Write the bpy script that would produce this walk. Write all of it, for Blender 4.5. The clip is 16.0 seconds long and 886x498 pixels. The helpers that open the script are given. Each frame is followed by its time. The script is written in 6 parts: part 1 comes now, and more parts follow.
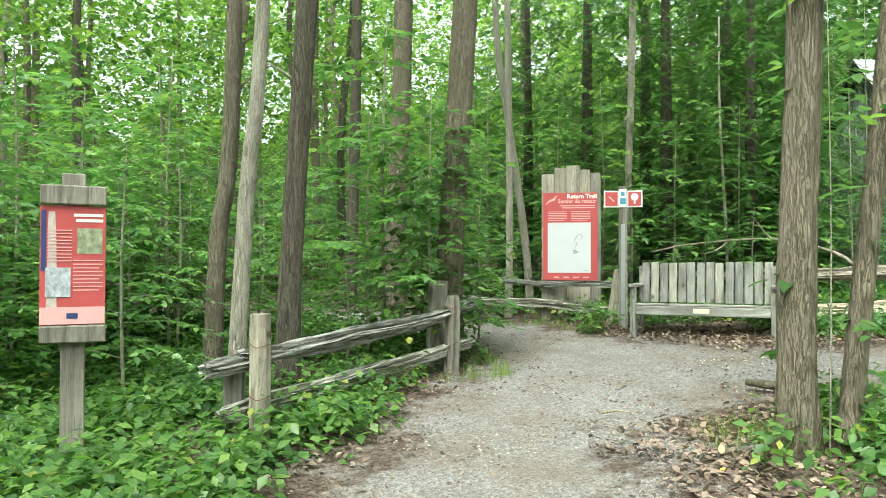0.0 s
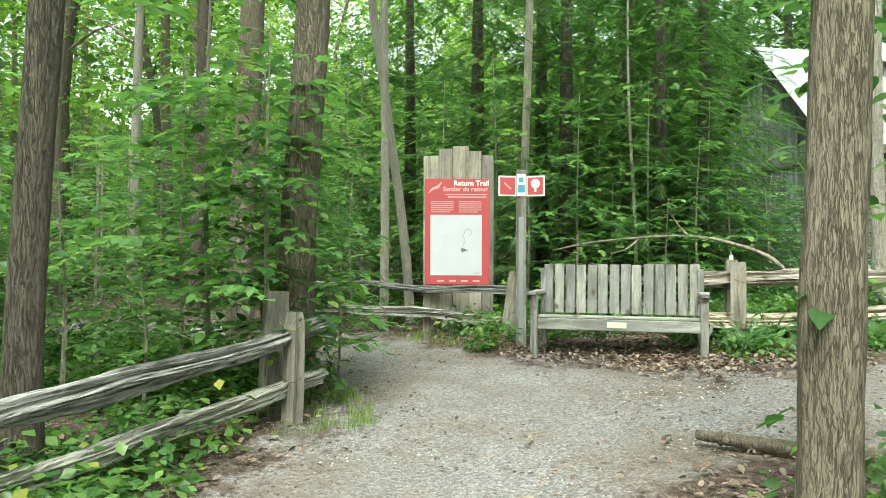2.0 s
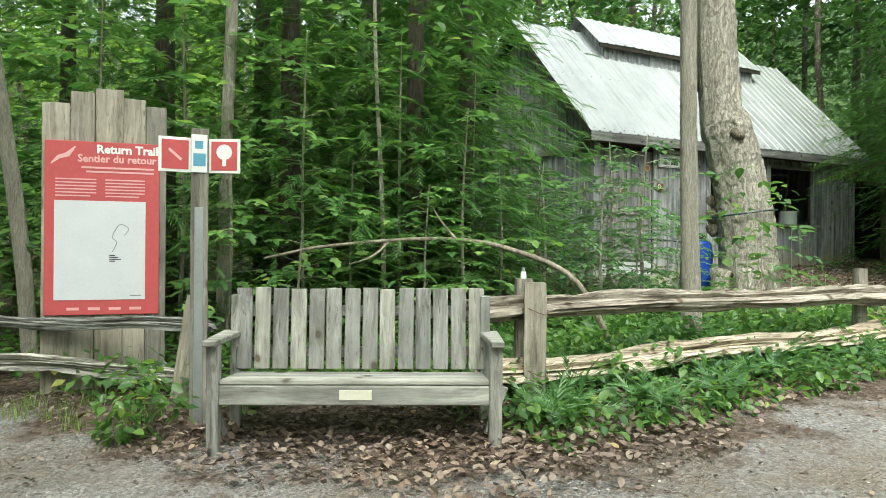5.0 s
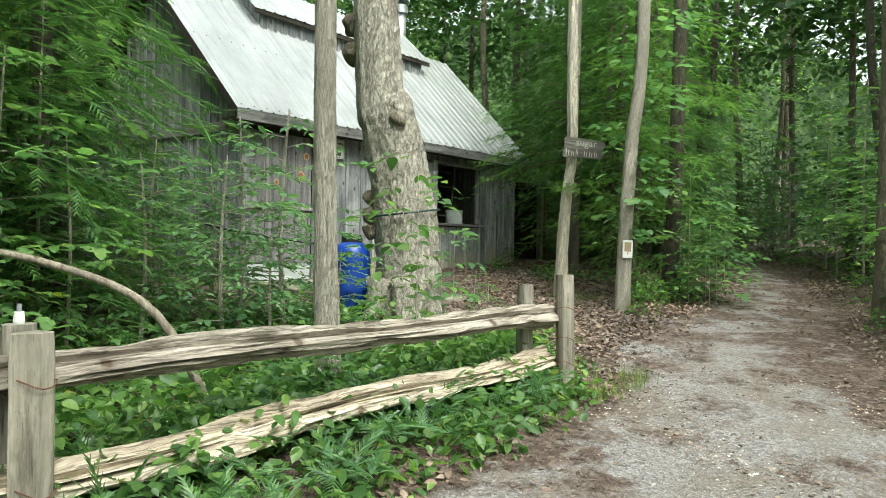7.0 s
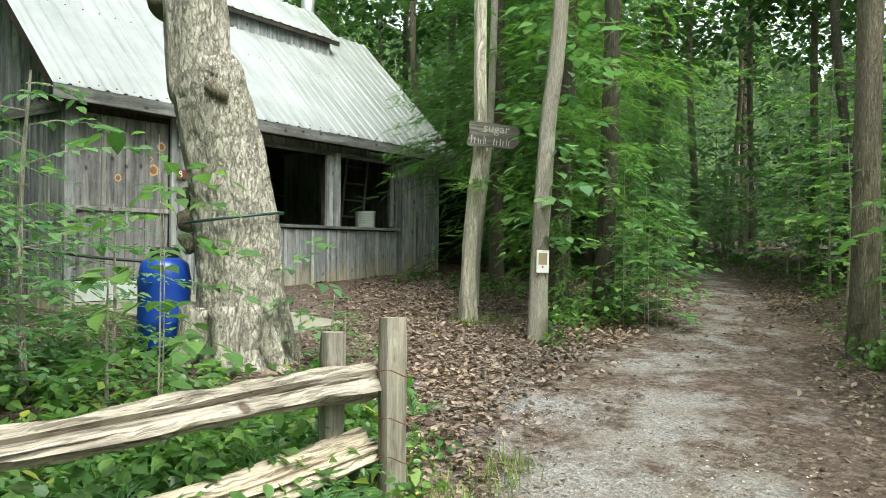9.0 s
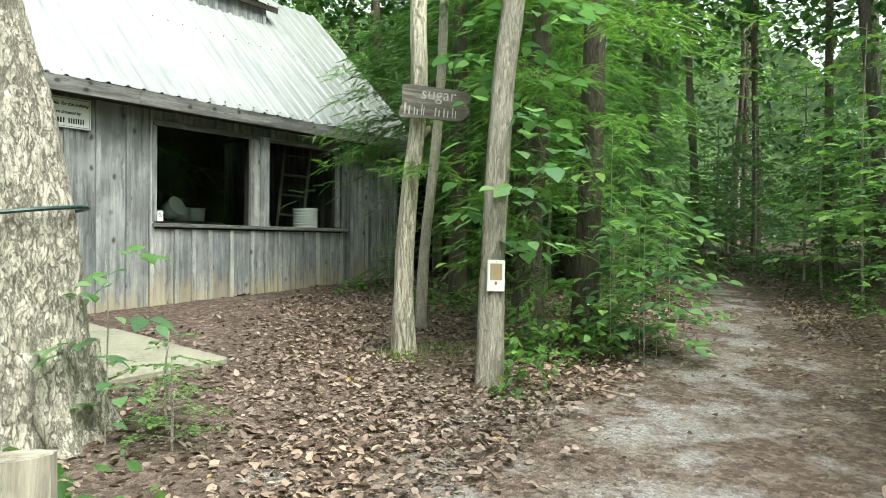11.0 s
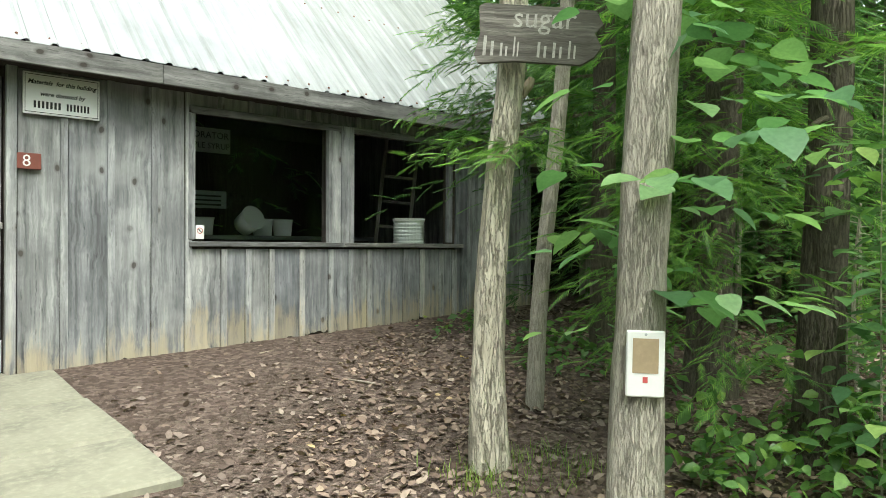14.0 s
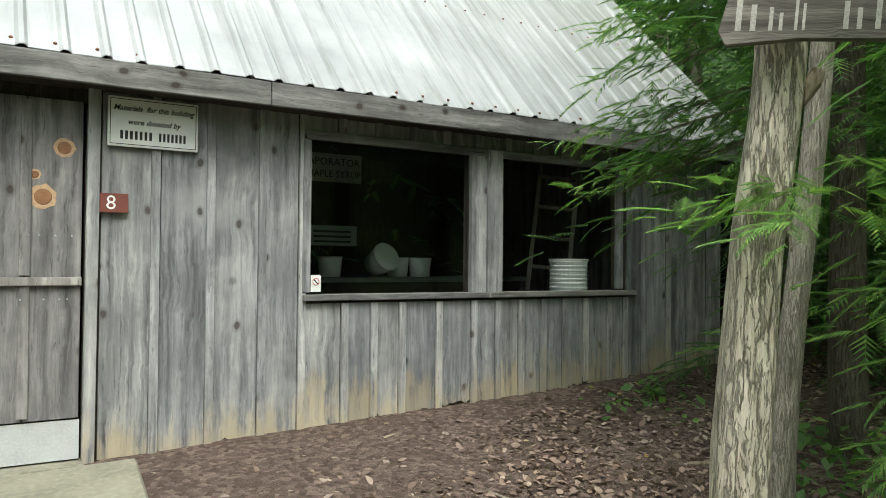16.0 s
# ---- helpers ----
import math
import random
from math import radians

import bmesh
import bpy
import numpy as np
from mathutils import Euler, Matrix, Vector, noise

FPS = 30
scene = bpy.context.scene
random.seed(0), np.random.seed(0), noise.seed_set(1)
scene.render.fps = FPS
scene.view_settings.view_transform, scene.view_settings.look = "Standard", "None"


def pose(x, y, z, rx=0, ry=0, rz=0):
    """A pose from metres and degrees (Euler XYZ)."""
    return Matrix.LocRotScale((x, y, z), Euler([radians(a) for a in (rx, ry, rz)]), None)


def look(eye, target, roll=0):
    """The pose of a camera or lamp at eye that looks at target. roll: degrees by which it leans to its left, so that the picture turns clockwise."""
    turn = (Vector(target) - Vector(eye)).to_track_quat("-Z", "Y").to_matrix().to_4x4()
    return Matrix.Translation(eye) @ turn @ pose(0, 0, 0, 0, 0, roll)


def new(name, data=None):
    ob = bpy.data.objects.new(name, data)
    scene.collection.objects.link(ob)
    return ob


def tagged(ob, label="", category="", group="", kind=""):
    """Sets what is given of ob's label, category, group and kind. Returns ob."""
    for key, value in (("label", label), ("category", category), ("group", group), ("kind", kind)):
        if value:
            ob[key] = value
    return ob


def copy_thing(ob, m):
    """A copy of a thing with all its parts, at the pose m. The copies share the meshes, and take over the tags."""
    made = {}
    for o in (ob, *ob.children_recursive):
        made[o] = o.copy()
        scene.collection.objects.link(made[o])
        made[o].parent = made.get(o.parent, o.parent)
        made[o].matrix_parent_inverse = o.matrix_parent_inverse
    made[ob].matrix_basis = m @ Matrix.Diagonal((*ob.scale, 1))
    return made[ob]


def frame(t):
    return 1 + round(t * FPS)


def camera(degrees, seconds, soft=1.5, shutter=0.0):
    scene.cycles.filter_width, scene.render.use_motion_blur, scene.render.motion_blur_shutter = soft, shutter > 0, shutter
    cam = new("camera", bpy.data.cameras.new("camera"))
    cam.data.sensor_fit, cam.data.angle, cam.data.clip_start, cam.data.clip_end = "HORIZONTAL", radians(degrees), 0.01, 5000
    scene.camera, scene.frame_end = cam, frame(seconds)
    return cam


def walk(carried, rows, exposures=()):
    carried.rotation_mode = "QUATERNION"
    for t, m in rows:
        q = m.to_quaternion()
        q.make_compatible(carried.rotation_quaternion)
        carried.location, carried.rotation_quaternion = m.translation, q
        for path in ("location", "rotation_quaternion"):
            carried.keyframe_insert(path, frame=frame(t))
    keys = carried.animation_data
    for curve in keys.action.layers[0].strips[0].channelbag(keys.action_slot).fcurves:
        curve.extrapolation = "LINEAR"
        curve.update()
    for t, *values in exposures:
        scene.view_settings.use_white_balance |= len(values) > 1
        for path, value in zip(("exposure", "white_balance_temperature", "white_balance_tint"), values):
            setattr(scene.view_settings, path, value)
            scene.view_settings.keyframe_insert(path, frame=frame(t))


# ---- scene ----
cam = camera(60.7, 16.0, 0.85)
PATH = [
    (0, (-0.101, -0.166, 1.349), (-0.05, 1.833, 1.386), 0.1),
    (0.5, (-0.02, 0.331, 1.365), (0.089, 2.328, 1.402), 0.1),
    (1, (0.088, 0.822, 1.363), (0.271, 2.813, 1.399), 0.1),
    (1.5, (0.172, 1.388, 1.391), (0.439, 3.37, 1.424), 0.2),
    (2, (0.303, 1.871, 1.415), (0.646, 3.841, 1.44), 0.2),
    (2.5, (0.475, 2.361, 1.445), (0.897, 4.316, 1.464), 0.2),
    (3, (0.619, 2.875, 1.469), (1.102, 4.816, 1.489), 0.2),
    (3.2, (0.696, 3.074, 1.471), (1.2, 5.01, 1.488), 0.1),
    (5.3, (1.697, 5.0, 1.66), (2.823, 6.653, 1.655), 0.8),
    (5.5, (1.82, 5.152, 1.69), (3.053, 6.727, 1.682), 1.0),
    (6, (2.225, 5.481, 1.714), (3.647, 6.888, 1.704), 1.0),
    (6.5, (2.679, 5.749, 1.74), (4.203, 7.043, 1.729), 1.0),
    (7, (3.219, 5.908, 1.758), (4.808, 7.123, 1.746), 1.0),
    (7.5, (3.799, 6.007, 1.783), (5.409, 7.193, 1.767), 0.8),
    (8, (4.358, 6.11, 1.842), (5.981, 7.278, 1.826), 0.8),
    (8.5, (4.92, 6.186, 1.875), (6.555, 7.337, 1.859), 0.5),
    (9, (5.444, 6.358, 1.9), (7.084, 7.502, 1.887), 0.7),
    (9.2, (5.658, 6.457, 1.928), (7.303, 7.595, 1.92), 0.6),
    (11.3, (7.827, 7.221, 1.981), (9.475, 8.354, 1.965), 0.5),
    (11.5, (8.022, 7.296, 1.997), (9.666, 8.435, 1.981), 0.3),
    (12, (8.471, 7.461, 2.012), (10.102, 8.619, 1.999), 0.3),
    (12.5, (8.891, 7.633, 2.066), (10.489, 8.836, 2.057), 0.3),
    (13, (9.25, 7.874, 2.086), (10.795, 9.144, 2.078), 0.3),
    (13.5, (9.615, 8.147, 2.077), (11.092, 9.496, 2.071), 0.4),
    (14, (9.89, 8.418, 2.123), (11.25, 9.884, 2.119), 0.3),
    (14.5, (10.123, 8.722, 2.18), (11.393, 10.267, 2.181), 0.4),
    (15, (10.393, 9.026, 2.195), (11.587, 10.631, 2.204), 0.4),
    (15.5, (10.574, 9.332, 2.311), (11.692, 10.99, 2.321), 0.6),
    (16, (10.729, 9.594, 2.405), (11.782, 11.294, 2.44), 0.6),
]
walk(cam, [(t, look(eye, target, roll)) for t, eye, target, roll in PATH], [(0.0, 1.87, 6500, -6), (3.0, 1.85, 6500, -4), (5.5, 1.56, 6500, -1), (8.5, 1.6, 6500, 0), (11.5, 1.93, 6500, -1), (13.0, 1.95, 6500, -1), (16.0, 1.55, 6500, 5)])


# ---- light ----
world = bpy.data.worlds.new("sky")
scene.world = world
world.use_nodes = True
wn = world.node_tree
sky = wn.nodes.new("ShaderNodeTexSky")
sky.sky_type, sky.sun_disc = "NISHITA", False
sky.sun_elevation, sky.sun_rotation = radians(58), radians(200)
sky.air_density, sky.dust_density, sky.ozone_density = 1.0, 3.0, 1.0
haze = wn.nodes.new("ShaderNodeHueSaturation")
haze.inputs["Saturation"].default_value = 0.3
wn.links.new(sky.outputs[0], haze.inputs["Color"])
wn.links.new(haze.outputs[0], wn.nodes["Background"].inputs[0])
wn.nodes["Background"].inputs[1].default_value = 0.15
sun = new("sun", bpy.data.lights.new("sun", "SUN"))
sun.data.energy, sun.data.angle, sun.data.color = 1.5, radians(35), (1.0, 0.97, 0.92)
sun.matrix_world = look((0, 0, 30), (0 + 16 * 0.34, 16 * 0.94, 30 - 25.6))

# ---- ground heights and trails ----
def soft_far(u):
    return 40 * math.tanh(u / 40)


def ground_z(x, y):
    return -0.137 + 0.049 * soft_far(x) + 0.05 * soft_far(y)


# trail centre lines: x, y, half width
TRAILS = [
    [(-0.6, -30, 1.0), (-0.4, -8, 1.0), (0.0, 0, 1.0), (0.2, 4.0, 0.95), (0.85, 5.5, 1.05), (1.7, 7.2, 1.35), (2.3, 7.6, 1.2)],
    [(1.9, 7.6, 1.3), (1.25, 9.3, 0.95), (0.55, 10.7, 0.8), (-0.7, 12.1, 0.7), (-3.2, 13.9, 0.7), (-8, 16.5, 0.7), (-20, 21, 0.8)],
    [(2.0, 7.2, 1.3), (3.6, 6.8, 1.0), (5.5, 6.8, 1.1), (8.0, 7.1, 1.1), (10.2, 8.0, 1.2), (12.2, 8.4, 1.0), (15.0, 8.8, 0.9), (18.5, 9.7, 0.8), (21.5, 11.0, 0.7), (26, 14, 0.7), (34, 20, 0.7)],
]


def trail_gap(x, y):
    """Metres from the edge of the trails; below 0 on them."""
    best = 99.0
    for line in TRAILS:
        for (ax, ay, aw), (bx, by, bw) in zip(line, line[1:]):
            dx, dy = bx - ax, by - ay
            k = max(0.0, min(1.0, ((x - ax) * dx + (y - ay) * dy) / (dx * dx + dy * dy)))
            best = min(best, math.hypot(x - ax - k * dx, y - ay - k * dy) - aw - k * (bw - aw))
    return best


# ---- materials ----
def node_material(name):
    m = bpy.data.materials.new(name)
    m.use_nodes = True
    t = m.node_tree
    return m, t, t.nodes["Principled BSDF"]


def nd(t, kind, **values):
    n = t.nodes.new(kind)
    for k, v in values.items():
        n.inputs[k].default_value = v
    return n


def coords(t, scale=(1, 1, 1), space="Object"):
    c = t.nodes.new("ShaderNodeTexCoord")
    m = t.nodes.new("ShaderNodeMapping")
    m.inputs["Scale"].default_value = scale
    t.links.new(c.outputs[space], m.inputs["Vector"])
    return m.outputs["Vector"]


def ramp(t, fac, stops):
    r = t.nodes.new("ShaderNodeValToRGB")
    while len(r.color_ramp.elements) < len(stops):
        r.color_ramp.elements.new(0.5)
    for e, (p, c) in zip(r.color_ramp.elements, stops):
        e.position, e.color = p, (*c, 1)
    t.links.new(fac, r.inputs["Fac"])
    return r.outputs["Color"]


def mix(t, fac, a, b, blend="MIX"):
    n = t.nodes.new("ShaderNodeMix")
    n.data_type, n.blend_type = "RGBA", blend
    for slot, v in ((0, fac), (6, a), (7, b)):
        if isinstance(v, (int, float)):
            n.inputs[slot].default_value = v
        elif isinstance(v, tuple):
            n.inputs[slot].default_value = (*v, 1)
        else:
            t.links.new(v, n.inputs[slot])
    return n.outputs[2]


def math_node(t, op, a, b=0.5):
    n = t.nodes.new("ShaderNodeMath")
    n.operation = op
    for i, v in enumerate((a, b)):
        if isinstance(v, (int, float)):
            n.inputs[i].default_value = v
        else:
            t.links.new(v, n.inputs[i])
    return n.outputs[0]


def noise_node(t, vec, scale, detail=4, rough=0.55):
    n = nd(t, "ShaderNodeTexNoise", Scale=scale, Detail=detail, Roughness=rough)
    t.links.new(vec, n.inputs["Vector"])
    return n.outputs["Fac"]


def bump(t, bsdf, height, strength, distance=0.01):
    b = nd(t, "ShaderNodeBump", Strength=strength, Distance=distance)
    t.links.new(height, b.inputs["Height"])
    t.links.new(b.outputs["Normal"], bsdf.inputs["Normal"])


def plain(name, colour, rough=0.6, metal=0.0, vary=0.15, scale=8, relief=0.1):
    m, t, p = node_material(name)
    v = coords(t)
    n = noise_node(t, v, scale, 5)
    n2 = noise_node(t, v, scale * 9, 3)
    dark = tuple(c * (1 - vary) for c in colour)
    light = tuple(min(1, c * (1 + vary)) for c in colour)
    t.links.new(mix(t, n2, ramp(t, n, [(0.3, dark), (0.7, light)]), ramp(t, n2, [(0.3, dark), (0.7, light)])), p.inputs["Base Color"])
    p.inputs["Roughness"].default_value, p.inputs["Metallic"].default_value = rough, metal
    bump(t, p, n2, relief, 0.004)
    return m


def wood(name, dark, mid, light, axis=2, grain=26, relief=0.6, tan=None, cracks=(0.30, 0.40)):
    """Weathered timber with grain along an axis, knots and streaks; each piece has its own tone."""
    m, t, p = node_material(name)
    stretch = [grain, grain, grain]
    stretch[axis] = grain * 0.05
    info = t.nodes.new("ShaderNodeObjectInfo")
    c = t.nodes.new("ShaderNodeTexCoord")
    shift = t.nodes.new("ShaderNodeVectorMath")
    shift.operation = "ADD"
    rnd = math_node(t, "MULTIPLY", info.outputs["Random"], 37.0)
    comb = t.nodes.new("ShaderNodeCombineXYZ")
    for i in range(3):
        t.links.new(rnd, comb.inputs[i])
    t.links.new(c.outputs["Object"], shift.inputs[0])
    t.links.new(comb.outputs[0], shift.inputs[1])
    mp = t.nodes.new("ShaderNodeMapping")
    mp.inputs["Scale"].default_value = stretch
    warp = noise_node(t, shift.outputs[0], 3.0, 3)
    w3 = t.nodes.new("ShaderNodeVectorMath")
    w3.operation = "MULTIPLY_ADD"
    wc = t.nodes.new("ShaderNodeCombineXYZ")
    for i in range(3):
        t.links.new(warp, wc.inputs[i])
    t.links.new(wc.outputs[0], w3.inputs[0])
    w3.inputs[1].default_value = (0.08, 0.08, 0.08)
    t.links.new(shift.outputs[0], w3.inputs[2])
    t.links.new(w3.outputs[0], mp.inputs["Vector"])
    g = noise_node(t, mp.outputs["Vector"], 1.6, 8, 0.7)
    fine = noise_node(t, mp.outputs["Vector"], 6.0, 4, 0.6)
    patch = noise_node(t, shift.outputs[0], 2.2, 5, 0.6)
    col = ramp(t, g, [(0.34, dark), (0.5, mid), (0.68, light)])
    col = mix(t, math_node(t, "MULTIPLY", ramp(t, patch, [(0.40, (0, 0, 0)), (0.68, (1, 1, 1))]), 0.7), col, tuple(v * 0.55 for v in mid))
    pale = noise_node(t, shift.outputs[0], 1.4, 4, 0.6)
    col = mix(t, math_node(t, "MULTIPLY", ramp(t, pale, [(0.50, (0, 0, 0)), (0.72, (1, 1, 1))]), 0.5), col, tuple(v * 0.95 for v in light))
    crack = ramp(t, fine, [(cracks[0], (1, 1, 1)), (cracks[1], (0, 0, 0))])
    col = mix(t, math_node(t, "MULTIPLY", crack, 0.6), col, tuple(v * 0.35 for v in dark))
    # knots
    kn = t.nodes.new("ShaderNodeTexVoronoi")
    kn.inputs["Scale"].default_value = 1.0
    kn.voronoi_dimensions = "2D"
    ksep = t.nodes.new("ShaderNodeSeparateXYZ")
    t.links.new(w3.outputs[0], ksep.inputs[0])
    kc = t.nodes.new("ShaderNodeCombineXYZ")
    across, along = (("X", "Z"), ("Z", "X"))[axis == 0]
    t.links.new(math_node(t, "MULTIPLY", ksep.outputs[across], 4.2), kc.inputs[0])
    t.links.new(math_node(t, "MULTIPLY", ksep.outputs[along], 3.0), kc.inputs[1])
    t.links.new(kc.outputs[0], kn.inputs["Vector"])
    knot = ramp(t, kn.outputs["Distance"], [(0.06, (1, 1, 1)), (0.085, (0.45, 0.45, 0.45)), (0.15, (0, 0, 0))])
    knot = math_node(t, "MULTIPLY", knot, ramp(t, kn.outputs["Color"], [(0.66, (0, 0, 0)), (0.70, (1, 1, 1))]))
    col = mix(t, math_node(t, "MULTIPLY", knot, 0.85), col, (dark[0] * 0.6, dark[1] * 0.48, dark[2] * 0.4))
    if tan:
        # bare, less weathered wood and splash stains at the foot of the boards
        geo = t.nodes.new("ShaderNodeNewGeometry")
        sep = t.nodes.new("ShaderNodeSeparateXYZ")
        t.links.new(geo.outputs["Position"], sep.inputs[0])
        hgt = math_node(t, "SUBTRACT", math_node(t, "ADD", 0.597, math_node(t, "MULTIPLY", sep.outputs["X"], 0.049)), sep.outputs["Z"])
        hgt = math_node(t, "ADD", hgt, math_node(t, "MULTIPLY", math_node(t, "SUBTRACT", g, 0.5), 1.5))
        hgt = math_node(t, "ADD", hgt, math_node(t, "ADD", 0.28, math_node(t, "MULTIPLY", patch, 0.8)))
        col = mix(t, math_node(t, "MULTIPLY", ramp(t, hgt, [(0.42, (0, 0, 0)), (0.72, (1, 1, 1))]), 0.7), col, tan)
    tone = ramp(t, info.outputs["Random"], [(0.0, (0.78, 0.79, 0.82)), (0.5, (1.0, 1.0, 1.0)), (1.0, (1.22, 1.20, 1.15))])
    col = mix(t, 1.0, col, tone, "MULTIPLY")
    t.links.new(col, p.inputs["Base Color"])
    p.inputs["Roughness"].default_value = 0.85
    p.inputs["Specular IOR Level"].default_value = 0.25
    bump(t, p, math_node(t, "ADD", g, fine), relief, 0.006)
    return m


def bark_material(name, dark, light, moss=0.25, scale=1.0, stretch=12.0):
    m, t, p = node_material(name)
    v = coords(t, (84 * scale, 84 * scale, stretch * scale))
    a = noise_node(t, v, 0.9, 8, 0.7)
    # branching upright fissures
    f1 = math_node(t, "ABSOLUTE", math_node(t, "SUBTRACT", noise_node(t, v, 0.55, 5, 0.6), 0.5))
    f2 = math_node(t, "ABSOLUTE", math_node(t, "SUBTRACT", noise_node(t, v, 1.3, 4, 0.6), 0.5))
    fiss = ramp(t, math_node(t, "MINIMUM", math_node(t, "MULTIPLY", f1, 1.0), math_node(t, "MULTIPLY", f2, 1.6)), [(0.0, (0, 0, 0)), (0.034, (1, 1, 1))])
    big = noise_node(t, coords(t, (1, 1, 0.6)), 1.8, 4)
    col = ramp(t, a, [(0.3, dark), (0.7, light)])
    col = mix(t, math_node(t, "MULTIPLY", math_node(t, "SUBTRACT", 1.0, fiss), 0.5), col, tuple(c * 0.45 for c in dark))
    col = mix(t, math_node(t, "MULTIPLY", ramp(t, big, [(0.5, (0, 0, 0)), (0.7, (1, 1, 1))]), moss), col, (0.10, 0.13, 0.05))
    t.links.new(col, p.inputs["Base Color"])
    p.inputs["Roughness"].default_value = 0.95
    p.inputs["Specular IOR Level"].default_value = 0.15
    bump(t, p, math_node(t, "ADD", fiss, math_node(t, "MULTIPLY", a, 0.7)), 0.9, 0.02)
    return m


def noise_colour(t, vec, scale):
    n = nd(t, "ShaderNodeTexNoise", Scale=scale, Detail=3)
    t.links.new(vec, n.inputs["Vector"])
    return n.outputs["Color"]


def leaf_material(name, stops, through_light=0.45, rough=0.36):
    m, t, p = node_material(name)
    geo = t.nodes.new("ShaderNodeNewGeometry")
    col = ramp(t, geo.outputs["Random Per Island"], stops)
    big = noise_node(t, coords(t), 0.7, 3)
    col = mix(t, 1.0, col, ramp(t, big, [(0.3, (0.75, 0.8, 0.8)), (0.7, (1.2, 1.15, 1.0))]), "MULTIPLY")
    vein = noise_node(t, coords(t), 60, 2)
    col = mix(t, 1.0, col, ramp(t, vein, [(0.3, (0.85, 0.87, 0.85)), (0.7, (1.12, 1.1, 1.1))]), "MULTIPLY")
    t.links.new(col, p.inputs["Base Color"])
    p.inputs["Roughness"].default_value = rough
    p.inputs["Specular IOR Level"].default_value = 0.55
    tr = t.nodes.new("ShaderNodeBsdfTranslucent")
    t.links.new(mix(t, 1.0, col, (1.35, 1.5, 0.95), "MULTIPLY"), tr.inputs["Color"])
    ms = t.nodes.new("ShaderNodeMixShader")
    ms.inputs[0].default_value = through_light
    t.links.new(p.outputs[0], ms.inputs[1])
    t.links.new(tr.outputs[0], ms.inputs[2])
    t.links.new(ms.outputs[0], t.nodes["Material Output"].inputs[0])
    return m


def ground_material():
    m, t, p = node_material("trail_and_forest_floor")
    v = coords(t)
    at = t.nodes.new("ShaderNodeAttribute")
    at.attribute_name = "gravel"
    edge = math_node(t, "ADD", at.outputs["Fac"], math_node(t, "MULTIPLY", math_node(t, "SUBTRACT", noise_node(t, v, 1.7, 8, 0.72), 0.5), 1.9))
    k = ramp(t, edge, [(0.42, (0, 0, 0)), (0.62, (1, 1, 1))])
    # gravel: pale crushed limestone with darker damp and leafy patches
    vor = t.nodes.new("ShaderNodeTexVoronoi")
    vor.inputs["Scale"].default_value = 55
    t.links.new(v, vor.inputs["Vector"])
    grit = noise_node(t, v, 120, 3)
    patch = noise_node(t, v, 1.3, 6, 0.65)
    stone = ramp(t, vor.outputs["Color"], [(0.1, (0.14, 0.128, 0.123)), (0.5, (0.335, 0.31, 0.306)), (0.9, (0.61, 0.575, 0.572))])
    stone = mix(t, 0.5, stone, ramp(t, grit, [(0.3, (0.19, 0.173, 0.17)), (0.7, (0.44, 0.41, 0.405))]))
    stone = mix(t, math_node(t, "MULTIPLY", ramp(t, patch, [(0.42, (0, 0, 0)), (0.64, (1, 1, 1))]), 0.7), stone, mix(t, noise_node(t, v, 45, 4, 0.7), (0.12, 0.085, 0.06), (0.36, 0.30, 0.24)))
    # forest floor: dark humus with brown leaf crumbs
    v2 = t.nodes.new("ShaderNodeTexVoronoi")
    v2.inputs["Scale"].default_value = 26
    t.links.new(v, v2.inputs["Vector"])
    soil = ramp(t, v2.outputs["Color"], [(0.1, (0.075, 0.052, 0.045)), (0.5, (0.18, 0.127, 0.108)), (0.9, (0.36, 0.275, 0.24))])
    soil = mix(t, noise_node(t, v, 3.0, 5), soil, (0.11, 0.083, 0.066))
    t.links.new(mix(t, k, soil, stone), p.inputs["Base Color"])
    p.inputs["Roughness"].default_value = 0.95
    p.inputs["Specular IOR Level"].default_value = 0.15
    h = math_node(t, "ADD", vor.outputs["Distance"], math_node(t, "ADD", grit, v2.outputs["Distance"]))
    bump(t, p, h, 1.0, 0.02)
    return m


def metal_roof_material():
    m, t, p = node_material("galvanised_roof")
    v = coords(t)
    n = noise_node(t, v, 1.2, 6, 0.65)
    st = noise_node(t, coords(t, (7, 0.35, 0.35)), 2, 5, 0.6)
    col = ramp(t, n, [(0.3, (0.31, 0.325, 0.335)), (0.7, (0.46, 0.475, 0.485))])
    col = mix(t, math_node(t, "MULTIPLY", ramp(t, st, [(0.52, (0, 0, 0)), (0.75, (1, 1, 1))]), 0.5), col, (0.15, 0.155, 0.14))
    # algae and needle grime at the end under the cedars, running down the sheets
    sep = t.nodes.new("ShaderNodeSeparateXYZ")
    t.links.new(v, sep.inputs[0])
    far = math_node(t, "ADD", math_node(t, "MULTIPLY", math_node(t, "SUBTRACT", sep.outputs["X"], 13.2), 0.22), math_node(t, "MULTIPLY", math_node(t, "SUBTRACT", st, 0.5), 1.8))
    col = mix(t, math_node(t, "MULTIPLY", ramp(t, far, [(0.0, (0, 0, 0)), (0.8, (1, 1, 1))]), 0.75), col, mix(t, n, (0.13, 0.14, 0.125), (0.27, 0.285, 0.265)))
    t.links.new(col, p.inputs["Base Color"])
    p.inputs["Metallic"].default_value = 0.2
    p.inputs["Roughness"].default_value = 0.55
    bump(t, p, n, 0.1, 0.01)
    return m


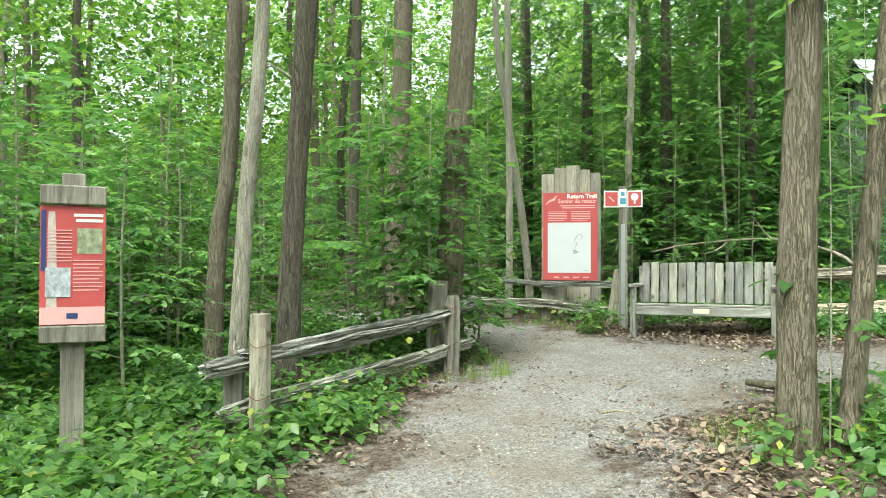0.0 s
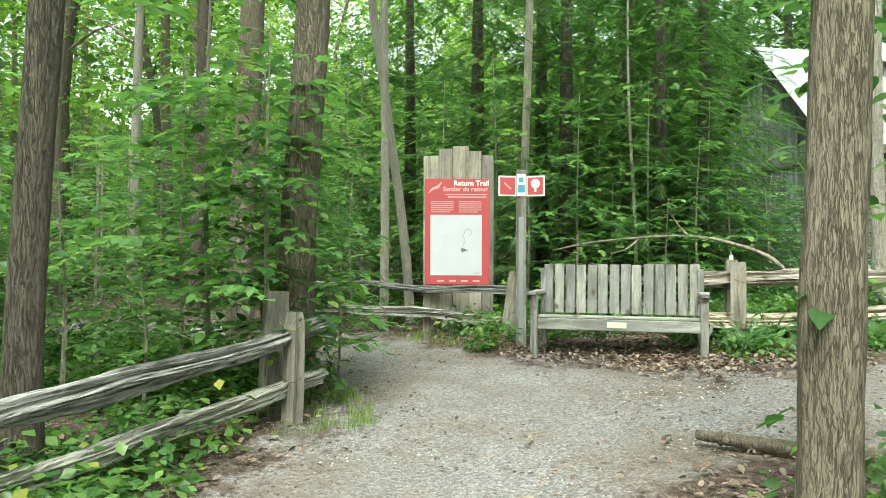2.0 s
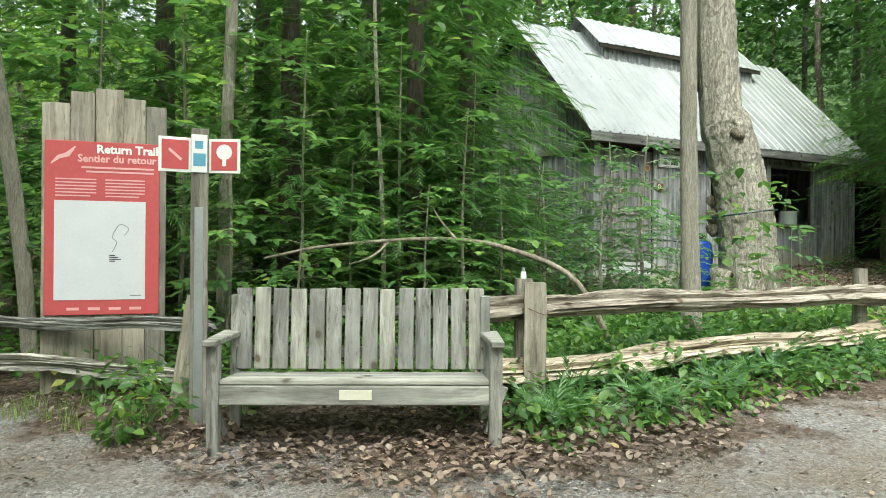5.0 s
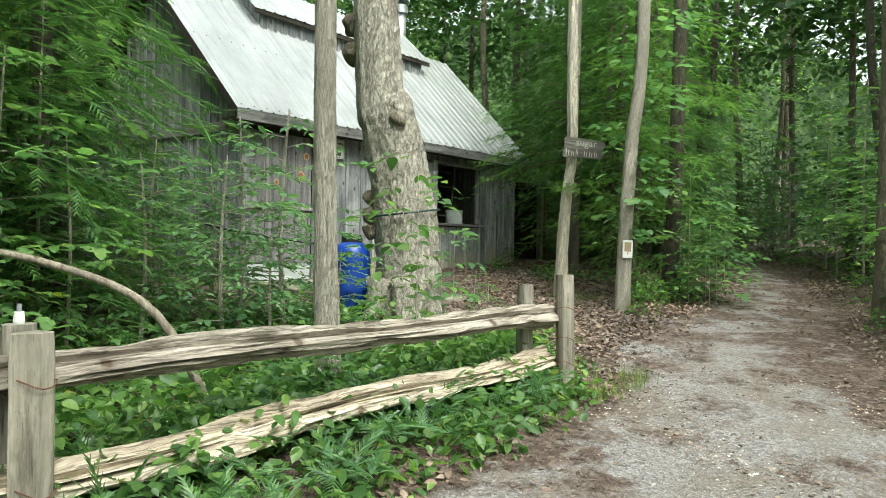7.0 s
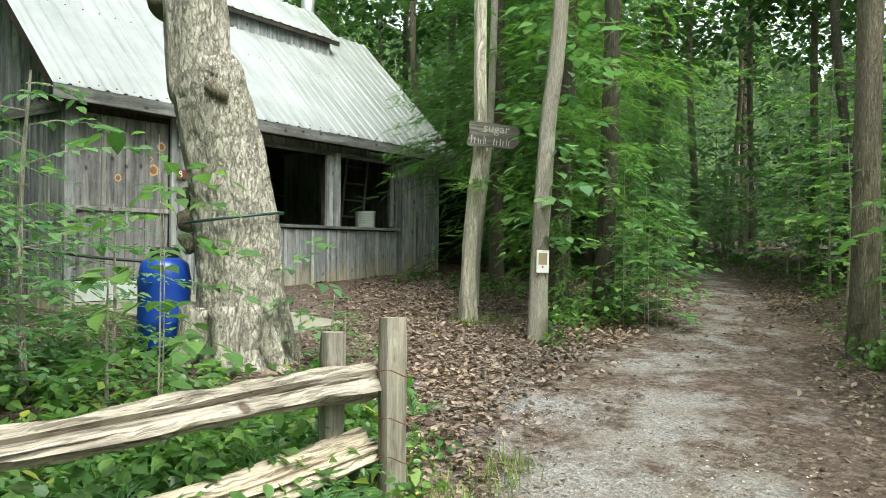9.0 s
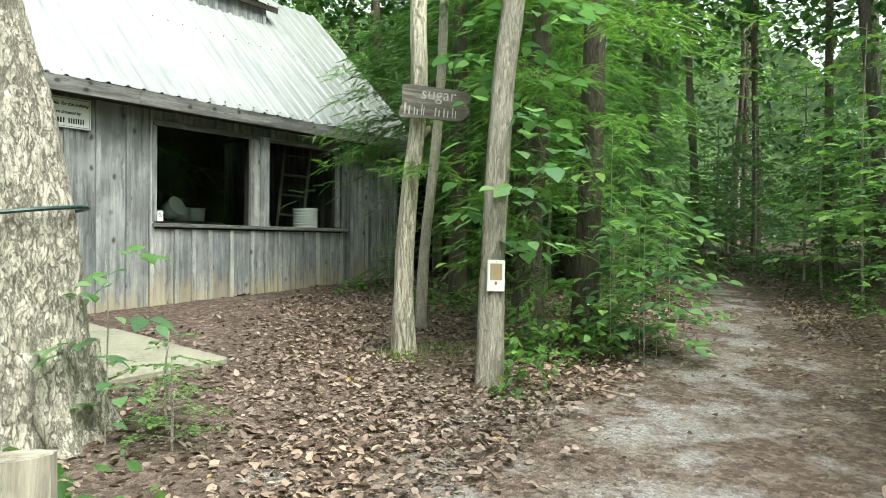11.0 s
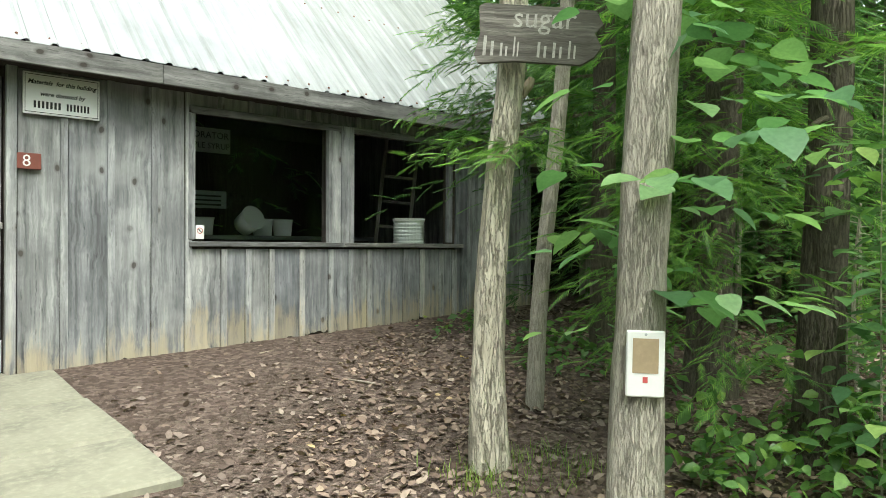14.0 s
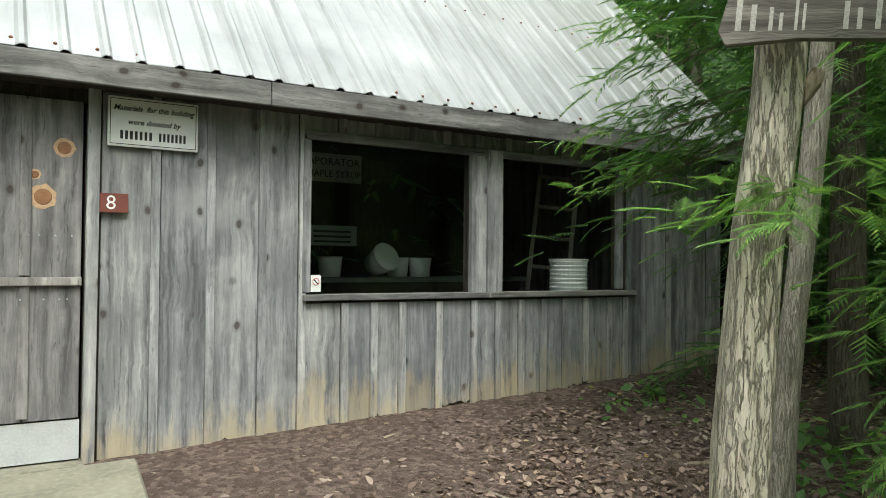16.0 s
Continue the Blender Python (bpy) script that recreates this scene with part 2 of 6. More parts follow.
GROUND = ground_material()
BOARD = wood("weathered_grey_boards", (0.085, 0.087, 0.093), (0.245, 0.252, 0.263), (0.47, 0.475, 0.475), 2, 9, 0.9, cracks=(0.28, 0.37), tan=(0.43, 0.36, 0.24))
# weathered like BOARD but paler, standing in for the highlights on batten edges
BATTEN = wood("weathered_lit_battens", (0.15, 0.152, 0.155), (0.34, 0.345, 0.35), (0.56, 0.56, 0.555), 2, 14, 0.7, tan=(0.43, 0.36, 0.24))
KNOT = plain("orange_knot", (0.26, 0.125, 0.055), 0.6, 0, 0.35, 30)
KNOT_RING = plain("bare_wood", (0.50, 0.33, 0.20), 0.75, 0, 0.35, 40)
BOARD_X = wood("weathered_grey_trim", (0.06, 0.058, 0.056), (0.17, 0.168, 0.162), (0.34, 0.335, 0.325), 0, 10, 0.5)
DOORWOOD = wood("door_boards", (0.10, 0.095, 0.092), (0.25, 0.24, 0.235), (0.44, 0.42, 0.40), 2, 9, 0.8)
RAIL = wood("split_rail_wood", (0.13, 0.10, 0.075), (0.46, 0.395, 0.325), (0.74, 0.665, 0.57), 0, 13, 1.0, cracks=(0.40, 0.50))
RAIL_GREY = wood("old_grey_rail_wood", (0.10, 0.092, 0.082), (0.38, 0.365, 0.34), (0.68, 0.66, 0.62), 0, 13, 1.0, cracks=(0.40, 0.50))
POST = wood("grey_post_wood", (0.12, 0.105, 0.085), (0.30, 0.27, 0.23), (0.48, 0.44, 0.375), 2, 12, 0.8)
BENCH = wood("bench_wood", (0.12, 0.112, 0.092), (0.30, 0.292, 0.27), (0.52, 0.51, 0.475), 2, 11, 0.5)
BENCH_X = wood("bench_wood_long", (0.12, 0.112, 0.092), (0.30, 0.292, 0.27), (0.52, 0.51, 0.475), 0, 11, 0.5)
# near-black wood; shade indoors, under eaves and behind gaps is in its colour
DARKWOOD = wood("near_black_shaded_wood", (0.02, 0.017, 0.014), (0.045, 0.038, 0.03), (0.08, 0.068, 0.055), 2, 20, 0.4)
BARK = bark_material("grey_brown_bark", (0.17, 0.14, 0.105), (0.37, 0.32, 0.25), 0.3)
BARK_PALE = bark_material("pale_maple_bark", (0.27, 0.24, 0.20), (0.63, 0.585, 0.51), 0.2, 0.42, 34.0)
BARK_DEAD = bark_material("stripped_pale_wood", (0.48, 0.42, 0.335), (0.86, 0.79, 0.66), 0.05, 0.5, 14.0)
BARK_SMOOTH = bark_material("smooth_grey_bark", (0.36, 0.325, 0.27), (0.62, 0.575, 0.49), 0.15, 1.3)
BARK_DARK = bark_material("dark_forest_bark", (0.10, 0.085, 0.068), (0.23, 0.20, 0.165), 0.3)
DEADWOOD = wood("barkless_dead_wood", (0.13, 0.10, 0.072), (0.34, 0.285, 0.22), (0.52, 0.46, 0.37), 2, 16, 1.0)
LEAF = leaf_material("maple_leaves", [(0.0, (0.055, 0.125, 0.045)), (0.5, (0.10, 0.205, 0.065)), (0.85, (0.16, 0.28, 0.08)), (1.0, (0.24, 0.34, 0.09))], 0.52)
LEAF_FRESH = leaf_material("bright_undergrowth_leaves", [(0.0, (0.065, 0.145, 0.05)), (0.6, (0.125, 0.24, 0.075)), (0.975, (0.21, 0.34, 0.10)), (1.0, (0.38, 0.38, 0.09))])
LEAF_SAP = leaf_material("understorey_maple_leaves", [(0.0, (0.095, 0.195, 0.08)), (0.5, (0.165, 0.305, 0.115)), (0.85, (0.235, 0.39, 0.135)), (1.0, (0.32, 0.44, 0.15))], 0.45)
LEAF_BLUE = leaf_material("bluish_bush_leaves", [(0.0, (0.075, 0.165, 0.08)), (0.6, (0.15, 0.285, 0.14)), (1.0, (0.24, 0.38, 0.18))])
# yellower copy of LEAF; sunlight on the far woods is put into its colour
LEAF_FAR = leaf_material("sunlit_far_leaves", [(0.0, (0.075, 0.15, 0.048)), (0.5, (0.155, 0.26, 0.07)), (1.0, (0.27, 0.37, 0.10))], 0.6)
# darker copy of LEAF; shade of the eastern woods is put into its colour
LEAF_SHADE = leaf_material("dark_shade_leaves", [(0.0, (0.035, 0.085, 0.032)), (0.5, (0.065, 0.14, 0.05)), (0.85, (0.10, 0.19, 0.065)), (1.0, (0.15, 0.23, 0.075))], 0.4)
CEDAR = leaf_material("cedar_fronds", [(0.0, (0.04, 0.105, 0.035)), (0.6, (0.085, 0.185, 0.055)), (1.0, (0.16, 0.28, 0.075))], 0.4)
# paler copy of CEDAR with the light on nearby fronds painted in
CEDAR_LIT = leaf_material("lit_cedar_fronds", [(0.0, (0.08, 0.18, 0.05)), (0.6, (0.15, 0.29, 0.075)), (1.0, (0.27, 0.41, 0.11))], 0.45)
LITTER = leaf_material("fallen_brown_leaves", [(0.0, (0.085, 0.055, 0.047)), (0.35, (0.20, 0.142, 0.124)), (0.75, (0.28, 0.208, 0.185)), (0.97, (0.34, 0.268, 0.24)), (0.995, (0.37, 0.30, 0.27)), (1.0, (0.46, 0.31, 0.07))], 0.1, 0.9)
GRASS = leaf_material("grass_blades", [(0.0, (0.11, 0.19, 0.045)), (1.0, (0.27, 0.36, 0.09))], 0.4)
ROOF = metal_roof_material()
GALV = plain("galvanised_steel", (0.45, 0.47, 0.49), 0.4, 0.7)
RED = plain("red_sign_vinyl", (0.50, 0.085, 0.09), 0.45, 0, 0.1, 3)
PINK = plain("pale_pink_band", (0.75, 0.42, 0.43), 0.45, 0, 0.08)
WHITE = plain("white_sign_face", (0.78, 0.78, 0.77), 0.4, 0, 0.05)
OFFWHITE = plain("cream_plaque", (0.66, 0.62, 0.52), 0.5, 0, 0.1)
BLACK = plain("black_ink", (0.015, 0.015, 0.017), 0.6)
INKGREY = plain("grey_ink", (0.25, 0.25, 0.27), 0.6)
BLUETAG = plain("blue_print", (0.10, 0.30, 0.42), 0.5)
BROWNTAG = plain("brown_card", (0.36, 0.27, 0.17), 0.7)
PHOTO = plain("printed_photo", (0.28, 0.30, 0.20), 0.5, 0, 0.85, 22)
PHOTO_COLD = plain("printed_cold_photo", (0.42, 0.44, 0.50), 0.5, 0, 0.8, 30)
NAVY = plain("navy_print", (0.03, 0.05, 0.16), 0.5)
BARREL = plain("blue_barrel_plastic", (0.012, 0.055, 0.33), 0.35, 0, 0.12, 5)
BUCKET = plain("white_bucket_plastic", (0.66, 0.70, 0.68), 0.4, 0, 0.06, 5)
RUBBER = plain("black_tubing", (0.02, 0.022, 0.025), 0.45)
GREENHOSE = plain("green_tubing", (0.012, 0.045, 0.04), 0.45)
CONCRETE = plain("mossy_concrete", (0.225, 0.215, 0.165), 0.9, 0, 0.35, 3, 0.5)
BROWNPAINT = plain("brown_number_plate", (0.17, 0.05, 0.035), 0.55)
RUST = plain("rusty_steel", (0.16, 0.065, 0.035), 0.8, 0.2, 0.3)
EARTH = plain("bare_earth", (0.09, 0.07, 0.05), 0.95)


def glass_material():
    m, t, p = node_material("window_glass")
    p.inputs["Transmission Weight"].default_value = 1.0
    p.inputs["Roughness"].default_value = 0.02
    p.inputs["IOR"].default_value = 1.22
    p.inputs["Base Color"].default_value = (0.97, 0.98, 0.98, 1)
    return m


GLASS = glass_material()


# ---- mesh helpers ----
def finish(name, bm, material, parent=None, label="", smooth=False):
    me = bpy.data.meshes.new(name)
    bm.to_mesh(me)
    bm.free()
    me.materials.append(material)
    if smooth:
        for f in me.polygons:
            f.use_smooth = True
    ob = new(name, me)
    if parent:
        ob.parent = parent
    if label:
        ob["label"] = label
    return ob


def part(name, bm, material, parent, label="", smooth=False):
    return finish(name, bm, material, parent, label, smooth)


def thing(name, m, label, category, group="", kind=""):
    ob = new(name)
    ob.empty_display_size = 0.1
    ob.matrix_world = m
    return tagged(ob, label, category, group, kind)


def box(x0, y0, z0, x1, y1, z1, bevel=0.004, jitter=0.0):
    bm = bmesh.new()
    bmesh.ops.create_cube(bm, size=1)
    for v in bm.verts:
        v.co = Vector((x0 if v.co.x < 0 else x1, y0 if v.co.y < 0 else y1, z0 if v.co.z < 0 else z1))
        if jitter:
            v.co += Vector([random.uniform(-jitter, jitter) for _ in range(3)])
    if bevel:
        bmesh.ops.bevel(bm, geom=bm.edges[:], offset=bevel, segments=1, affect="EDGES")
    return bm


def join(*bms):
    out = bmesh.new()
    for b in bms:
        me = bpy.data.meshes.new("tmp")
        b.to_mesh(me)
        b.free()
        out.from_mesh(me)
        bpy.data.meshes.remove(me)
    return out


def moved(bm, m):
    bmesh.ops.transform(bm, matrix=m, verts=bm.verts[:])
    return bm


def tube(points, radii, sides=10, rough=0.0, seed=0, ridge=0.0, caps=True, plates=0.0, split=0.0):
    """A tapered, uneven tube along points; rough: lumps, ridge: lengthwise ridges, plates: cracked bark, split: long cracks, as parts of the radius."""
    bm = bmesh.new()
    pts = [Vector(p) for p in points]
    rings = []
    up = Vector((0.013, 1, 0.02)) if abs((pts[-1] - pts[0]).normalized().z) > 0.7 else Vector((0, 0, 1))
    prof = [1 + ridge * (noise.noise((math.cos(a) * 1.9 + seed, math.sin(a) * 1.9, seed * 1.7)) * 1.2 + 0.5 * noise.noise((math.cos(a) * 5 + seed, math.sin(a) * 5, 3.1))) for a in [2 * math.pi * i / sides for i in range(sides)]]
    level = sum(prof) / len(prof)
    prof = [p / level for p in prof]
    for i, p in enumerate(pts):
        d = (pts[min(i + 1, len(pts) - 1)] - pts[max(i - 1, 0)]).normalized()
        s = d.cross(up).normalized()
        u = s.cross(d)
        ring = []
        for k in range(sides):
            a = 2 * math.pi * k / sides
            q = s * math.cos(a) + u * math.sin(a)
            r = radii[i] * prof[k]
            if rough:
                n3 = p * 2.3 + q * 1.3 + Vector((seed * 5.3, 0, 0))
                r *= 1 + rough * (noise.noise(n3) + 0.5 * noise.noise(n3 * 3.1))
            if plates:
                n4 = Vector((q.x * 5.5, q.y * 5.5, p.z * 6.0 + seed))
                r *= 1 - plates * (1 - min(1.0, 3.5 * abs(noise.noise(n4) + 0.35 * noise.noise(n4 * 2.7))))
            if split:
                n5 = Vector((q.y * 2.6 + seed, q.z * 2.6, p.x * 0.55))
                c1 = abs(noise.noise(n5))
                c2 = abs(noise.noise(n5 * 2.3 + Vector((4, 0, 0))))
                r *= 1 - split * (1 - min(1.0, 5.0 * c1)) - 0.45 * split * (1 - min(1.0, 5.0 * c2))
            ring.append(bm.verts.new(p + q * r))
        rings.append(ring)
    for a, b in zip(rings, rings[1:]):
        for k in range(sides):
            bm.faces.new((a[k], a[(k + 1) % sides], b[(k + 1) % sides], b[k]))
    if caps:
        bm.faces.new(rings[0][::-1])
        bm.faces.new(rings[-1])
    bmesh.ops.recalc_face_normals(bm, faces=bm.faces[:])
    return bm


def lathe(profile, sides=24):
    bm = bmesh.new()
    rings = [[bm.verts.new((r * math.cos(2 * math.pi * k / sides), r * math.sin(2 * math.pi * k / sides), z)) for k in range(sides)] for r, z in profile]
    for a, b in zip(rings, rings[1:]):
        for k in range(sides):
            bm.faces.new((a[k], a[(k + 1) % sides], b[(k + 1) % sides], b[k]))
    bm.faces.new(rings[0][::-1])
    bm.faces.new(rings[-1])
    return bm


def lerp_points(points, n):
    """n points along a smooth line through the given ones."""
    pts = [Vector(p) for p in points]
    out = []
    for i in range(n):
        s = i / (n - 1) * (len(pts) - 1)
        k = min(int(s), len(pts) - 2)
        f = s - k
        p0, p1, p2, p3 = pts[max(k - 1, 0)], pts[k], pts[k + 1], pts[min(k + 2, len(pts) - 1)]
        out.append(0.5 * ((2 * p1) + (p2 - p0) * f + (2 * p0 - 5 * p1 + 4 * p2 - p3) * f * f + (3 * p1 - p0 - 3 * p2 + p3) * f ** 3))
    return out


def words(text, size, m, material, parent, name="lettering", shear=0.0, depth=0.0015, bold=0.0):
    cu = bpy.data.curves.new("text", "FONT")
    cu.body, cu.size, cu.extrude, cu.shear, cu.offset = text, size, depth, shear, bold
    cu.align_x, cu.align_y, cu.resolution_u = "CENTER", "CENTER", 2
    tmp = bpy.data.objects.new("tmp", cu)
    scene.collection.objects.link(tmp)
    me = bpy.data.meshes.new_from_object(tmp.evaluated_get(bpy.context.evaluated_depsgraph_get()))
    bpy.data.objects.remove(tmp)
    bpy.data.curves.remove(cu)
    me.materials.clear()
    me.materials.append(material)
    ob = new(name, me)
    ob.parent, ob.matrix_basis = parent, m
    return ob


# face up a sign: text lies in its local xz plane and reads from -y
FACE = Matrix.Rotation(radians(90), 4, "X")

# leaf outlines: length along x, width along y
LEAF4 = (np.array([(0, 0, 0), (0.45, -0.34, 0.05), (1, 0, -0.06), (0.45, 0.34, 0.05)]), [(0, 1, 2), (0, 2, 3)])
LEAF6 = (np.array([(0, 0, 0), (0.25, -0.30, 0.06), (0.62, -0.27, 0.05), (1, 0, -0.10), (0.62, 0.27, 0.05), (0.25, 0.30, 0.06)]), [(0, 1, 2, 3), (0, 3, 4, 5)])
LOBED = (np.array([(0, 0, 0), (-0.05, -0.28, 0.02), (0.22, -0.30, 0.03), (0.34, -0.56, 0.0), (0.52, -0.22, 0.04), (0.72, -0.26, 0.02), (1, 0, -0.10), (0.72, 0.26, 0.02), (0.52, 0.22, 0.04), (0.34, 0.56, 0.0), (0.22, 0.30, 0.03), (-0.05, 0.28, 0.02)]),
         [(0, 1, 2), (0, 2, 3, 4), (0, 4, 5, 6), (0, 6, 7, 8), (0, 8, 9, 10), (0, 10, 11)])
OVATE = (np.array([(0, 0, 0), (0.12, -0.20, 0.05), (0.32, -0.33, 0.07), (0.58, -0.29, 0.05), (0.82, -0.14, 0.0), (1, 0, -0.10), (0.82, 0.14, 0.0), (0.58, 0.29, 0.05), (0.32, 0.33, 0.07), (0.12, 0.20, 0.05), (0.35, 0, 0.02), (0.7, 0, -0.02)]), [(0, 1, 2, 10), (10, 2, 3, 11), (11, 3, 4, 5), (11, 5, 6, 7), (10, 11, 7, 8), (0, 10, 8, 9)])
ROUND = (np.array([(0, 0, 0), (0.04, -0.24, 0.05), (0.24, -0.43, 0.08), (0.52, -0.40, 0.06), (0.80, -0.20, 0.0), (1, 0, -0.10), (0.80, 0.20, 0.0), (0.52, 0.40, 0.06), (0.24, 0.43, 0.08), (0.04, 0.24, 0.05), (0.32, 0, 0.01), (0.68, 0, -0.03)]), [(0, 1, 2, 10), (10, 2, 3, 11), (11, 3, 4, 5), (11, 5, 6, 7), (10, 11, 7, 8), (0, 10, 8, 9)])
BLADE = (np.array([(0, -0.018, 0), (0, 0.018, 0), (0.55, 0.016, 0.12), (0.55, -0.016, 0.12), (1, 0, 0.02)]), [(0, 1, 2, 3), (3, 2, 4)])


def frond_shape(pairs=6, half=0.06):
    vs, fs = [], []
    vs += [(0, -0.012, 0), (0, 0.012, 0), (1, 0, -0.22)]
    fs.append((0, 1, 2))
    for i in range(pairs):
        s = 0.06 + i * 0.9 / pairs
        z = -0.22 * s * s
        for side in (-1, 1):
            b = len(vs)
            ln = 0.34 * (1 - 0.65 * s)
            vs += [(s - half + 0.01, 0, z), (s + half + 0.01, 0, z), (s + 0.10 + ln * 0.8, side * ln * 0.75, z - 0.06)]
            fs.append((b, b + 1, b + 2))
    return np.array(vs), fs


FROND = frond_shape()
FROND_FINE = frond_shape(10, 0.042)


def leaf_data(name, pos, yaw, pitch, roll, size, shape, material):
    """One mesh of many leaves."""
    tv, tf = shape
    n, k = len(pos), len(tv)
    cy, sy, cp, sp, cr, sr = np.cos(yaw), np.sin(yaw), np.cos(pitch), np.sin(pitch), np.cos(roll), np.sin(roll)
    R = np.empty((n, 3, 3))
    R[:, 0, 0], R[:, 0, 1], R[:, 0, 2] = cy * cp, cy * sp * sr - sy * cr, cy * sp * cr + sy * sr
    R[:, 1, 0], R[:, 1, 1], R[:, 1, 2] = sy * cp, sy * sp * sr + cy * cr, sy * sp * cr - cy * sr
    R[:, 2, 0], R[:, 2, 1], R[:, 2, 2] = -sp, cp * sr, cp * cr
    v = np.einsum("nij,kj->nki", R, tv) * size[:, None, None] + pos[:, None, :]
    me = bpy.data.meshes.new(name)
    me.vertices.add(n * k)
    me.vertices.foreach_set("co", v.reshape(-1).astype(np.float32))
    flat = np.concatenate([np.array(f) for f in tf])
    counts = np.array([len(f) for f in tf])
    loops = (flat[None, :] + (np.arange(n) * k)[:, None]).reshape(-1)
    totals = np.tile(counts, n)
    starts = np.concatenate([[0], np.cumsum(totals)[:-1]])
    me.loops.add(len(loops))
    me.loops.foreach_set("vertex_index", loops.astype(np.int32))
    me.polygons.add(len(totals))
    me.polygons.foreach_set("loop_start", starts.astype(np.int32))
    me.polygons.foreach_set("loop_total", totals.astype(np.int32))
    me.update(calc_edges=True)
    me.materials.append(material)
    return me


def spray_mesh(name, rng, centres, radius, count, size, material, shape=LEAF4, flat=0.22, droop=0.25, loose=0.35):
    """Leaves in flat, slightly drooping sprays round the centres."""
    c = np.asarray(centres, float)
    n = len(c) * count
    base = np.repeat(c, count, axis=0)
    rad = np.repeat(radius * rng.uniform(0.6, 1.25, len(c)), count) if np.isscalar(radius) else np.repeat(radius, count)
    a = rng.uniform(0, 2 * np.pi, n)
    d = np.sqrt(rng.uniform(0, 1, n))
    off = np.stack([np.cos(a) * d * rad, np.sin(a) * d * rad, rng.normal(0, flat, n) * rad - 0.25 * d * d * rad], 1)
    # every spray leans its own way
    lean = np.repeat(rng.normal(0, 0.22, (len(c), 2)), count, axis=0)
    off[:, 2] += off[:, 0] * lean[:, 0] + off[:, 1] * lean[:, 1]
    s = size * rng.uniform(0.55, 1.25, n)
    return leaf_data(name, base + off, a + rng.normal(0, 0.9, n), droop + rng.normal(0, loose, n), rng.normal(0, loose, n), s, shape, material)


def bough_rows(r, base, yaw, length, rise, droop, size, step=0.55, twigs=2):
    """Leaves set alternately along an arching bough and its side twigs: x, y, z, yaw, pitch, roll, size."""
    rows = []
    n = max(3, int(length / (size * step)))
    s = np.linspace(0.18, 1.0, n)
    side = np.where(np.arange(n) % 2, 1.0, -1.0)
    ax = np.stack([base[0] + math.cos(yaw) * length * s, base[1] + math.sin(yaw) * length * s, base[2] + length * (rise * s - droop * s * s)], 1)
    ly = yaw + side * (1.05 - 0.75 * s ** 2) + r.normal(0, 0.22, n)
    rows.append(np.column_stack([ax, ly, 0.18 + r.normal(0, 0.22, n), r.normal(0, 0.22, n), size * r.uniform(0.65, 1.2, n)]))
    for k in range(twigs):
        i = int(n * (0.35 + 0.4 * k / max(1, twigs - 1))) if twigs > 1 else n // 2
        rows += bough_rows(r, ax[min(i, n - 1)], yaw + (0.75 if k % 2 else -0.75) + r.normal(0, 0.15), length * 0.48, rise * 0.5, droop, size, step, 0)
    return rows


def bough_mesh(name, rows, shape, material):
    a = np.concatenate(rows)
    return leaf_data(name, a[:, :3], a[:, 3], a[:, 4], a[:, 5], a[:, 6], shape, material)


def bough_twig(base, yaw, length, rise, droop, thick=0.006, sides=4):
    pts = [(base[0] + math.cos(yaw) * length * s, base[1] + math.sin(yaw) * length * s, base[2] + length * (rise * s - droop * s * s)) for s in (0, 0.35, 0.7, 1.0)]
    return tube(pts, [thick, thick * 0.75, thick * 0.5, thick * 0.25], sides, caps=False)


def stuff(name, me, label, category):
    return tagged(new(name, me), label, category, "", "stuff")


# ---- ground ----
def build_ground():
    xs = [-900, -300, -120, -60, -35, -22, -15] + [-9.6 + 0.0 + 0.16 * i for i in range(0, 201)] + [25, 30, 40, 60, 120, 300, 900]
    ys = [-900, -300, -120, -60, -30, -15, -8, -4] + [-1.6 + 0.16 * i for i in range(0, 131)] + [21, 25, 32, 45, 70, 130, 300, 900]
    verts, tone = [], []
    for y in ys:
        for x in xs:
            g = trail_gap(x, y)
            z = ground_z(x, y) + 0.018 * noise.noise((x * 1.3, y * 1.3, 0)) + 0.03 * noise.noise((x * 0.4, y * 0.4, 5)) * min(1, max(0, g + 0.6))
            if g > 0:
                z += min(0.05, g * 0.06)
            verts.append((x, y, z))
            worn = -0.34 * max(0.0, min(1.0, (x - 3.5) / 7)) + 0.25 if 8.6 < x < 12.5 and 8.6 < y < 10.6 else -0.34 * max(0.0, min(1.0, (x - 3.5) / 7))
            east = max(0.0, min(1.0, (x - 5.0) / 5))
            tone.append(max(0.0, min(1.0 - 0.45 * east, 0.5 - g * (0.55 - 0.27 * east) + worn * 0.6)))
    w = len(xs)
    faces = [(j * w + i, j * w + i + 1, (j + 1) * w + i + 1, (j + 1) * w + i) for j in range(len(ys) - 1) for i in range(w - 1)]
    me = bpy.data.meshes.new("ground")
    me.from_pydata(verts, [], faces)
    at = me.attributes.new("gravel", "FLOAT", "POINT")
    at.data.foreach_set("value", tone)
    me.materials.append(GROUND)
    for f in me.polygons:
        f.use_smooth = True
    tagged(new("ground", me), "forest floor with a pale crushed-gravel trail and brown leaf litter", "ground", kind="structure")


build_ground()

# ---- sugar shack ----
WX0, WX1, WY0, WY1 = 9.95, 17.15, 14.67, 18.83
EAVE_Z, EAVE_Y, RIDGE_Y, RIDGE_Z = 3.57, 14.40, 16.75, 5.99
ROOF_X0, ROOF_X1 = 9.67, 17.35
SLOPE = (RIDGE_Z - EAVE_Z) / (RIDGE_Y - EAVE_Y)


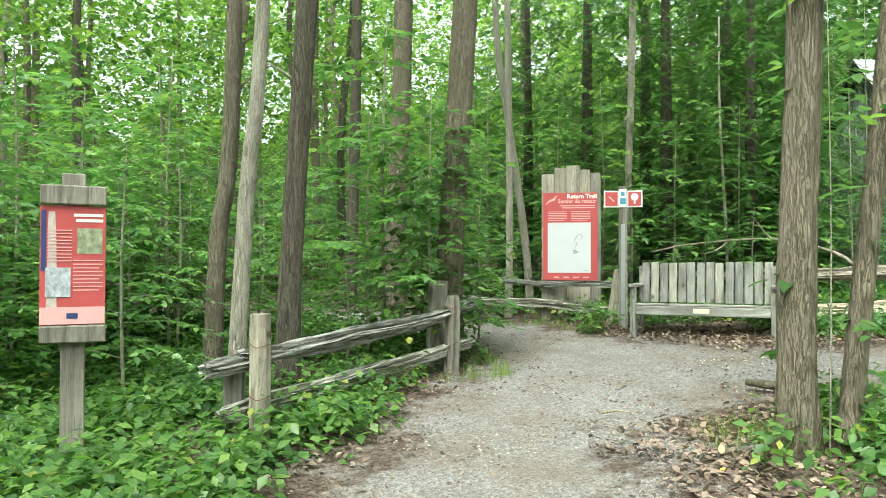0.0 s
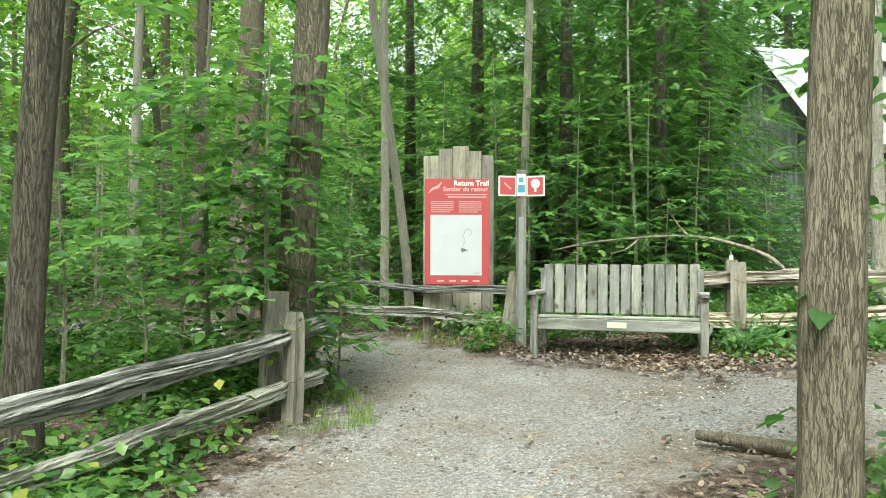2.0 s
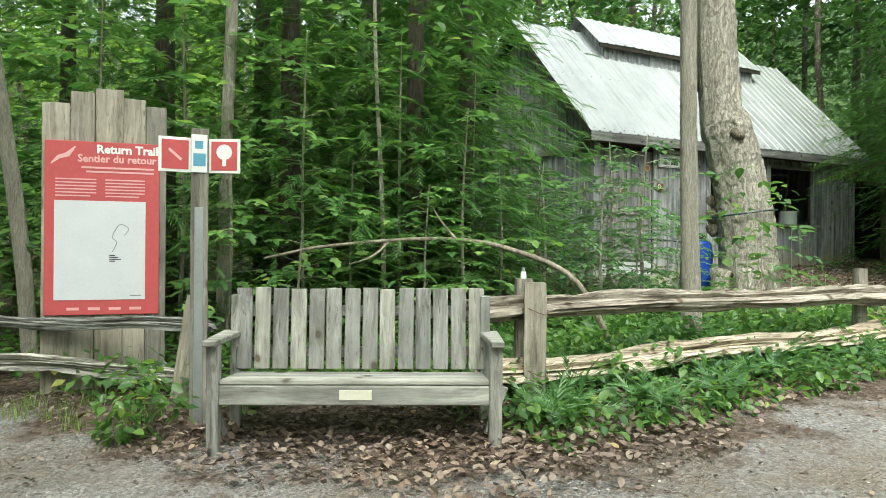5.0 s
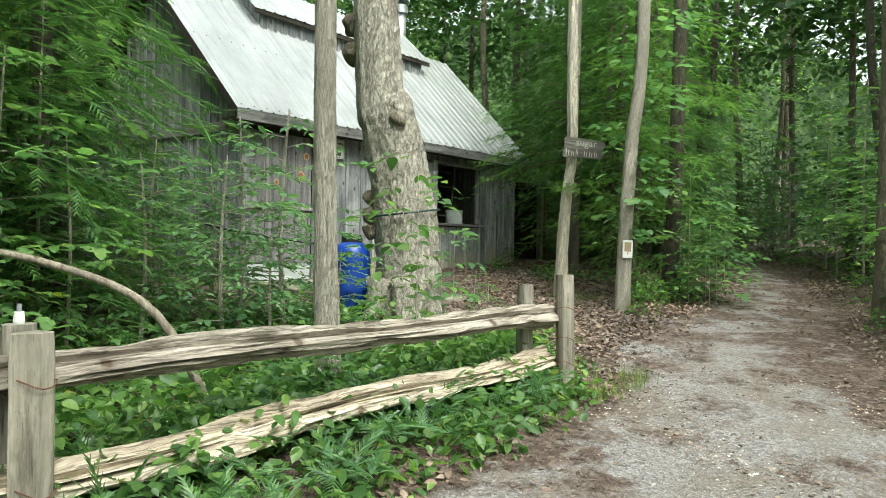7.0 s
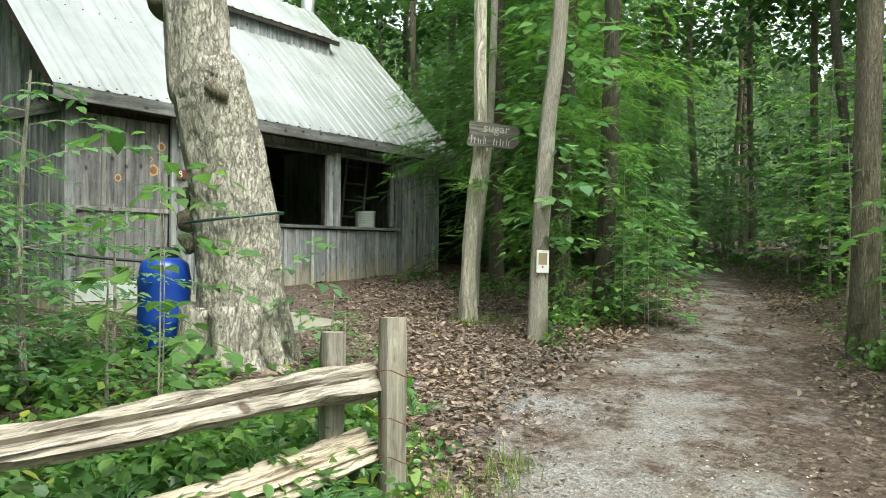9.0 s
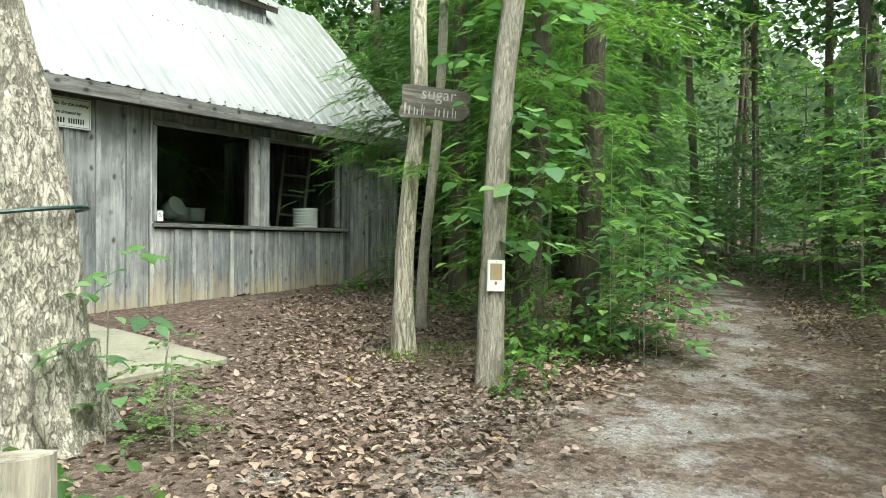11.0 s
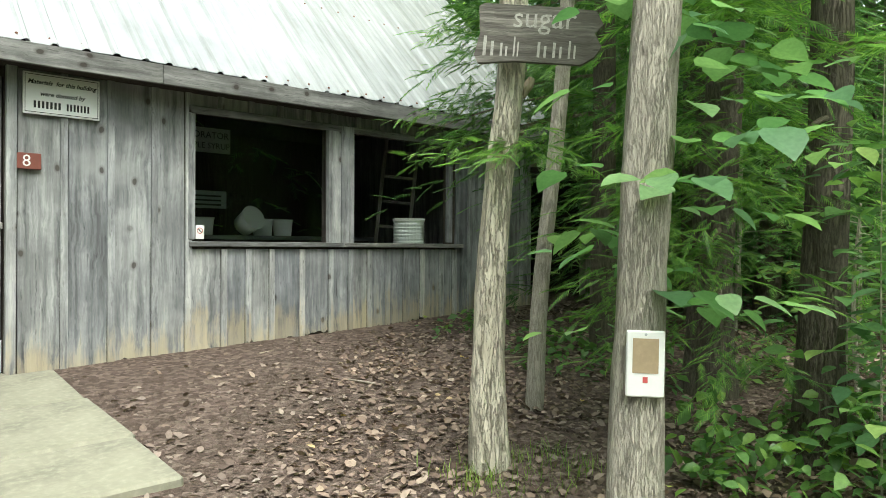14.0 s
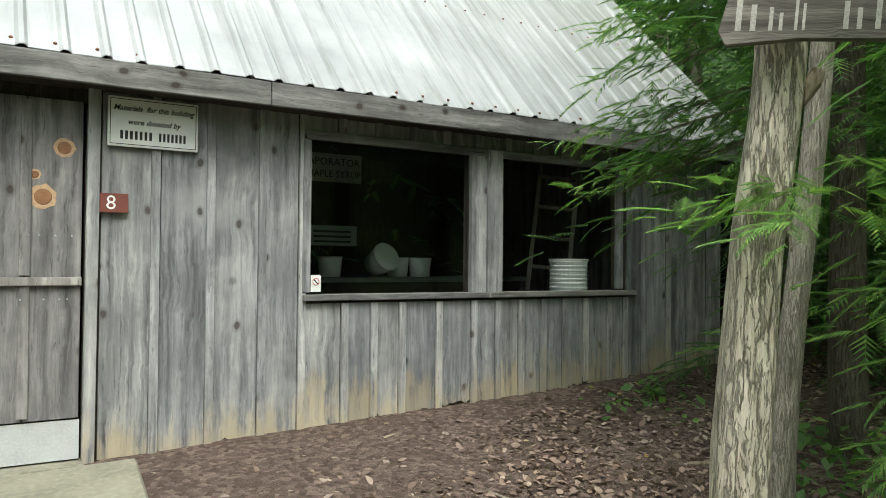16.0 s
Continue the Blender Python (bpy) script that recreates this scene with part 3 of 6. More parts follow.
def roof_z(y):
    return RIDGE_Z - SLOPE * abs(y - RIDGE_Y)


def plank(parent, x0, x1, z0, z1, y, t=0.022, axis="x", name="board", mat=None, ragged=0.0):
    """An upright board; its own object."""
    w = (x1 - x0) / 2
    if ragged:
        # rotted, uneven foot
        n = 7
        lean = random.uniform(-1, 1) * ragged * 0.6
        foot = [(-w + 2 * w * i / n, lean * (i / n - 0.5) + random.uniform(-ragged, ragged) * (0.35 if i % 2 else 0.8)) for i in range(n + 1)]
        outline = foot + [(w, z1 - z0), (-w, z1 - z0)]
        bm = bmesh.new()
        r0 = [bm.verts.new((px, -t, pz)) for px, pz in outline]
        r1 = [bm.verts.new((px, 0, pz)) for px, pz in outline]
        bm.faces.new(r0)
        bm.faces.new(r1[::-1])
        for i in range(len(outline)):
            bm.faces.new((r0[i], r1[i], r1[(i + 1) % len(outline)], r0[(i + 1) % len(outline)]))
        bmesh.ops.recalc_face_normals(bm, faces=bm.faces[:])
    else:
        bm = box(-w, -t, 0, w, 0, z1 - z0, 0.003)
    ob = finish(name, bm, mat or BOARD, parent)
    if axis == "x":
        ob.matrix_basis = pose((x0 + x1) / 2, y, z0, 0, random.uniform(-0.15, 0.15), 0)
    else:
        ob.matrix_basis = pose(y, (x0 + x1) / 2, z0, 0, 0, -90)
    return ob


def build_shack():
    front = thing("wall_front", Matrix(), "weathered grey board-and-batten wall with an unglazed serving window", "wall", kind="structure")
    top = 3.50

    def strip(x0, x1, z0, z1, ragged=0.03):
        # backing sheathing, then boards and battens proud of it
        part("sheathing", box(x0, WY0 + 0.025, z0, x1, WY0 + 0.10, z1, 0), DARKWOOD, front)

    # solid stretches: left jamb to window, below the windows, the mullion, right of the windows, and above
    zb = 1.10
    strip(11.30, 12.72, zb, top)
    strip(12.72, 15.78, zb, 2.12)
    strip(14.13, 14.43, 2.12, 3.28)
    strip(15.78, WX1, zb, top)
    strip(12.72, 15.78, 3.28, top)
    strip(WX0, 10.02, zb, top)
    strip(10.02, 11.30, 3.36, top)
    x = 11.36
    edges = []
    while x < WX1 - 0.05:
        w = random.choice((0.33, 0.35, 0.36)) if x < 12.7 else random.choice((0.24, 0.29, 0.33))
        x2 = min(x + w, WX1)
        if x < 12.70 < x2 + 0.08:
            x2 = 12.70
        if x < 15.80 < x2 + 0.12 and x2 > 15.70:
            x2 = 15.86
        base = ground_z(x, WY0) + 0.02 + random.uniform(0.0, 0.05)
        zt = 2.10 if 12.69 < x < 15.8 else top
        # narrow gaps bare the near-black sheathing, drawing a shadow line beside each batten
        plank(front, x + 0.030, x2 - 0.030, base, zt, WY0 + 0.024, ragged=0.045)
        edges.append((x2, base, zt))
        x = x2
    for xb, base, zt in edges:
        plank(front, xb - 0.027, xb + 0.027, base + random.uniform(-0.02, 0.03), zt, WY0 + 0.001, 0.022, name="batten", mat=BATTEN, ragged=0.02)
    plank(front, 11.30, 11.37, 1.12, top, WY0 + 0.001, 0.05, name="corner_post")
    # boards over the windows
    x = 12.70
    while x < 15.82:
        plank(front, x + 0.003, x + 0.29, 3.335, top, WY0 + 0.024)
        plank(front, x + 0.26, x + 0.32, 3.335, top, WY0 + 0.001, 0.03, name="batten")
        x += 0.30
    # mullion of two boards
    plank(front, 14.13, 14.275, 2.12, 3.33, WY0 + 0.024, 0.05, name="mullion_board")
    plank(front, 14.28, 14.43, 2.12, 3.33, WY0 + 0.02, 0.06, name="mullion_board")
    # concrete footing
    foot = box(9.98, WY0 + 0.03, 0.85, WX1, WY0 + 0.18, 1.16, 0.01)
    part("footing", foot, EARTH, front)

    # left corner strip
    plank(front, WX0 - 0.02, 10.06, 1.02, top, WY0 + 0.001, 0.05, name="corner_post")

    # serving window
    win = thing("window_1", pose(12.70, WY0, 2.1), "wide two-bay window with plain grey board frame", "window", kind="structure")
    part("window_frame", box(0, -0.03, 1.17, 3.12, 0.0, 1.235, 0.004), BOARD_X, win)
    part("window_frame", box(-0.005, -0.028, 0.08, 0.055, 0.03, 1.165, 0.004), BOARD, win)
    part("window_sill", box(0.0, -0.045, 0.02, 1.60, 0.10, 0.065, 0.004), BOARD_X, win)
    part("window_sill", box(1.61, -0.05, 0.02, 3.27, 0.10, 0.065, 0.004), BOARD_X, win)
    part("window_frame", box(3.05, -0.028, 0.08, 3.11, 0.03, 1.165, 0.004), BOARD, win)
    g = part("pane", box(0.06, 0.05, 0.07, 1.43, 0.056, 1.17, 0), GLASS, win, "dark reflecting glass pane")
    g.visible_shadow = False
    st = thing("no_smoking_sticker", pose(12.785, WY0 - 0.035, 2.245), "small white no-smoking sticker on the window frame", "sticker")
    part("card", box(-0.03, -0.001, -0.06, 0.045, 0.002, 0.06, 0), WHITE, st)
    ring = tube([(0.008 + 0.024 * math.cos(i * math.pi / 10), -0.002, 0.012 + 0.024 * math.sin(i * math.pi / 10)) for i in range(21)], [0.003] * 21, 5)
    part("red_ring", ring, RED, st)
    part("slash", moved(box(-0.024, -0.003, -0.004, 0.024, -0.001, 0.004, 0), pose(0.008, 0, 0.012, 0, 45, 0)), BLACK, st)

    # door
    door = thing("door_1", pose(10.05, WY0 + 0.02, 1.44), "closed weathered board door with knots and a crossbar", "door", kind="structure")
    xs = [0.0, 0.36, 0.67, 0.93, 1.235]
    for a, b in zip(xs, xs[1:]):
        p = part("board", box(a + 0.003, -0.022, 0, b - 0.003, 0, 1.92, 0.003), DOORWOOD, door)
    for xb in xs[1:-1]:
        part("batten", box(xb - 0.03, -0.04, 0.02, xb + 0.03, -0.0225, 0.80, 0.003), DOORWOOD, door)
        part("batten", box(xb - 0.03, -0.04, 0.86, xb + 0.03, -0.0225, 1.90, 0.003), DOORWOOD, door)
    part("crossbar", box(0.0, -0.055, 0.80, 1.235, -0.0225, 0.85, 0.004), DOORWOOD, door)
    for kx, kz, kr in ((1.13, 1.63, 0.04), (0.975, 1.46, 0.022), (1.02, 1.33, 0.05), (0.55, 1.2, 0.03)):
        bare = lathe([(kr * 1.5, 0), (kr * 1.4, 0.001), (kr * 0.2, 0.0015)], 18)
        for v in bare.verts:
            v.co.x *= 1 + 0.22 * noise.noise((v.co.x * 60, v.co.y * 60, kx * 9))
            v.co.y *= 1 + 0.22 * noise.noise((v.co.y * 60, v.co.x * 60, kz * 9))
        part("bare_patch", moved(bare, Matrix.Translation((kx, -0.0222, kz)) @ FACE), KNOT_RING, door, "pale bare wood round the knot")
        k = lathe([(kr, 0), (kr * 0.9, 0.004), (kr * 0.3, 0.006)], 14)
        part("knot", moved(k, Matrix.Translation((kx, -0.0222, kz)) @ FACE), KNOT, door, "orange-brown knot")
    for kx in (0.93, 1.02, 1.1, 1.17):
        for kz in (0.72, 1.1):
            part("nail", moved(lathe([(0.006, 0), (0.004, 0.003)], 8), Matrix.Translation((kx + random.uniform(-0.02, 0.02), -0.0405, kz)) @ FACE), GALV, door)
    part("metal_plate", box(0.0, -0.012, -0.25, 1.24, -0.002, -0.01, 0.002), plain("white_sheet_metal", (0.62, 0.64, 0.66), 0.4, 0.3), door, "pale sheet-metal kick plate")
    part("threshold", box(-0.02, -0.16, -0.36, 1.26, 0.05, -0.26, 0.01), CONCRETE, door)

    # gable walls and back
    left = thing("wall_left", Matrix(), "grey vertical-board gable wall half hidden by bushes", "wall", kind="structure")
    y = WY0
    while y < WY1 - 0.01:
        y2 = min(y + random.uniform(0.22, 0.28), WY1)
        zt = min(roof_z(y), roof_z(y2)) - 0.06
        plank(left, y + 0.003, y2 - 0.003, ground_z(WX0, y) - 0.08, zt, WX0, 0.024, "y")
        plank(left, y2 - 0.025, y2 + 0.025, ground_z(WX0, y) - 0.08, zt - 0.03, WX0 - 0.0245, 0.016, "y", "batten")
        y = y2
    plank(left, WY0, WY1, 3.32, 3.46, WX0 - 0.043, 0.03, "y", "band_board", BOARD_X)
    bm = bmesh.new()
    gable = [(WY0, 0.7), (WY1, 0.7), (WY1, roof_z(WY1) - 0.08), (RIDGE_Y, RIDGE_Z - 0.08), (WY0, roof_z(WY0) - 0.08)]

    def prism(x0, x1, outline):
        b = bmesh.new()
        r0 = [b.verts.new((x0, yy, zz)) for yy, zz in outline]
        r1 = [b.verts.new((x1, yy, zz)) for yy, zz in outline]
        b.faces.new(r0[::-1])
        b.faces.new(r1)
        for i in range(len(outline)):
            j = (i + 1) % len(outline)
            b.faces.new((r0[i], r0[j], r1[j], r1[i]))
        bmesh.ops.recalc_face_normals(b, faces=b.faces[:])
        return b

    bm.free()
    part("sheathing", prism(WX0 + 0.03, WX0 + 0.10, gable), DARKWOOD, left)
    right = tagged(finish("wall_right", prism(WX1 - 0.10, WX1 - 0.01, gable), BOARD), "weathered grey gable wall of the sugar shack", "wall", kind="structure")
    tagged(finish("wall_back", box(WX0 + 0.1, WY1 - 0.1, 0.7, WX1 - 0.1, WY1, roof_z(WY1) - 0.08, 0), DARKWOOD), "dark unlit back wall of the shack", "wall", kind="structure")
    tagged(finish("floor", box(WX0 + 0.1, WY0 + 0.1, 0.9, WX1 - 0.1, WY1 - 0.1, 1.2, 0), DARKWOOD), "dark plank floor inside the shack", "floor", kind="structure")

    # roof: ribbed metal sheets, front and back, each sheet a part
    roof = thing("roof", Matrix(), "ribbed galvanised metal roof with weathered grey fascia", "roof", kind="structure")

    def sheet(x0, x1, y0, z0, y1, z1):
        """A ribbed sheet from the eave (y0, z0) up to (y1, z1)."""
        b = bmesh.new()
        d = Vector((0, y1 - y0, z1 - z0)).normalized()
        nrm = Vector((1, 0, 0)).cross(d)
        if nrm.z < 0:
            nrm = -nrm
        cols = []
        n_rib = max(2, round((x1 - x0) / 0.21))
        prof = []
        for i in range(n_rib):
            a = x0 + (x1 - x0) * i / n_rib
            w = (x1 - x0) / n_rib
            prof += [(a, 0.0), (a + w * 0.70, 0.0), (a + w * 0.79, 0.02), (a + w * 0.91, 0.02)]
        prof.append((x1, 0.0))
        for px, h in prof:
            col = []
            for s in (0, 0.35, 0.7, 1.0):
                sag = 0.012 * noise.noise((px * 1.2, s * 2, 4))
                p = Vector((px, y0 + (y1 - y0) * s, z0 + (z1 - z0) * s)) + nrm * (h + sag)
                col.append((b.verts.new(p), b.verts.new(p - nrm * 0.006)))
            cols.append(col)
        for a, c in zip(cols, cols[1:]):
            for i in range(3):
                b.faces.new((a[i][0], c[i][0], c[i + 1][0], a[i + 1][0]))
                b.faces.new((a[i][1], a[i + 1][1], c[i + 1][1], c[i][1]))
        bmesh.ops.recalc_face_normals(b, faces=b.faces[:])
        return b

    xs = np.linspace(ROOF_X0, ROOF_X1, 10)
    for i, (a, b2) in enumerate(zip(xs, xs[1:])):
        lift = 0.003 * (i % 2)
        part("roof_sheet", sheet(a, b2 + 0.03, EAVE_Y, EAVE_Z + 0.012 + lift, RIDGE_Y, RIDGE_Z + 0.012 + lift), ROOF, roof)
        part("roof_sheet", sheet(a, b2 + 0.03, 2 * RIDGE_Y - EAVE_Y, EAVE_Z + 0.012 + lift, RIDGE_Y, RIDGE_Z + 0.012 + lift), ROOF, roof)
    deck = [(EAVE_Y + 0.02, EAVE_Z - 0.07), (EAVE_Y + 0.02, EAVE_Z - 0.01), (RIDGE_Y, RIDGE_Z - 0.01), (2 * RIDGE_Y - EAVE_Y - 0.02, EAVE_Z - 0.01), (2 * RIDGE_Y - EAVE_Y - 0.02, EAVE_Z - 0.07), (RIDGE_Y, RIDGE_Z - 0.07)]
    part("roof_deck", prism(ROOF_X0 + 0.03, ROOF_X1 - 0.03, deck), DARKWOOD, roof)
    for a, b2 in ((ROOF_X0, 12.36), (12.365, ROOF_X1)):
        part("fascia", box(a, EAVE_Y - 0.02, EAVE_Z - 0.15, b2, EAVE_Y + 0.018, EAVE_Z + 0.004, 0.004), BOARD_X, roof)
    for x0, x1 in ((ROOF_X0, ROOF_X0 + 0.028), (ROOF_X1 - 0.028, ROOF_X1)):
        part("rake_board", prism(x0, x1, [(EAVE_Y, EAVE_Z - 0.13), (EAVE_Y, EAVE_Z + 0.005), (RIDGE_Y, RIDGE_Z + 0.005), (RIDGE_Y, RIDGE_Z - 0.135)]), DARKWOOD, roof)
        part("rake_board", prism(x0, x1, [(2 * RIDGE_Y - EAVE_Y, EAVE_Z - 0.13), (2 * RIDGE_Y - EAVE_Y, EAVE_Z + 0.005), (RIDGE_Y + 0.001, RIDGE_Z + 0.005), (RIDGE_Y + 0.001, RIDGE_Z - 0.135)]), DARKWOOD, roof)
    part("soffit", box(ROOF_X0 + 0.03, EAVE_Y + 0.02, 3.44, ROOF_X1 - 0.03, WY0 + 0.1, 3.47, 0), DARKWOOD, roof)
    # screws along the eave and across the sheets
    for i in range(34):
        for s in (0.02, 0.5):
            yy = EAVE_Y + (RIDGE_Y - EAVE_Y) * s
            b = lathe([(0.012, 0), (0.009, 0.008)], 6)
            part("screw", moved(b, Matrix.Translation((ROOF_X0 + 0.1 + i * 0.222, yy, EAVE_Z + (RIDGE_Z - EAVE_Z) * s + 0.018)) @ pose(0, 0, 0, 46, 0, 0)), RUST, roof)

    # steam vent along the ridge
    cup = thing("roof_vent", Matrix(), "long louvred steam vent with metal roof on the ridge", "roof vent", kind="structure")
    cx0, cx1, cy0, cz = 11.42, 15.68, 16.12, 5.68
    cy1 = 2 * RIDGE_Y - cy0
    part("vent_wall", prism(cx0, cx1, [(cy0, roof_z(cy0) - 0.02), (cy1, roof_z(cy1) - 0.02), (cy1, cz), (RIDGE_Y, 6.28), (cy0, cz)]), DARKWOOD, cup)
    x = cx0
    while x < cx1 - 0.05:
        part("vent_board", box(x + 0.004, cy0 - 0.022, roof_z(cy0) - 0.02, min(x + 0.30, cx1), cy0 - 0.002, cz, 0.003), BOARD, cup)
        part("vent_batten", box(x - 0.02, cy0 - 0.04, roof_z(cy0) - 0.02, x + 0.025, cy0 - 0.0225, cz, 0.003), BOARD, cup)
        x += 0.30
    part("vent_gable", prism(cx0 - 0.02, cx0 - 0.002, [(cy0, roof_z(cy0)), (cy1, roof_z(cy1)), (cy1, cz), (RIDGE_Y, 6.28), (cy0, cz)]), BOARD, cup)
    for a, b2 in ((cx0 - 0.2, 13.0), (13.0, 14.4), (14.4, cx1 + 0.18)):
        part("vent_sheet", sheet(a, b2, cy0 - 0.12, cz - 0.06, RIDGE_Y, 6.30), ROOF, cup)
        part("vent_sheet", sheet(a, b2, cy1 + 0.12, cz - 0.06, RIDGE_Y, 6.30), ROOF, cup)
    part("vent_fascia", box(cx0 - 0.19, cy0 - 0.11, cz - 0.14, cx1 + 0.17, cy0 - 0.08, cz - 0.06, 0.003), DARKWOOD, cup)
    pipe = thing("chimney_pipe", pose(15.95, 16.95, 5.7), "round galvanised stove pipe with a cap", "chimney")
    part("pipe", lathe([(0.13, 0), (0.13, 1.25)], 20), GALV, pipe, smooth=True)
    part("collar", lathe([(0.17, 1.15), (0.17, 1.30), (0.14, 1.34)], 20), GALV, pipe)
    part("cap", lathe([(0.20, 1.42), (0.20, 1.44), (0.02, 1.56)], 20), GALV, pipe)

    # open lean-to past the far end
    lean = thing("lean_to", Matrix(), "dark open lean-to shed at the end of the shack", "shed")
    for px, py in ((18.45, 14.75), (18.45, 18.4)):
        part("post", box(px - 0.06, py - 0.06, ground_z(px, py) - 0.1, px + 0.06, py + 0.06, 3.1, 0.006), POST, lean)
    part("shed_roof", prism(WX1 + 0.01, 18.7, [(14.45, 3.05), (14.45, 3.12), (18.6, 3.5), (18.6, 3.43)]), DARKWOOD, lean)
    part("back_panel", box(WX1 + 0.02, 17.2, 0.9, 18.6, 17.26, 3.2, 0), DARKWOOD, lean)
    part("side_panel", box(18.50, 14.9, 0.9, 18.55, 17.2, 3.1, 0), DARKWOOD, lean)
    part("steel_edge", box(18.53, 14.68, 1.2, 18.59, 14.74, 3.0, 0.004), RUST, lean, "rusty steel upright")

    return front


build_shack()


# ---- fences ----
def fence_post(parent, x, y, top, w, d, lean=(0, 0), rot=0, mat=None, round_top=False):
    z0 = ground_z(x, y) - 0.15
    h = top - z0
    bm = tube([(0, 0, h * i / 8) for i in range(9)], [w * 0.56] * 8 + [w * (0.40 if round_top else 0.53)], 9, 0.05, x + y, 0.35)
    bmesh.ops.scale(bm, vec=(1, d / w, 1), verts=bm.verts[:])
    ob = part("post", bm, mat or POST, parent)
    ob.matrix_basis = pose(x, y, z0, lean[0], lean[1], rot)
    return ob


def split_rail(parent, a, b, thick, seed, mat=RAIL, bow=0.03):
    a, b = Vector(a), Vector(b)
    d = b - a
    n = 64
    pts, rad = [], []
    for i in range(n):
        s = i / (n - 1)
        p = Vector((d.length * s, bow * noise.noise((s * 2.2 + seed, seed, 0)), bow * 1.6 * noise.noise((seed, s * 2.4, 7))))
        pts.append(p)
        rad.append(thick * (1 + 0.16 * noise.noise((s * 5 + seed, 2, 2))) * (0.82 if i in (0, n - 1) else 1))
    bm = tube(pts, rad, 44, 0.16, seed, 0.85, split=0.42)
    for v in bm.verts:
        if v.co.x < 0.01 or v.co.x > d.length - 0.01:
            v.co.x += random.uniform(-0.05, 0.05)
    ob = part("rail", bm, mat, parent)
    ob.matrix_basis = Matrix.Translation(a) @ d.to_track_quat("X", "Z").to_matrix().to_4x4()
    return ob


def wire_loop(parent, x, y, z, r):
    pts = [(r * math.cos(i * math.pi / 8), r * 1.2 * math.sin(i * math.pi / 8), 0.012 * math.sin(i)) for i in range(17)]
    ob = part("wire", tube(pts, [0.003] * 17, 5), RUST, parent, "rusty tie wire")
    ob.matrix_basis = pose(x, y, z, 6, 4, 20)


f1 = thing("rail_fence", Matrix(), "old grey split-rail fence beside the gravel trail", "fence", "split-rail fences")
fence_post(f1, -1.24, 5.17, 0.99, 0.13, 0.12, rot=12)
fence_post(f1, -1.45, 5.26, 0.66, 0.13, 0.11, rot=30)
fence_post(f1, 0.17, 7.36, 1.03, 0.115, 0.13, (0, 1.5), 15, round_top=True)
fence_post(f1, 0.0, 7.60, 1.17, 0.14, 0.12, (0, 3), 8)
split_rail(f1, (-1.58, 5.02, 0.62), (0.42, 7.75, 0.86), 0.062, 1.3, RAIL_GREY, 0.05)
split_rail(f1, (-1.50, 5.12, 0.30), (0.38, 7.70, 0.52), 0.062, 4.1, RAIL_GREY, 0.05)
split_rail(f1, (-1.36, 5.22, 0.66), (0.05, 7.50, 0.80), 0.045, 6.6, RAIL_GREY, 0.06)
for z in (0.78, 0.42):
    wire_loop(f1, -1.25, 5.17, z, 0.075)
    wire_loop(f1, 0.16, 7.36, z + 0.14, 0.07)

f2 = thing("rail_fence", Matrix(), "thin dark split-rail fence in front of the trail map", "fence", "split-rail fences")
fence_post(f2, 0.52, 11.85, 1.26, 0.11, 0.10, (2, 2))
fence_post(f2, 0.66, 11.78, 1.10, 0.10, 0.10)
fence_post(f2, 2.50, 10.40, 1.27, 0.11, 0.10, (0, 9), 10)
fence_post(f2, 2.62, 10.42, 1.15, 0.10, 0.10, (0, 4), 10)
split_rail(f2, (0.30, 11.80, 1.08), (2.75, 10.40, 1.08), 0.042, 8.2, RAIL_GREY, 0.06)
split_rail(f2, (0.40, 11.78, 0.73), (2.60, 10.42, 0.68), 0.048, 9.7, RAIL_GREY, 0.06)

f3 = thing("rail_fence", Matrix(), "pale split-rail cedar fence beside leafy undergrowth", "fence", "split-rail fences")
fence_post(f3, 4.585, 8.94, 1.39, 0.14, 0.13, rot=8)
fence_post(f3, 4.60, 9.10, 1.41, 0.12, 0.12, rot=20)
fence_post(f3, 8.22, 8.56, 1.55, 0.115, 0.12, (-2, 3), 12)
fence_post(f3, 8.10, 8.86, 1.47, 0.12, 0.10, (0, 2), 20)
split_rail(f3, (4.12, 9.10, 1.20), (8.28, 8.72, 1.23), 0.082, 12.4, RAIL, 0.05)
split_rail(f3, (4.25, 9.06, 0.80), (8.25, 8.74, 0.87), 0.075, 15.8, RAIL, 0.06)
for z in (1.30, 1.08, 0.90):
    wire_loop(f3, 8.22, 8.56, z, 0.068)
wire_loop(f3, 4.585, 8.94, 1.2, 0.078)
wire_loop(f3, 4.585, 8.94, 0.78, 0.078)
cap = thing("post_spigot", pose(4.60, 9.10, 1.40), "small white tube fitting with a thin rod on a fence post", "fitting")
part("collar", lathe([(0.018, 0), (0.022, 0.02), (0.018, 0.06)], 12), WHITE, cap)
part("rod", lathe([(0.010, 0.055), (0.010, 0.09)], 10), INKGREY, cap)


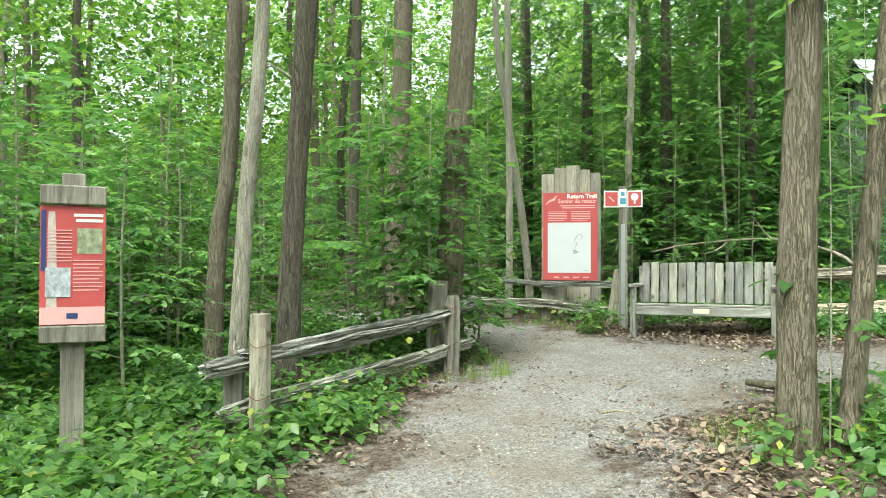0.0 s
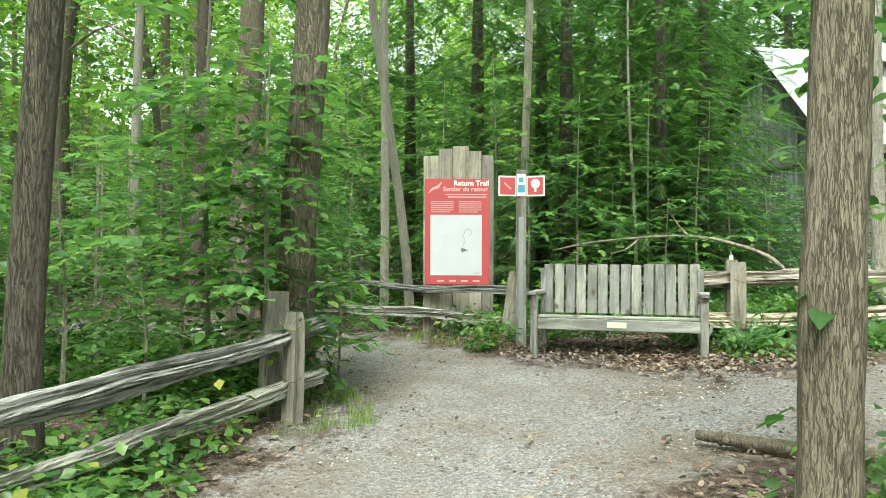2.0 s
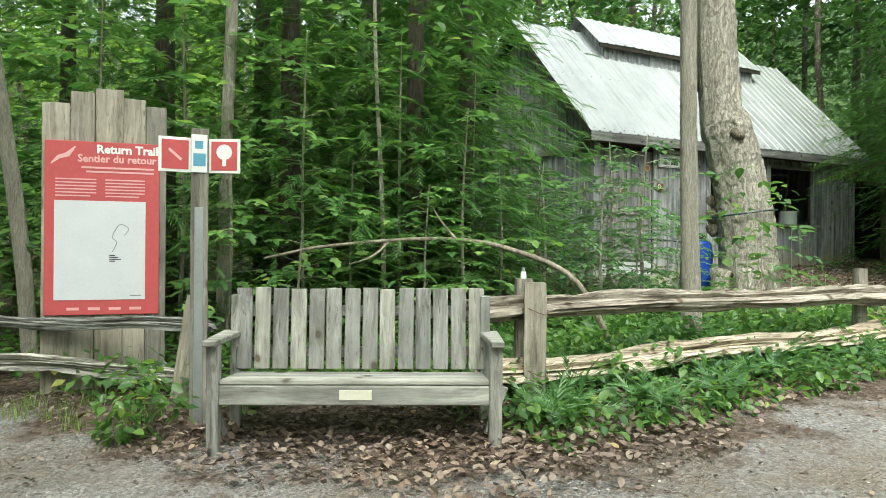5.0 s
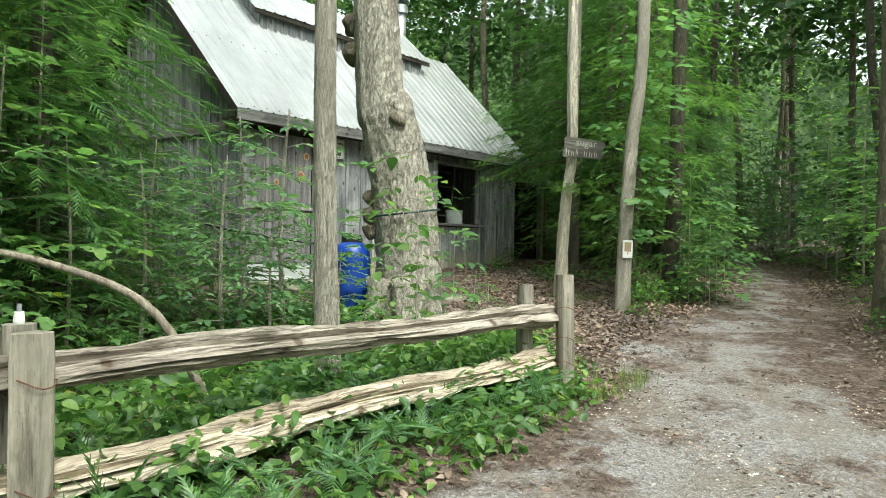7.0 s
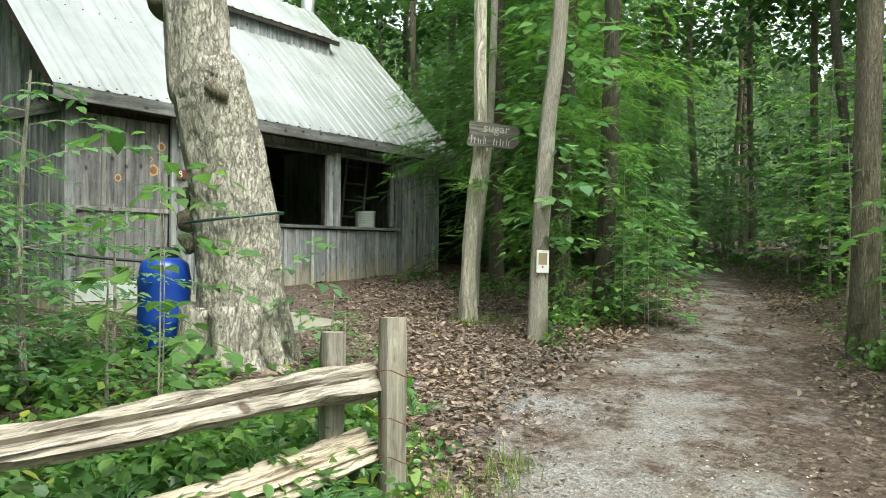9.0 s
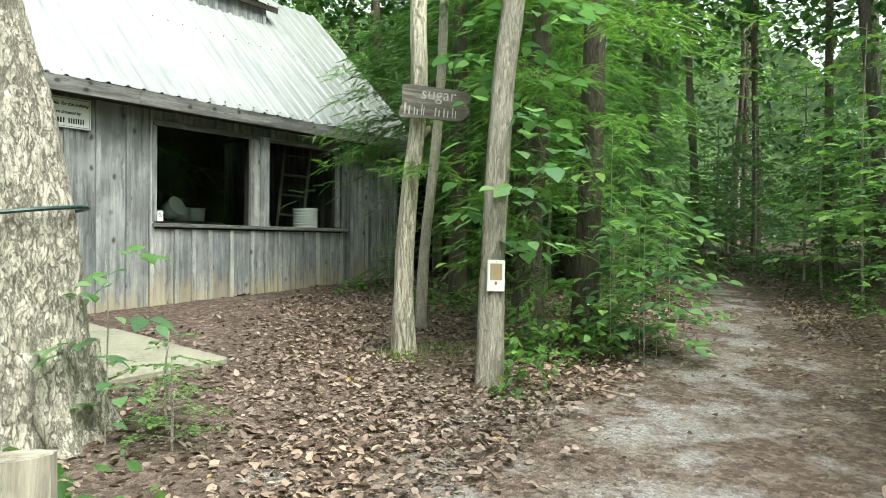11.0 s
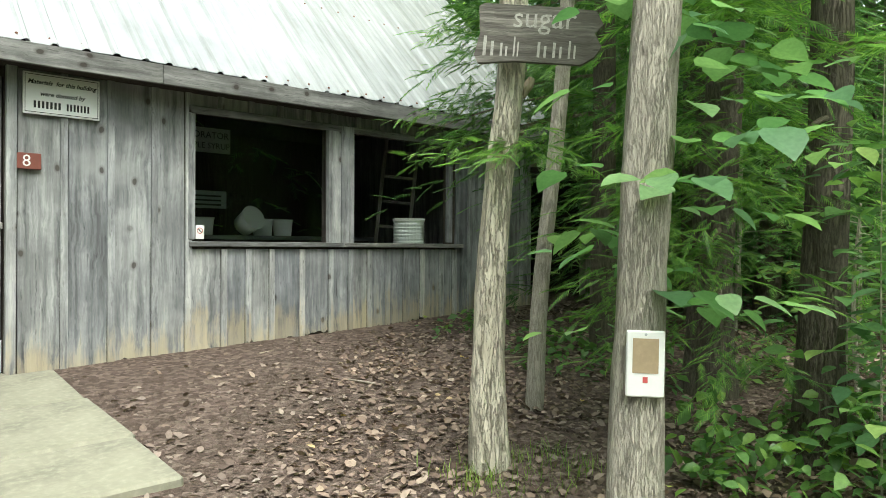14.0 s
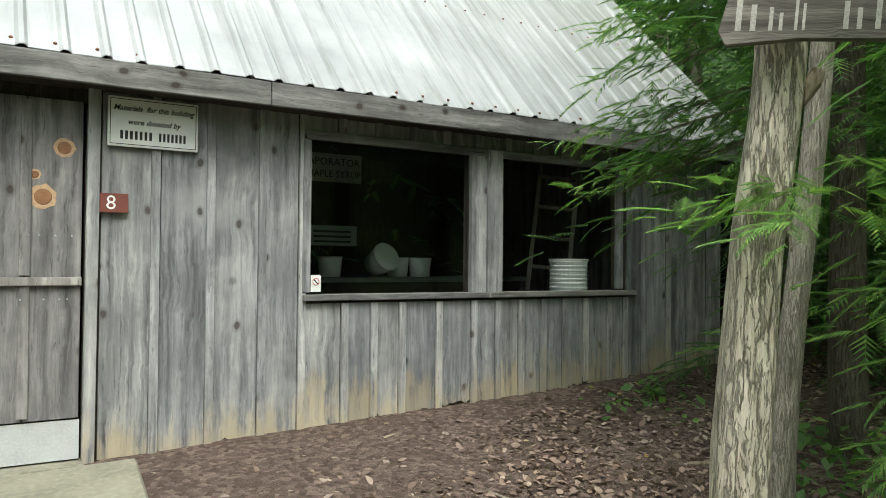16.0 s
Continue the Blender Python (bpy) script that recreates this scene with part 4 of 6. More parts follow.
# ---- bench ----
def build_bench():
    b = thing("garden_bench", pose(3.20, 8.76, ground_z(3.2, 8.9) + 0.0, 0, 0, -27.0), "weathered pale wooden bench with slatted back and armrests", "bench")
    W = 0.80
    for s in (-1, 1):
        part("front_leg", box(s * W - 0.035, -0.035, -0.05, s * W + 0.035, 0.035, 0.60, 0.005, 0.003), BENCH, b)
        part("back_leg", moved(box(s * (W - 0.02) - 0.03, 0.43, -0.05, s * (W - 0.02) + 0.03, 0.50, 0.86, 0.005), Matrix()), BENCH, b)
        arm = box(-0.06, -0.09, 0.60, 0.06, 0.50, 0.635, 0.006)
        for v in arm.verts:
            if v.co.y < -0.05:
                v.co.x *= 0.62
        part("armrest", moved(arm, Matrix.Translation((s * (W + 0.005), 0, 0))), BENCH_X, b)
        part("arm_bracket", moved(box(-0.018, 0.036, 0.46, 0.018, 0.10, 0.599, 0.004), Matrix.Translation((s * W, 0, 0))), BENCH, b)
        part("brace", moved(box(-0.018, -0.02, 0, 0.018, 0.02, 0.30, 0.004), pose(s * (W - 0.035), 0.16, 0.06, 0, s * 22, 0)), BENCH, b)
        part("side_rail", box(s * (W - 0.05) - 0.02, 0.036, 0.27, s * (W - 0.05) + 0.02, 0.43, 0.37, 0.004), BENCH_X, b)
    part("front_apron", box(-W + 0.036, -0.03, 0.265, W - 0.036, 0.01, 0.375, 0.006), BENCH_X, b)
    for i in range(5):
        y = -0.02 + i * 0.095
        part("seat_slat", box(-W + 0.037, y, 0.380 - 0.006 * i, W - 0.037, y + 0.083, 0.404 - 0.006 * i, 0.004), BENCH_X, b)
    part("back_rail", box(-W + 0.01, 0.505, 0.46, W - 0.01, 0.54, 0.53, 0.004), BENCH_X, b)
    part("back_rail", box(-W + 0.01, 0.505, 0.72, W - 0.01, 0.54, 0.79, 0.004), BENCH_X, b)
    n = 14
    for i in range(n):
        x = -W + 0.02 + (2 * W - 0.04) * (i + 0.5) / n
        h = 0.905 + random.uniform(-0.006, 0.006)
        part("back_slat", moved(box(-0.048, -0.012, 0.40, 0.048, 0.012, h, 0.004), pose(x, 0.395, 0, -5, random.uniform(-0.4, 0.4), 0)), BENCH, b)
    part("plaque", box(-0.09, -0.036, 0.295, 0.095, -0.031, 0.352, 0.002), OFFWHITE, b, "cream plaque")


build_bench()


# ---- trail map board ----
def build_map():
    base = ground_z(2.02, 10.7)
    k = thing("trail_map_board", pose(2.09, 11.02, base, 0, 0, -10.3) @ Matrix.Scale(1.033, 4), "tall grey plank board carrying a red trail map", "notice board")
    tops = (2.12, 2.21, 2.24, 2.18, 2.13)
    xs = (-0.42, -0.24, -0.07, 0.12, 0.27, 0.42)
    for i, h in enumerate(tops):
        part("plank", box(xs[i] + 0.002, -0.02, -0.1, xs[i + 1] - 0.002, 0.02, h, 0.004, 0.004), POST, k)
    for s in (-0.3, 0.3):
        part("back_post", box(s - 0.05, 0.021, -0.15, s + 0.05, 0.11, 2.0, 0.005), POST, k)
    p = part("map_panel", box(-0.40, -0.034, 0.59, 0.37, -0.022, 1.85, 0.003), RED, k, "red printed panel")
    part("map_sheet", box(-0.335, -0.037, 0.70, 0.275, -0.0345, 1.42, 0), plain("faded_map_paper", (0.62, 0.625, 0.66), 0.5, 0, 0.07, 6), p, "white map")
    words("Return Trail", 0.085, Matrix.Translation((0.15, -0.0355, 1.795)) @ FACE, WHITE, p, bold=0.003)
    words("Sentier du retour", 0.075, Matrix.Translation((0.08, -0.0355, 1.725)) @ FACE, PINK, p, bold=0.002)
    for i in range(2):
        part("text_bar", box(-0.16 + 0.03 * i, -0.0365, 1.655 - 0.03 * i, 0.33, -0.0345, 1.668 - 0.03 * i, 0), PINK, p)
    for col in (-0.33, 0.0):
        for i in range(6):
            part("text_bar", box(col, -0.0365, 1.45 + i * 0.024, col + 0.27 - 0.04 * (i == 0), -0.0345, 1.459 + i * 0.024, 0), PINK, p)
    logo = tube([(0.0, 0, 0), (0.05, 0, 0.05), (0.11, 0, 0.07), (0.16, 0, 0.13)], [0.004, 0.016, 0.02, 0.006], 6)
    bmesh.ops.scale(logo, vec=(1, 0.05, 1), verts=logo.verts[:])
    part("emblem", moved(logo, Matrix.Translation((-0.36, -0.0355, 1.68))), PINK, p)
    trail = lerp_points([(0.05, 0, 1.05), (0.08, 0, 1.12), (0.05, 0, 1.16), (0.10, 0, 1.25), (0.16, 0, 1.22), (0.13, 0, 1.17)], 24)
    part("map_line", tube([(q.x, -0.0375, q.z) for q in trail], [0.0025] * 24, 4), INKGREY, p)
    for i in range(4):
        part("map_mark", box(0.03, -0.0385, 1.02 - i * 0.014, 0.07 + 0.02 * (i % 3), -0.0368, 1.027 - i * 0.014, 0), BLACK, p)
    part("map_mark", box(0.17, -0.0385, 0.725, 0.25, -0.0368, 0.733, 0), INKGREY, p)
    for i in range(4):
        part("footer_mark", box(-0.25 + i * 0.14, -0.0365, 0.625, -0.17 + i * 0.14, -0.0345, 0.645, 0), PINK, p)


build_map()


# ---- trail marker post ----
def build_marker():
    z = ground_z(2.53, 9.76)
    s = thing("trail_marker_post", pose(2.53, 9.76, z, 0, 0, -12), "grey square post with small red and white trail signs", "sign post")
    part("post", box(-0.055, -0.05, -0.1, 0.055, 0.05, 1.90, 0.006, 0.003), POST, s)
    part("steel_channel", box(-0.03, -0.056, 0.0, 0.025, -0.0505, 1.40, 0.002), GALV, s, "galvanised steel strip")
    for sx in (-1, 1):
        pl = part("sign_plate", moved(box(-0.10, -0.004, -0.11, 0.10, 0.004, 0.11, 0.002), pose(sx * 0.150, -0.045, 1.73, 0, 0, sx * -14)), WHITE, s, "white-edged red trail sign")
        part("red_square", moved(box(-0.082, -0.007, -0.092, 0.082, -0.0045, 0.092, 0.001), pose(sx * 0.150, -0.045, 1.73, 0, 0, sx * -14)), RED, pl)
        if sx > 0:
            tree_icon = join(moved(lathe([(0.05, 0), (0.05, 0.002)], 12), Matrix.Translation((0, -0.0072, 0.025)) @ FACE), box(-0.012, -0.0092, -0.065, 0.012, -0.0072, 0.0, 0))
            part("tree_symbol", moved(tree_icon, pose(sx * 0.150, -0.045, 1.73, 0, 0, sx * -14)), WHITE, pl)
        else:
            part("arrow_symbol", moved(box(-0.05, -0.0092, -0.008, 0.05, -0.0072, 0.008, 0), pose(sx * 0.150, -0.045, 1.73, 0, 40, sx * -14)), PINK, pl)
    tag = part("blue_tag", box(-0.052, -0.058, 1.62, 0.045, -0.0515, 1.86, 0.001), WHITE, s, "white and blue tag")
    part("blue_mark", box(-0.04, -0.0605, 1.66, 0.035, -0.0585, 1.74, 0), BLUETAG, tag)
    part("blue_mark", box(-0.03, -0.0605, 1.77, 0.02, -0.0585, 1.82, 0), BLUETAG, tag)


build_marker()


# ---- interpretive sign ----
def build_red_sign():
    z = ground_z(-2.42, 4.84)
    s = thing("nature_sign", pose(-2.39, 4.84, z, 0, 0, 24) @ Matrix.Diagonal((0.73, 1, 1, 1)), "red illustrated nature sign on a grey wooden post", "sign")
    part("post", box(-0.10, -0.03, -0.15, 0.10, 0.07, 1.94, 0.008, 0.004), POST, s)
    part("cap_board", box(-0.265, -0.075, 1.735, 0.265, -0.0, 1.86, 0.008, 0.003), POST, s)
    part("foot_board", box(-0.265, -0.075, 0.845, 0.265, -0.0, 0.955, 0.008, 0.003), POST, s)
    p = part("panel", box(-0.265, -0.050, 0.96, 0.262, -0.031, 1.73, 0.003), RED, s, "red printed panel")
    F0 = -0.0505
    part("pink_band", box(-0.262, F0 - 0.002, 0.965, 0.258, F0, 1.075, 0), PINK, p)
    part("tree_photo", box(-0.255, F0 - 0.002, 1.31, -0.215, F0, 1.70, 0), NAVY, p)
    stem = tube([(-0.17, F0, 0.97 + 0.045 * i) for i in range(17)], [0.045 - 0.0012 * i for i in range(17)], 6, 0.2, 3)
    bmesh.ops.scale(stem, vec=(1, 0.03, 1), verts=stem.verts[:], space=Matrix.Translation((0, -F0, 0)))
    part("trunk_picture", stem, plain("printed_bark", (0.55, 0.46, 0.44), 0.5, 0, 0.4, 20), p)
    part("photo", box(0.03, F0 - 0.0025, 1.42, 0.235, F0, 1.585, 0), PHOTO, p, "small food photograph")
    part("photo", box(-0.22, F0 - 0.005, 1.14, -0.02, F0 - 0.0025, 1.33, 0), PHOTO_COLD, p, "small blue-white photograph")
    for i in range(2):
        part("title_bar", box(0.0 + 0.02 * i, F0 - 0.002, 1.66 - i * 0.035, 0.24, F0, 1.68 - i * 0.035, 0), WHITE, p)
    for i in range(9):
        part("text_bar", box(0.0, F0 - 0.002, 1.18 + i * 0.024, 0.24 - 0.03 * (i % 3 == 0), F0, 1.187 + i * 0.024, 0), PINK, p)
    for i in range(10):
        part("text_bar", box(-0.21, F0 - 0.0035, 1.37 + i * 0.022, -0.01, F0 - 0.0022, 1.376 + i * 0.022, 0), PINK, p)
    part("footer_mark", box(-0.05, F0 - 0.004, 1.00, 0.04, F0 - 0.0022, 1.035, 0), NAVY, p)


build_red_sign()


# ---- signs and clutter at the shack ----
sg = thing("donor_sign", pose(11.685, WY0 - 0.032, 3.26), "white framed sign about donated building materials", "sign")
brd = part("board", box(-0.272, -0.008, -0.155, 0.272, 0.008, 0.155, 0.003), WHITE, sg)
for a in ((-0.26, 0.138, 0.26, 0.142), (-0.26, -0.142, 0.26, -0.138), (-0.26, -0.142, -0.256, 0.142), (0.256, -0.142, 0.26, 0.142)):
    part("border_line", box(a[0], -0.0095, a[1], a[2], -0.008, a[3], 0), BLACK, brd)
words("Materials  for this building", 0.046, Matrix.Translation((0, -0.009, 0.085)) @ FACE, BLACK, brd, shear=0.3, depth=0.0008, bold=0.0012)
words("were donated by", 0.046, Matrix.Translation((0.0, -0.009, 0.0)) @ FACE, BLACK, brd, shear=0.3, depth=0.0008, bold=0.0012)
for a, b in ((-0.20, 0.0), (0.03, 0.205)):
    n = 7
    for i in range(n):
        x0 = a + (b - a) * i / n
        part("name_bar", box(x0, -0.0095, -0.108, x0 + (b - a) / n * 0.55, -0.008, -0.055, 0), BLACK, brd)

n8 = thing("number_plate", pose(11.45, WY0 - 0.03, 2.75), "small brown plate with a white number eight", "number plate")
pl8 = part("plate", box(-0.09, -0.006, -0.06, 0.09, 0.006, 0.06, 0.002), BROWNPAINT, n8)
words("8", 0.125, Matrix.Translation((-0.01, -0.007, -0.002)) @ FACE, WHITE, pl8, depth=0.001)


# ---- inside the shack ----
def pail(name_m, r, h, label, tilt=None):
    p = thing("pail", name_m, label, "bucket")
    part("body", lathe([(r * 0.86, 0), (r, h * 0.92), (r * 0.95, h * 0.93), (r * 0.80, 0.02)], 22), BUCKET, p, smooth=True)
    part("rim", lathe([(r * 1.0, h * 0.92), (r * 1.06, h * 0.93), (r * 1.06, h), (r * 0.96, h)], 22), BUCKET, p)
    return p


stack = thing("bucket_stack", pose(15.48, WY0 + 0.35, 2.112) @ Matrix.Scale(0.90, 4), "stack of nested white plastic buckets on the sill", "bucket stack")
for i in range(8):
    z = i * 0.044
    part("bucket", lathe([(0.189, z), (0.191, z + 0.004), (0.195, z + 0.024), (0.201, z + 0.027), (0.201, z + 0.040), (0.190, z + 0.0435)], 28), BUCKET, stack)
part("top_rim", lathe([(0.20, 0.352), (0.206, 0.355), (0.206, 0.375), (0.19, 0.375), (0.18, 0.34)], 28), BUCKET, stack)
shelfz = 2.08
bench_in = thing("work_shelf", pose(0, 0, 0), "dark shelf inside the window", "shelf")
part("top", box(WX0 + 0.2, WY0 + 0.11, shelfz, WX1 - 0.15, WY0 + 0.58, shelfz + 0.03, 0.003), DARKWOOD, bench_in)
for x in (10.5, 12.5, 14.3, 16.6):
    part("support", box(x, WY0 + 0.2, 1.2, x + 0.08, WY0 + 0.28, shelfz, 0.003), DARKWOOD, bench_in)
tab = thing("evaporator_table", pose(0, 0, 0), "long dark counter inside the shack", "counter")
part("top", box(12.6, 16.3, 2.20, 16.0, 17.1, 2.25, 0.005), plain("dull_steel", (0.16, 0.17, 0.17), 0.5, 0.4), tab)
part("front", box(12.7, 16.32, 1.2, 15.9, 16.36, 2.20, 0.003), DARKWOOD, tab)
for x in (13.7, 14.45, 14.72):
    pail(pose(x, 16.5, 2.25), 0.12, 0.20, "white pail standing on the dark counter")
pail(pose(14.15, 16.42, 2.36, 62, 20, 0), 0.14, 0.22, "white pail tipped on its side")
sgn = thing("interior_sign", pose(13.75, 16.55, 3.33), "grey lettered sign hanging inside the shack", "sign")
bd = part("board", box(-0.30, -0.01, -0.14, 0.30, 0.01, 0.14, 0.003), plain("grey_sign_board", (0.30, 0.32, 0.31), 0.6), sgn)
words("APORATOR", 0.105, Matrix.Translation((0, -0.011, 0.055)) @ FACE, BLACK, bd)
words("MAPLE SYRUP", 0.095, Matrix.Translation((0, -0.011, -0.065)) @ FACE, BLACK, bd)
part("hanger", box(-0.01, 0.0, 0.14, 0.01, 0.01, 2.3, 0), DARKWOOD, sgn)
nb = thing("notice_panel", pose(13.76, 16.6, 2.66), "small grey notice panel above the counter", "sign")
bd2 = part("board", box(-0.27, -0.01, -0.10, 0.27, 0.01, 0.10, 0.003), plain("grey_green_board", (0.22, 0.26, 0.25), 0.6), nb)
for i in range(3):
    part("text_bar", box(-0.2, -0.012, 0.03 - i * 0.05, 0.2, -0.0105, 0.05 - i * 0.05, 0), BLACK, bd2)
part("leg", box(-0.02, 0.01, -0.42, 0.02, 0.03, -0.1, 0), DARKWOOD, nb)
LADDER = wood("old_dark_ladder_wood", (0.05, 0.047, 0.043), (0.12, 0.115, 0.105), (0.20, 0.19, 0.175), 2, 16, 0.5)
lad = thing("wooden_ladder", pose(15.42, 15.42, 1.2, -4, 6, -38), "grey wooden ladder leaning inside", "ladder")
for s in (-0.19, 0.19):
    part("stile", box(s - 0.022, -0.03, 0, s + 0.022, 0.03, 2.9, 0.004), LADDER, lad)
for i in range(9):
    part("rung", box(-0.17, -0.015, 0.25 + i * 0.3, 0.17, 0.015, 0.285 + i * 0.3, 0.003), LADDER, lad)

# ---- concrete pads at the door ----
pads = [(10.20, 13.52, 11.55, 14.50), (10.13, 12.57, 11.48, 13.50), (10.06, 11.80, 11.41, 12.55)]
for i, (x0, y0, x1, y1) in enumerate(pads):
    zc = ground_z((x0 + x1) / 2, (y0 + y1) / 2)
    pm = box(-(x1 - x0) / 2, -(y1 - y0) / 2, -0.12, (x1 - x0) / 2, (y1 - y0) / 2, 0.10, 0.015, 0.012)
    pad = tagged(finish("paving_slab", pm, CONCRETE), "worn yellowish concrete slab leading to the door", "paving slab", "slabs at the door")
    pad.matrix_world = pose((x0 + x1) / 2, (y0 + y1) / 2, zc, 2.6, -2.6, -4.2)

# ---- barrel and sap line ----
bar = thing("blue_barrel", pose(9.20, 11.74, ground_z(9.2, 11.74) + 0.02), "tall blue plastic sap barrel with black lid", "barrel")
part("body", lathe([(0.18, -0.03), (0.20, 0.03), (0.205, 0.30), (0.215, 0.34), (0.215, 0.38), (0.205, 0.42), (0.205, 0.62), (0.212, 0.66), (0.20, 0.74), (0.185, 0.82), (0.11, 0.87)], 28), BARREL, bar, smooth=True)
part("lid", lathe([(0.115, 0.865), (0.115, 0.93), (0.10, 0.95)], 20), BLACK, bar)
hose = thing("sap_line", pose(0, 0, 0), "black plastic sap tubing strung to the barrel", "hose")
hp = lerp_points([(9.98, 14.5, 2.1), (8.1, 12.9, 1.95), (8.7, 12.2, 1.78), (9.1, 11.78, 1.72), (9.12, 11.78, 1.62)], 30)
part("tube", tube([(p.x, p.y, p.z) for p in hp], [0.014] * 30, 7), RUBBER, hose)


# ---- trees ----
def trunk_mesh(points, radii, sides=14, rough=0.06, seed=0, ridge=0.12, n=24):
    pts = lerp_points(points, n)
    rad = [radii[0] + (radii[1] - radii[0]) * (i / (n - 1)) for i in range(n)]
    if len(radii) > 2:
        rad = [float(np.interp(i / (n - 1), np.linspace(0, 1, len(radii)), radii)) for i in range(n)]
    return tube(pts, rad, sides, rough, seed, ridge)


rng = np.random.default_rng(7)


def crown_centres(r, z0, z1, n, top=1.0):
    z = rng.uniform(0, 1, n)
    a = rng.uniform(0, 2 * np.pi, n)
    rr = r * (0.35 + 0.65 * np.sqrt(rng.uniform(0, 1, n))) * (1 - 0.6 * z ** 2)
    return np.stack([np.cos(a) * rr, np.sin(a) * rr, z0 + (z1 - z0) * z], 1)


def crown_mesh(r, z0, z1, n, spray, count, size, material=LEAF, shape=LEAF4):
    return spray_mesh("crown", rng, crown_centres(r, z0, z1, n), spray, count, size, material, shape)


def limbs(height, r, n, seed, start=0.35):
    rs = random.Random(seed)
    out = []
    for i in range(n):
        z = height * rs.uniform(start, 0.9)
        a = rs.uniform(0, 6.28)
        ln = r * rs.uniform(0.5, 0.9)
        out.append(tube(lerp_points([(0, 0, z), (math.cos(a) * ln * 0.5, math.sin(a) * ln * 0.5, z + ln * 0.35), (math.cos(a) * ln, math.sin(a) * ln, z + ln * 0.5)], 6), [0.035, 0.03, 0.025, 0.02, 0.013, 0.006], 5))
    return out


def tree(name, x, y, radii, points, bark, label, category="tree", crown=None, sides=14, ridge=0.12, n=24, extra=()):
    t = thing(name, pose(x, y, ground_z(x, y)), label, category)
    if name == "young_tree":
        crown = YOUNG
    bm = trunk_mesh(points, radii, sides, 0.07, x * 1.7 + y, ridge, n)
    if extra:
        bm = join(bm, *extra)
    part("trunk", bm, bark, t, smooth=True)
    if crown:
        c = new("crown", crown)
        c.parent = t
    return t


TALL = crown_mesh(2.6, 6.5, 15.5, 60, 0.75, 14, 0.24, LEAF)
TALL2 = crown_mesh(3.0, 7.5, 17, 62, 0.8, 14, 0.26, LEAF_FAR)


def frond_crown(n, r, z0, z1):
    rows = []
    for i in range(n):
        k = (i + rng.uniform(0, 0.9)) / n
        rows += bough_rows(rng, (0, -0.1, z0 + (z1 - z0) * k), i * 2.4 + rng.normal(0, 0.4), r * (1.1 - 0.6 * k) * rng.uniform(0.6, 1.1), rng.uniform(0.0, 0.25), rng.uniform(0.35, 0.6), 0.24, 0.45)
    return bough_mesh("crown", rows, FROND, CEDAR_LIT)


YOUNG = crown_mesh(1.3, 4.6, 9, 30, 0.5, 12, 0.15, LEAF)

# the named trees along the trail
tree("maple_tree", 2.105, 4.28, (0.15, 0.103, 0.097, 0.094, 0.09, 0.08, 0.05), [(0.04, 0.05, -0.15), (-0.01, -0.04, 1.0), (0.05, -0.04, 2.6), (0.14, -0.04, 6), (0.1, 0, 14)], BARK, "ridged grey-brown maple trunk beside the trail", crown=TALL, sides=36, ridge=0.2, n=60, extra=limbs(14, 2.2, 5, 3, 0.45))
tree("young_tree", 2.44, 4.26, (0.08, 0.062, 0.056, 0.04), [(-0.03, 0, -0.15), (0.0, -0.0, 0.4), (0.22, 0.0, 2.4), (0.42, -0.1, 5), (0.4, 0, 9)], BARK, "thin leaning grey trunk beside the maple", sides=16, n=30)
tree("young_tree", -1.48, 5.4, (0.075, 0.06, 0.055, 0.04), [(0, 0, -0.1), (0.03, 0.0, 0.8), (0.10, 0.0, 2.0), (0.19, 0.0, 3.1), (0.4, 0.2, 9)], BARK_SMOOTH, "slender leaning grey trunk by the fence", sides=16, n=30, crown=None)
tree("maple_tree", -1.27, 6.4, (0.12, 0.095, 0.088, 0.07), [(0, 0, -0.1), (0.01, 0, 1), (0.13, 0.0, 3.2), (0.3, 0.1, 7), (0.2, 0, 14)], BARK_DARK, "dark mossy trunk behind the rail fence", crown=YOUNG, sides=22, ridge=0.15, n=40)
tree("maple_tree", 0.17, 8.1, (0.19, 0.145, 0.135, 0.12, 0.08), [(0, 0, -0.1), (0.02, 0, 1.2), (0.16, 0.0, 3.6), (0.3, 0.1, 7), (0.2, 0, 15)], BARK, "stout grey-brown trunk by the fence end", crown=TALL, sides=26, ridge=0.18, n=46, extra=limbs(15, 2.3, 5, 9, 0.4))
tree("maple_tree", -2.2, 7.4, (0.11, 0.088, 0.08, 0.06), [(0, 0, -0.1), (0.05, 0, 1.4), (0.2, 0.0, 3.6), (0.2, 0.2, 14)], BARK, "grey-brown maple trunk in the woods", crown=YOUNG, sides=18, n=30)
tree("maple_tree", -0.58, 11.6, (0.18, 0.15, 0.14, 0.09), [(0, 0, -0.1), (0.03, 0, 1.4), (0.15, 0.05, 5), (0.2, 0.2, 15)], BARK, "straight grey-brown maple trunk in the woods", crown=TALL, sides=18, n=30)
tree("maple_tree", -1.5, 14.3, (0.14, 0.12, 0.10, 0.07), [(0, 0, -0.1), (0.03, 0, 1.4), (0.1, 0.05, 5), (0.1, 0.2, 15)], BARK_DARK, "dark straight maple trunk in the woods", crown=TALL2, sides=14)
tree("young_tree", 1.5, 11.9, (0.07, 0.06, 0.055, 0.04), [(0.12, 0, -0.1), (0.02, 0, 1.2), (-0.25, 0.05, 3.2), (-0.45, 0.1, 5), (-0.5, 0.2, 10)], BARK_SMOOTH, "thin leaning trunk behind the trail map", sides=12)
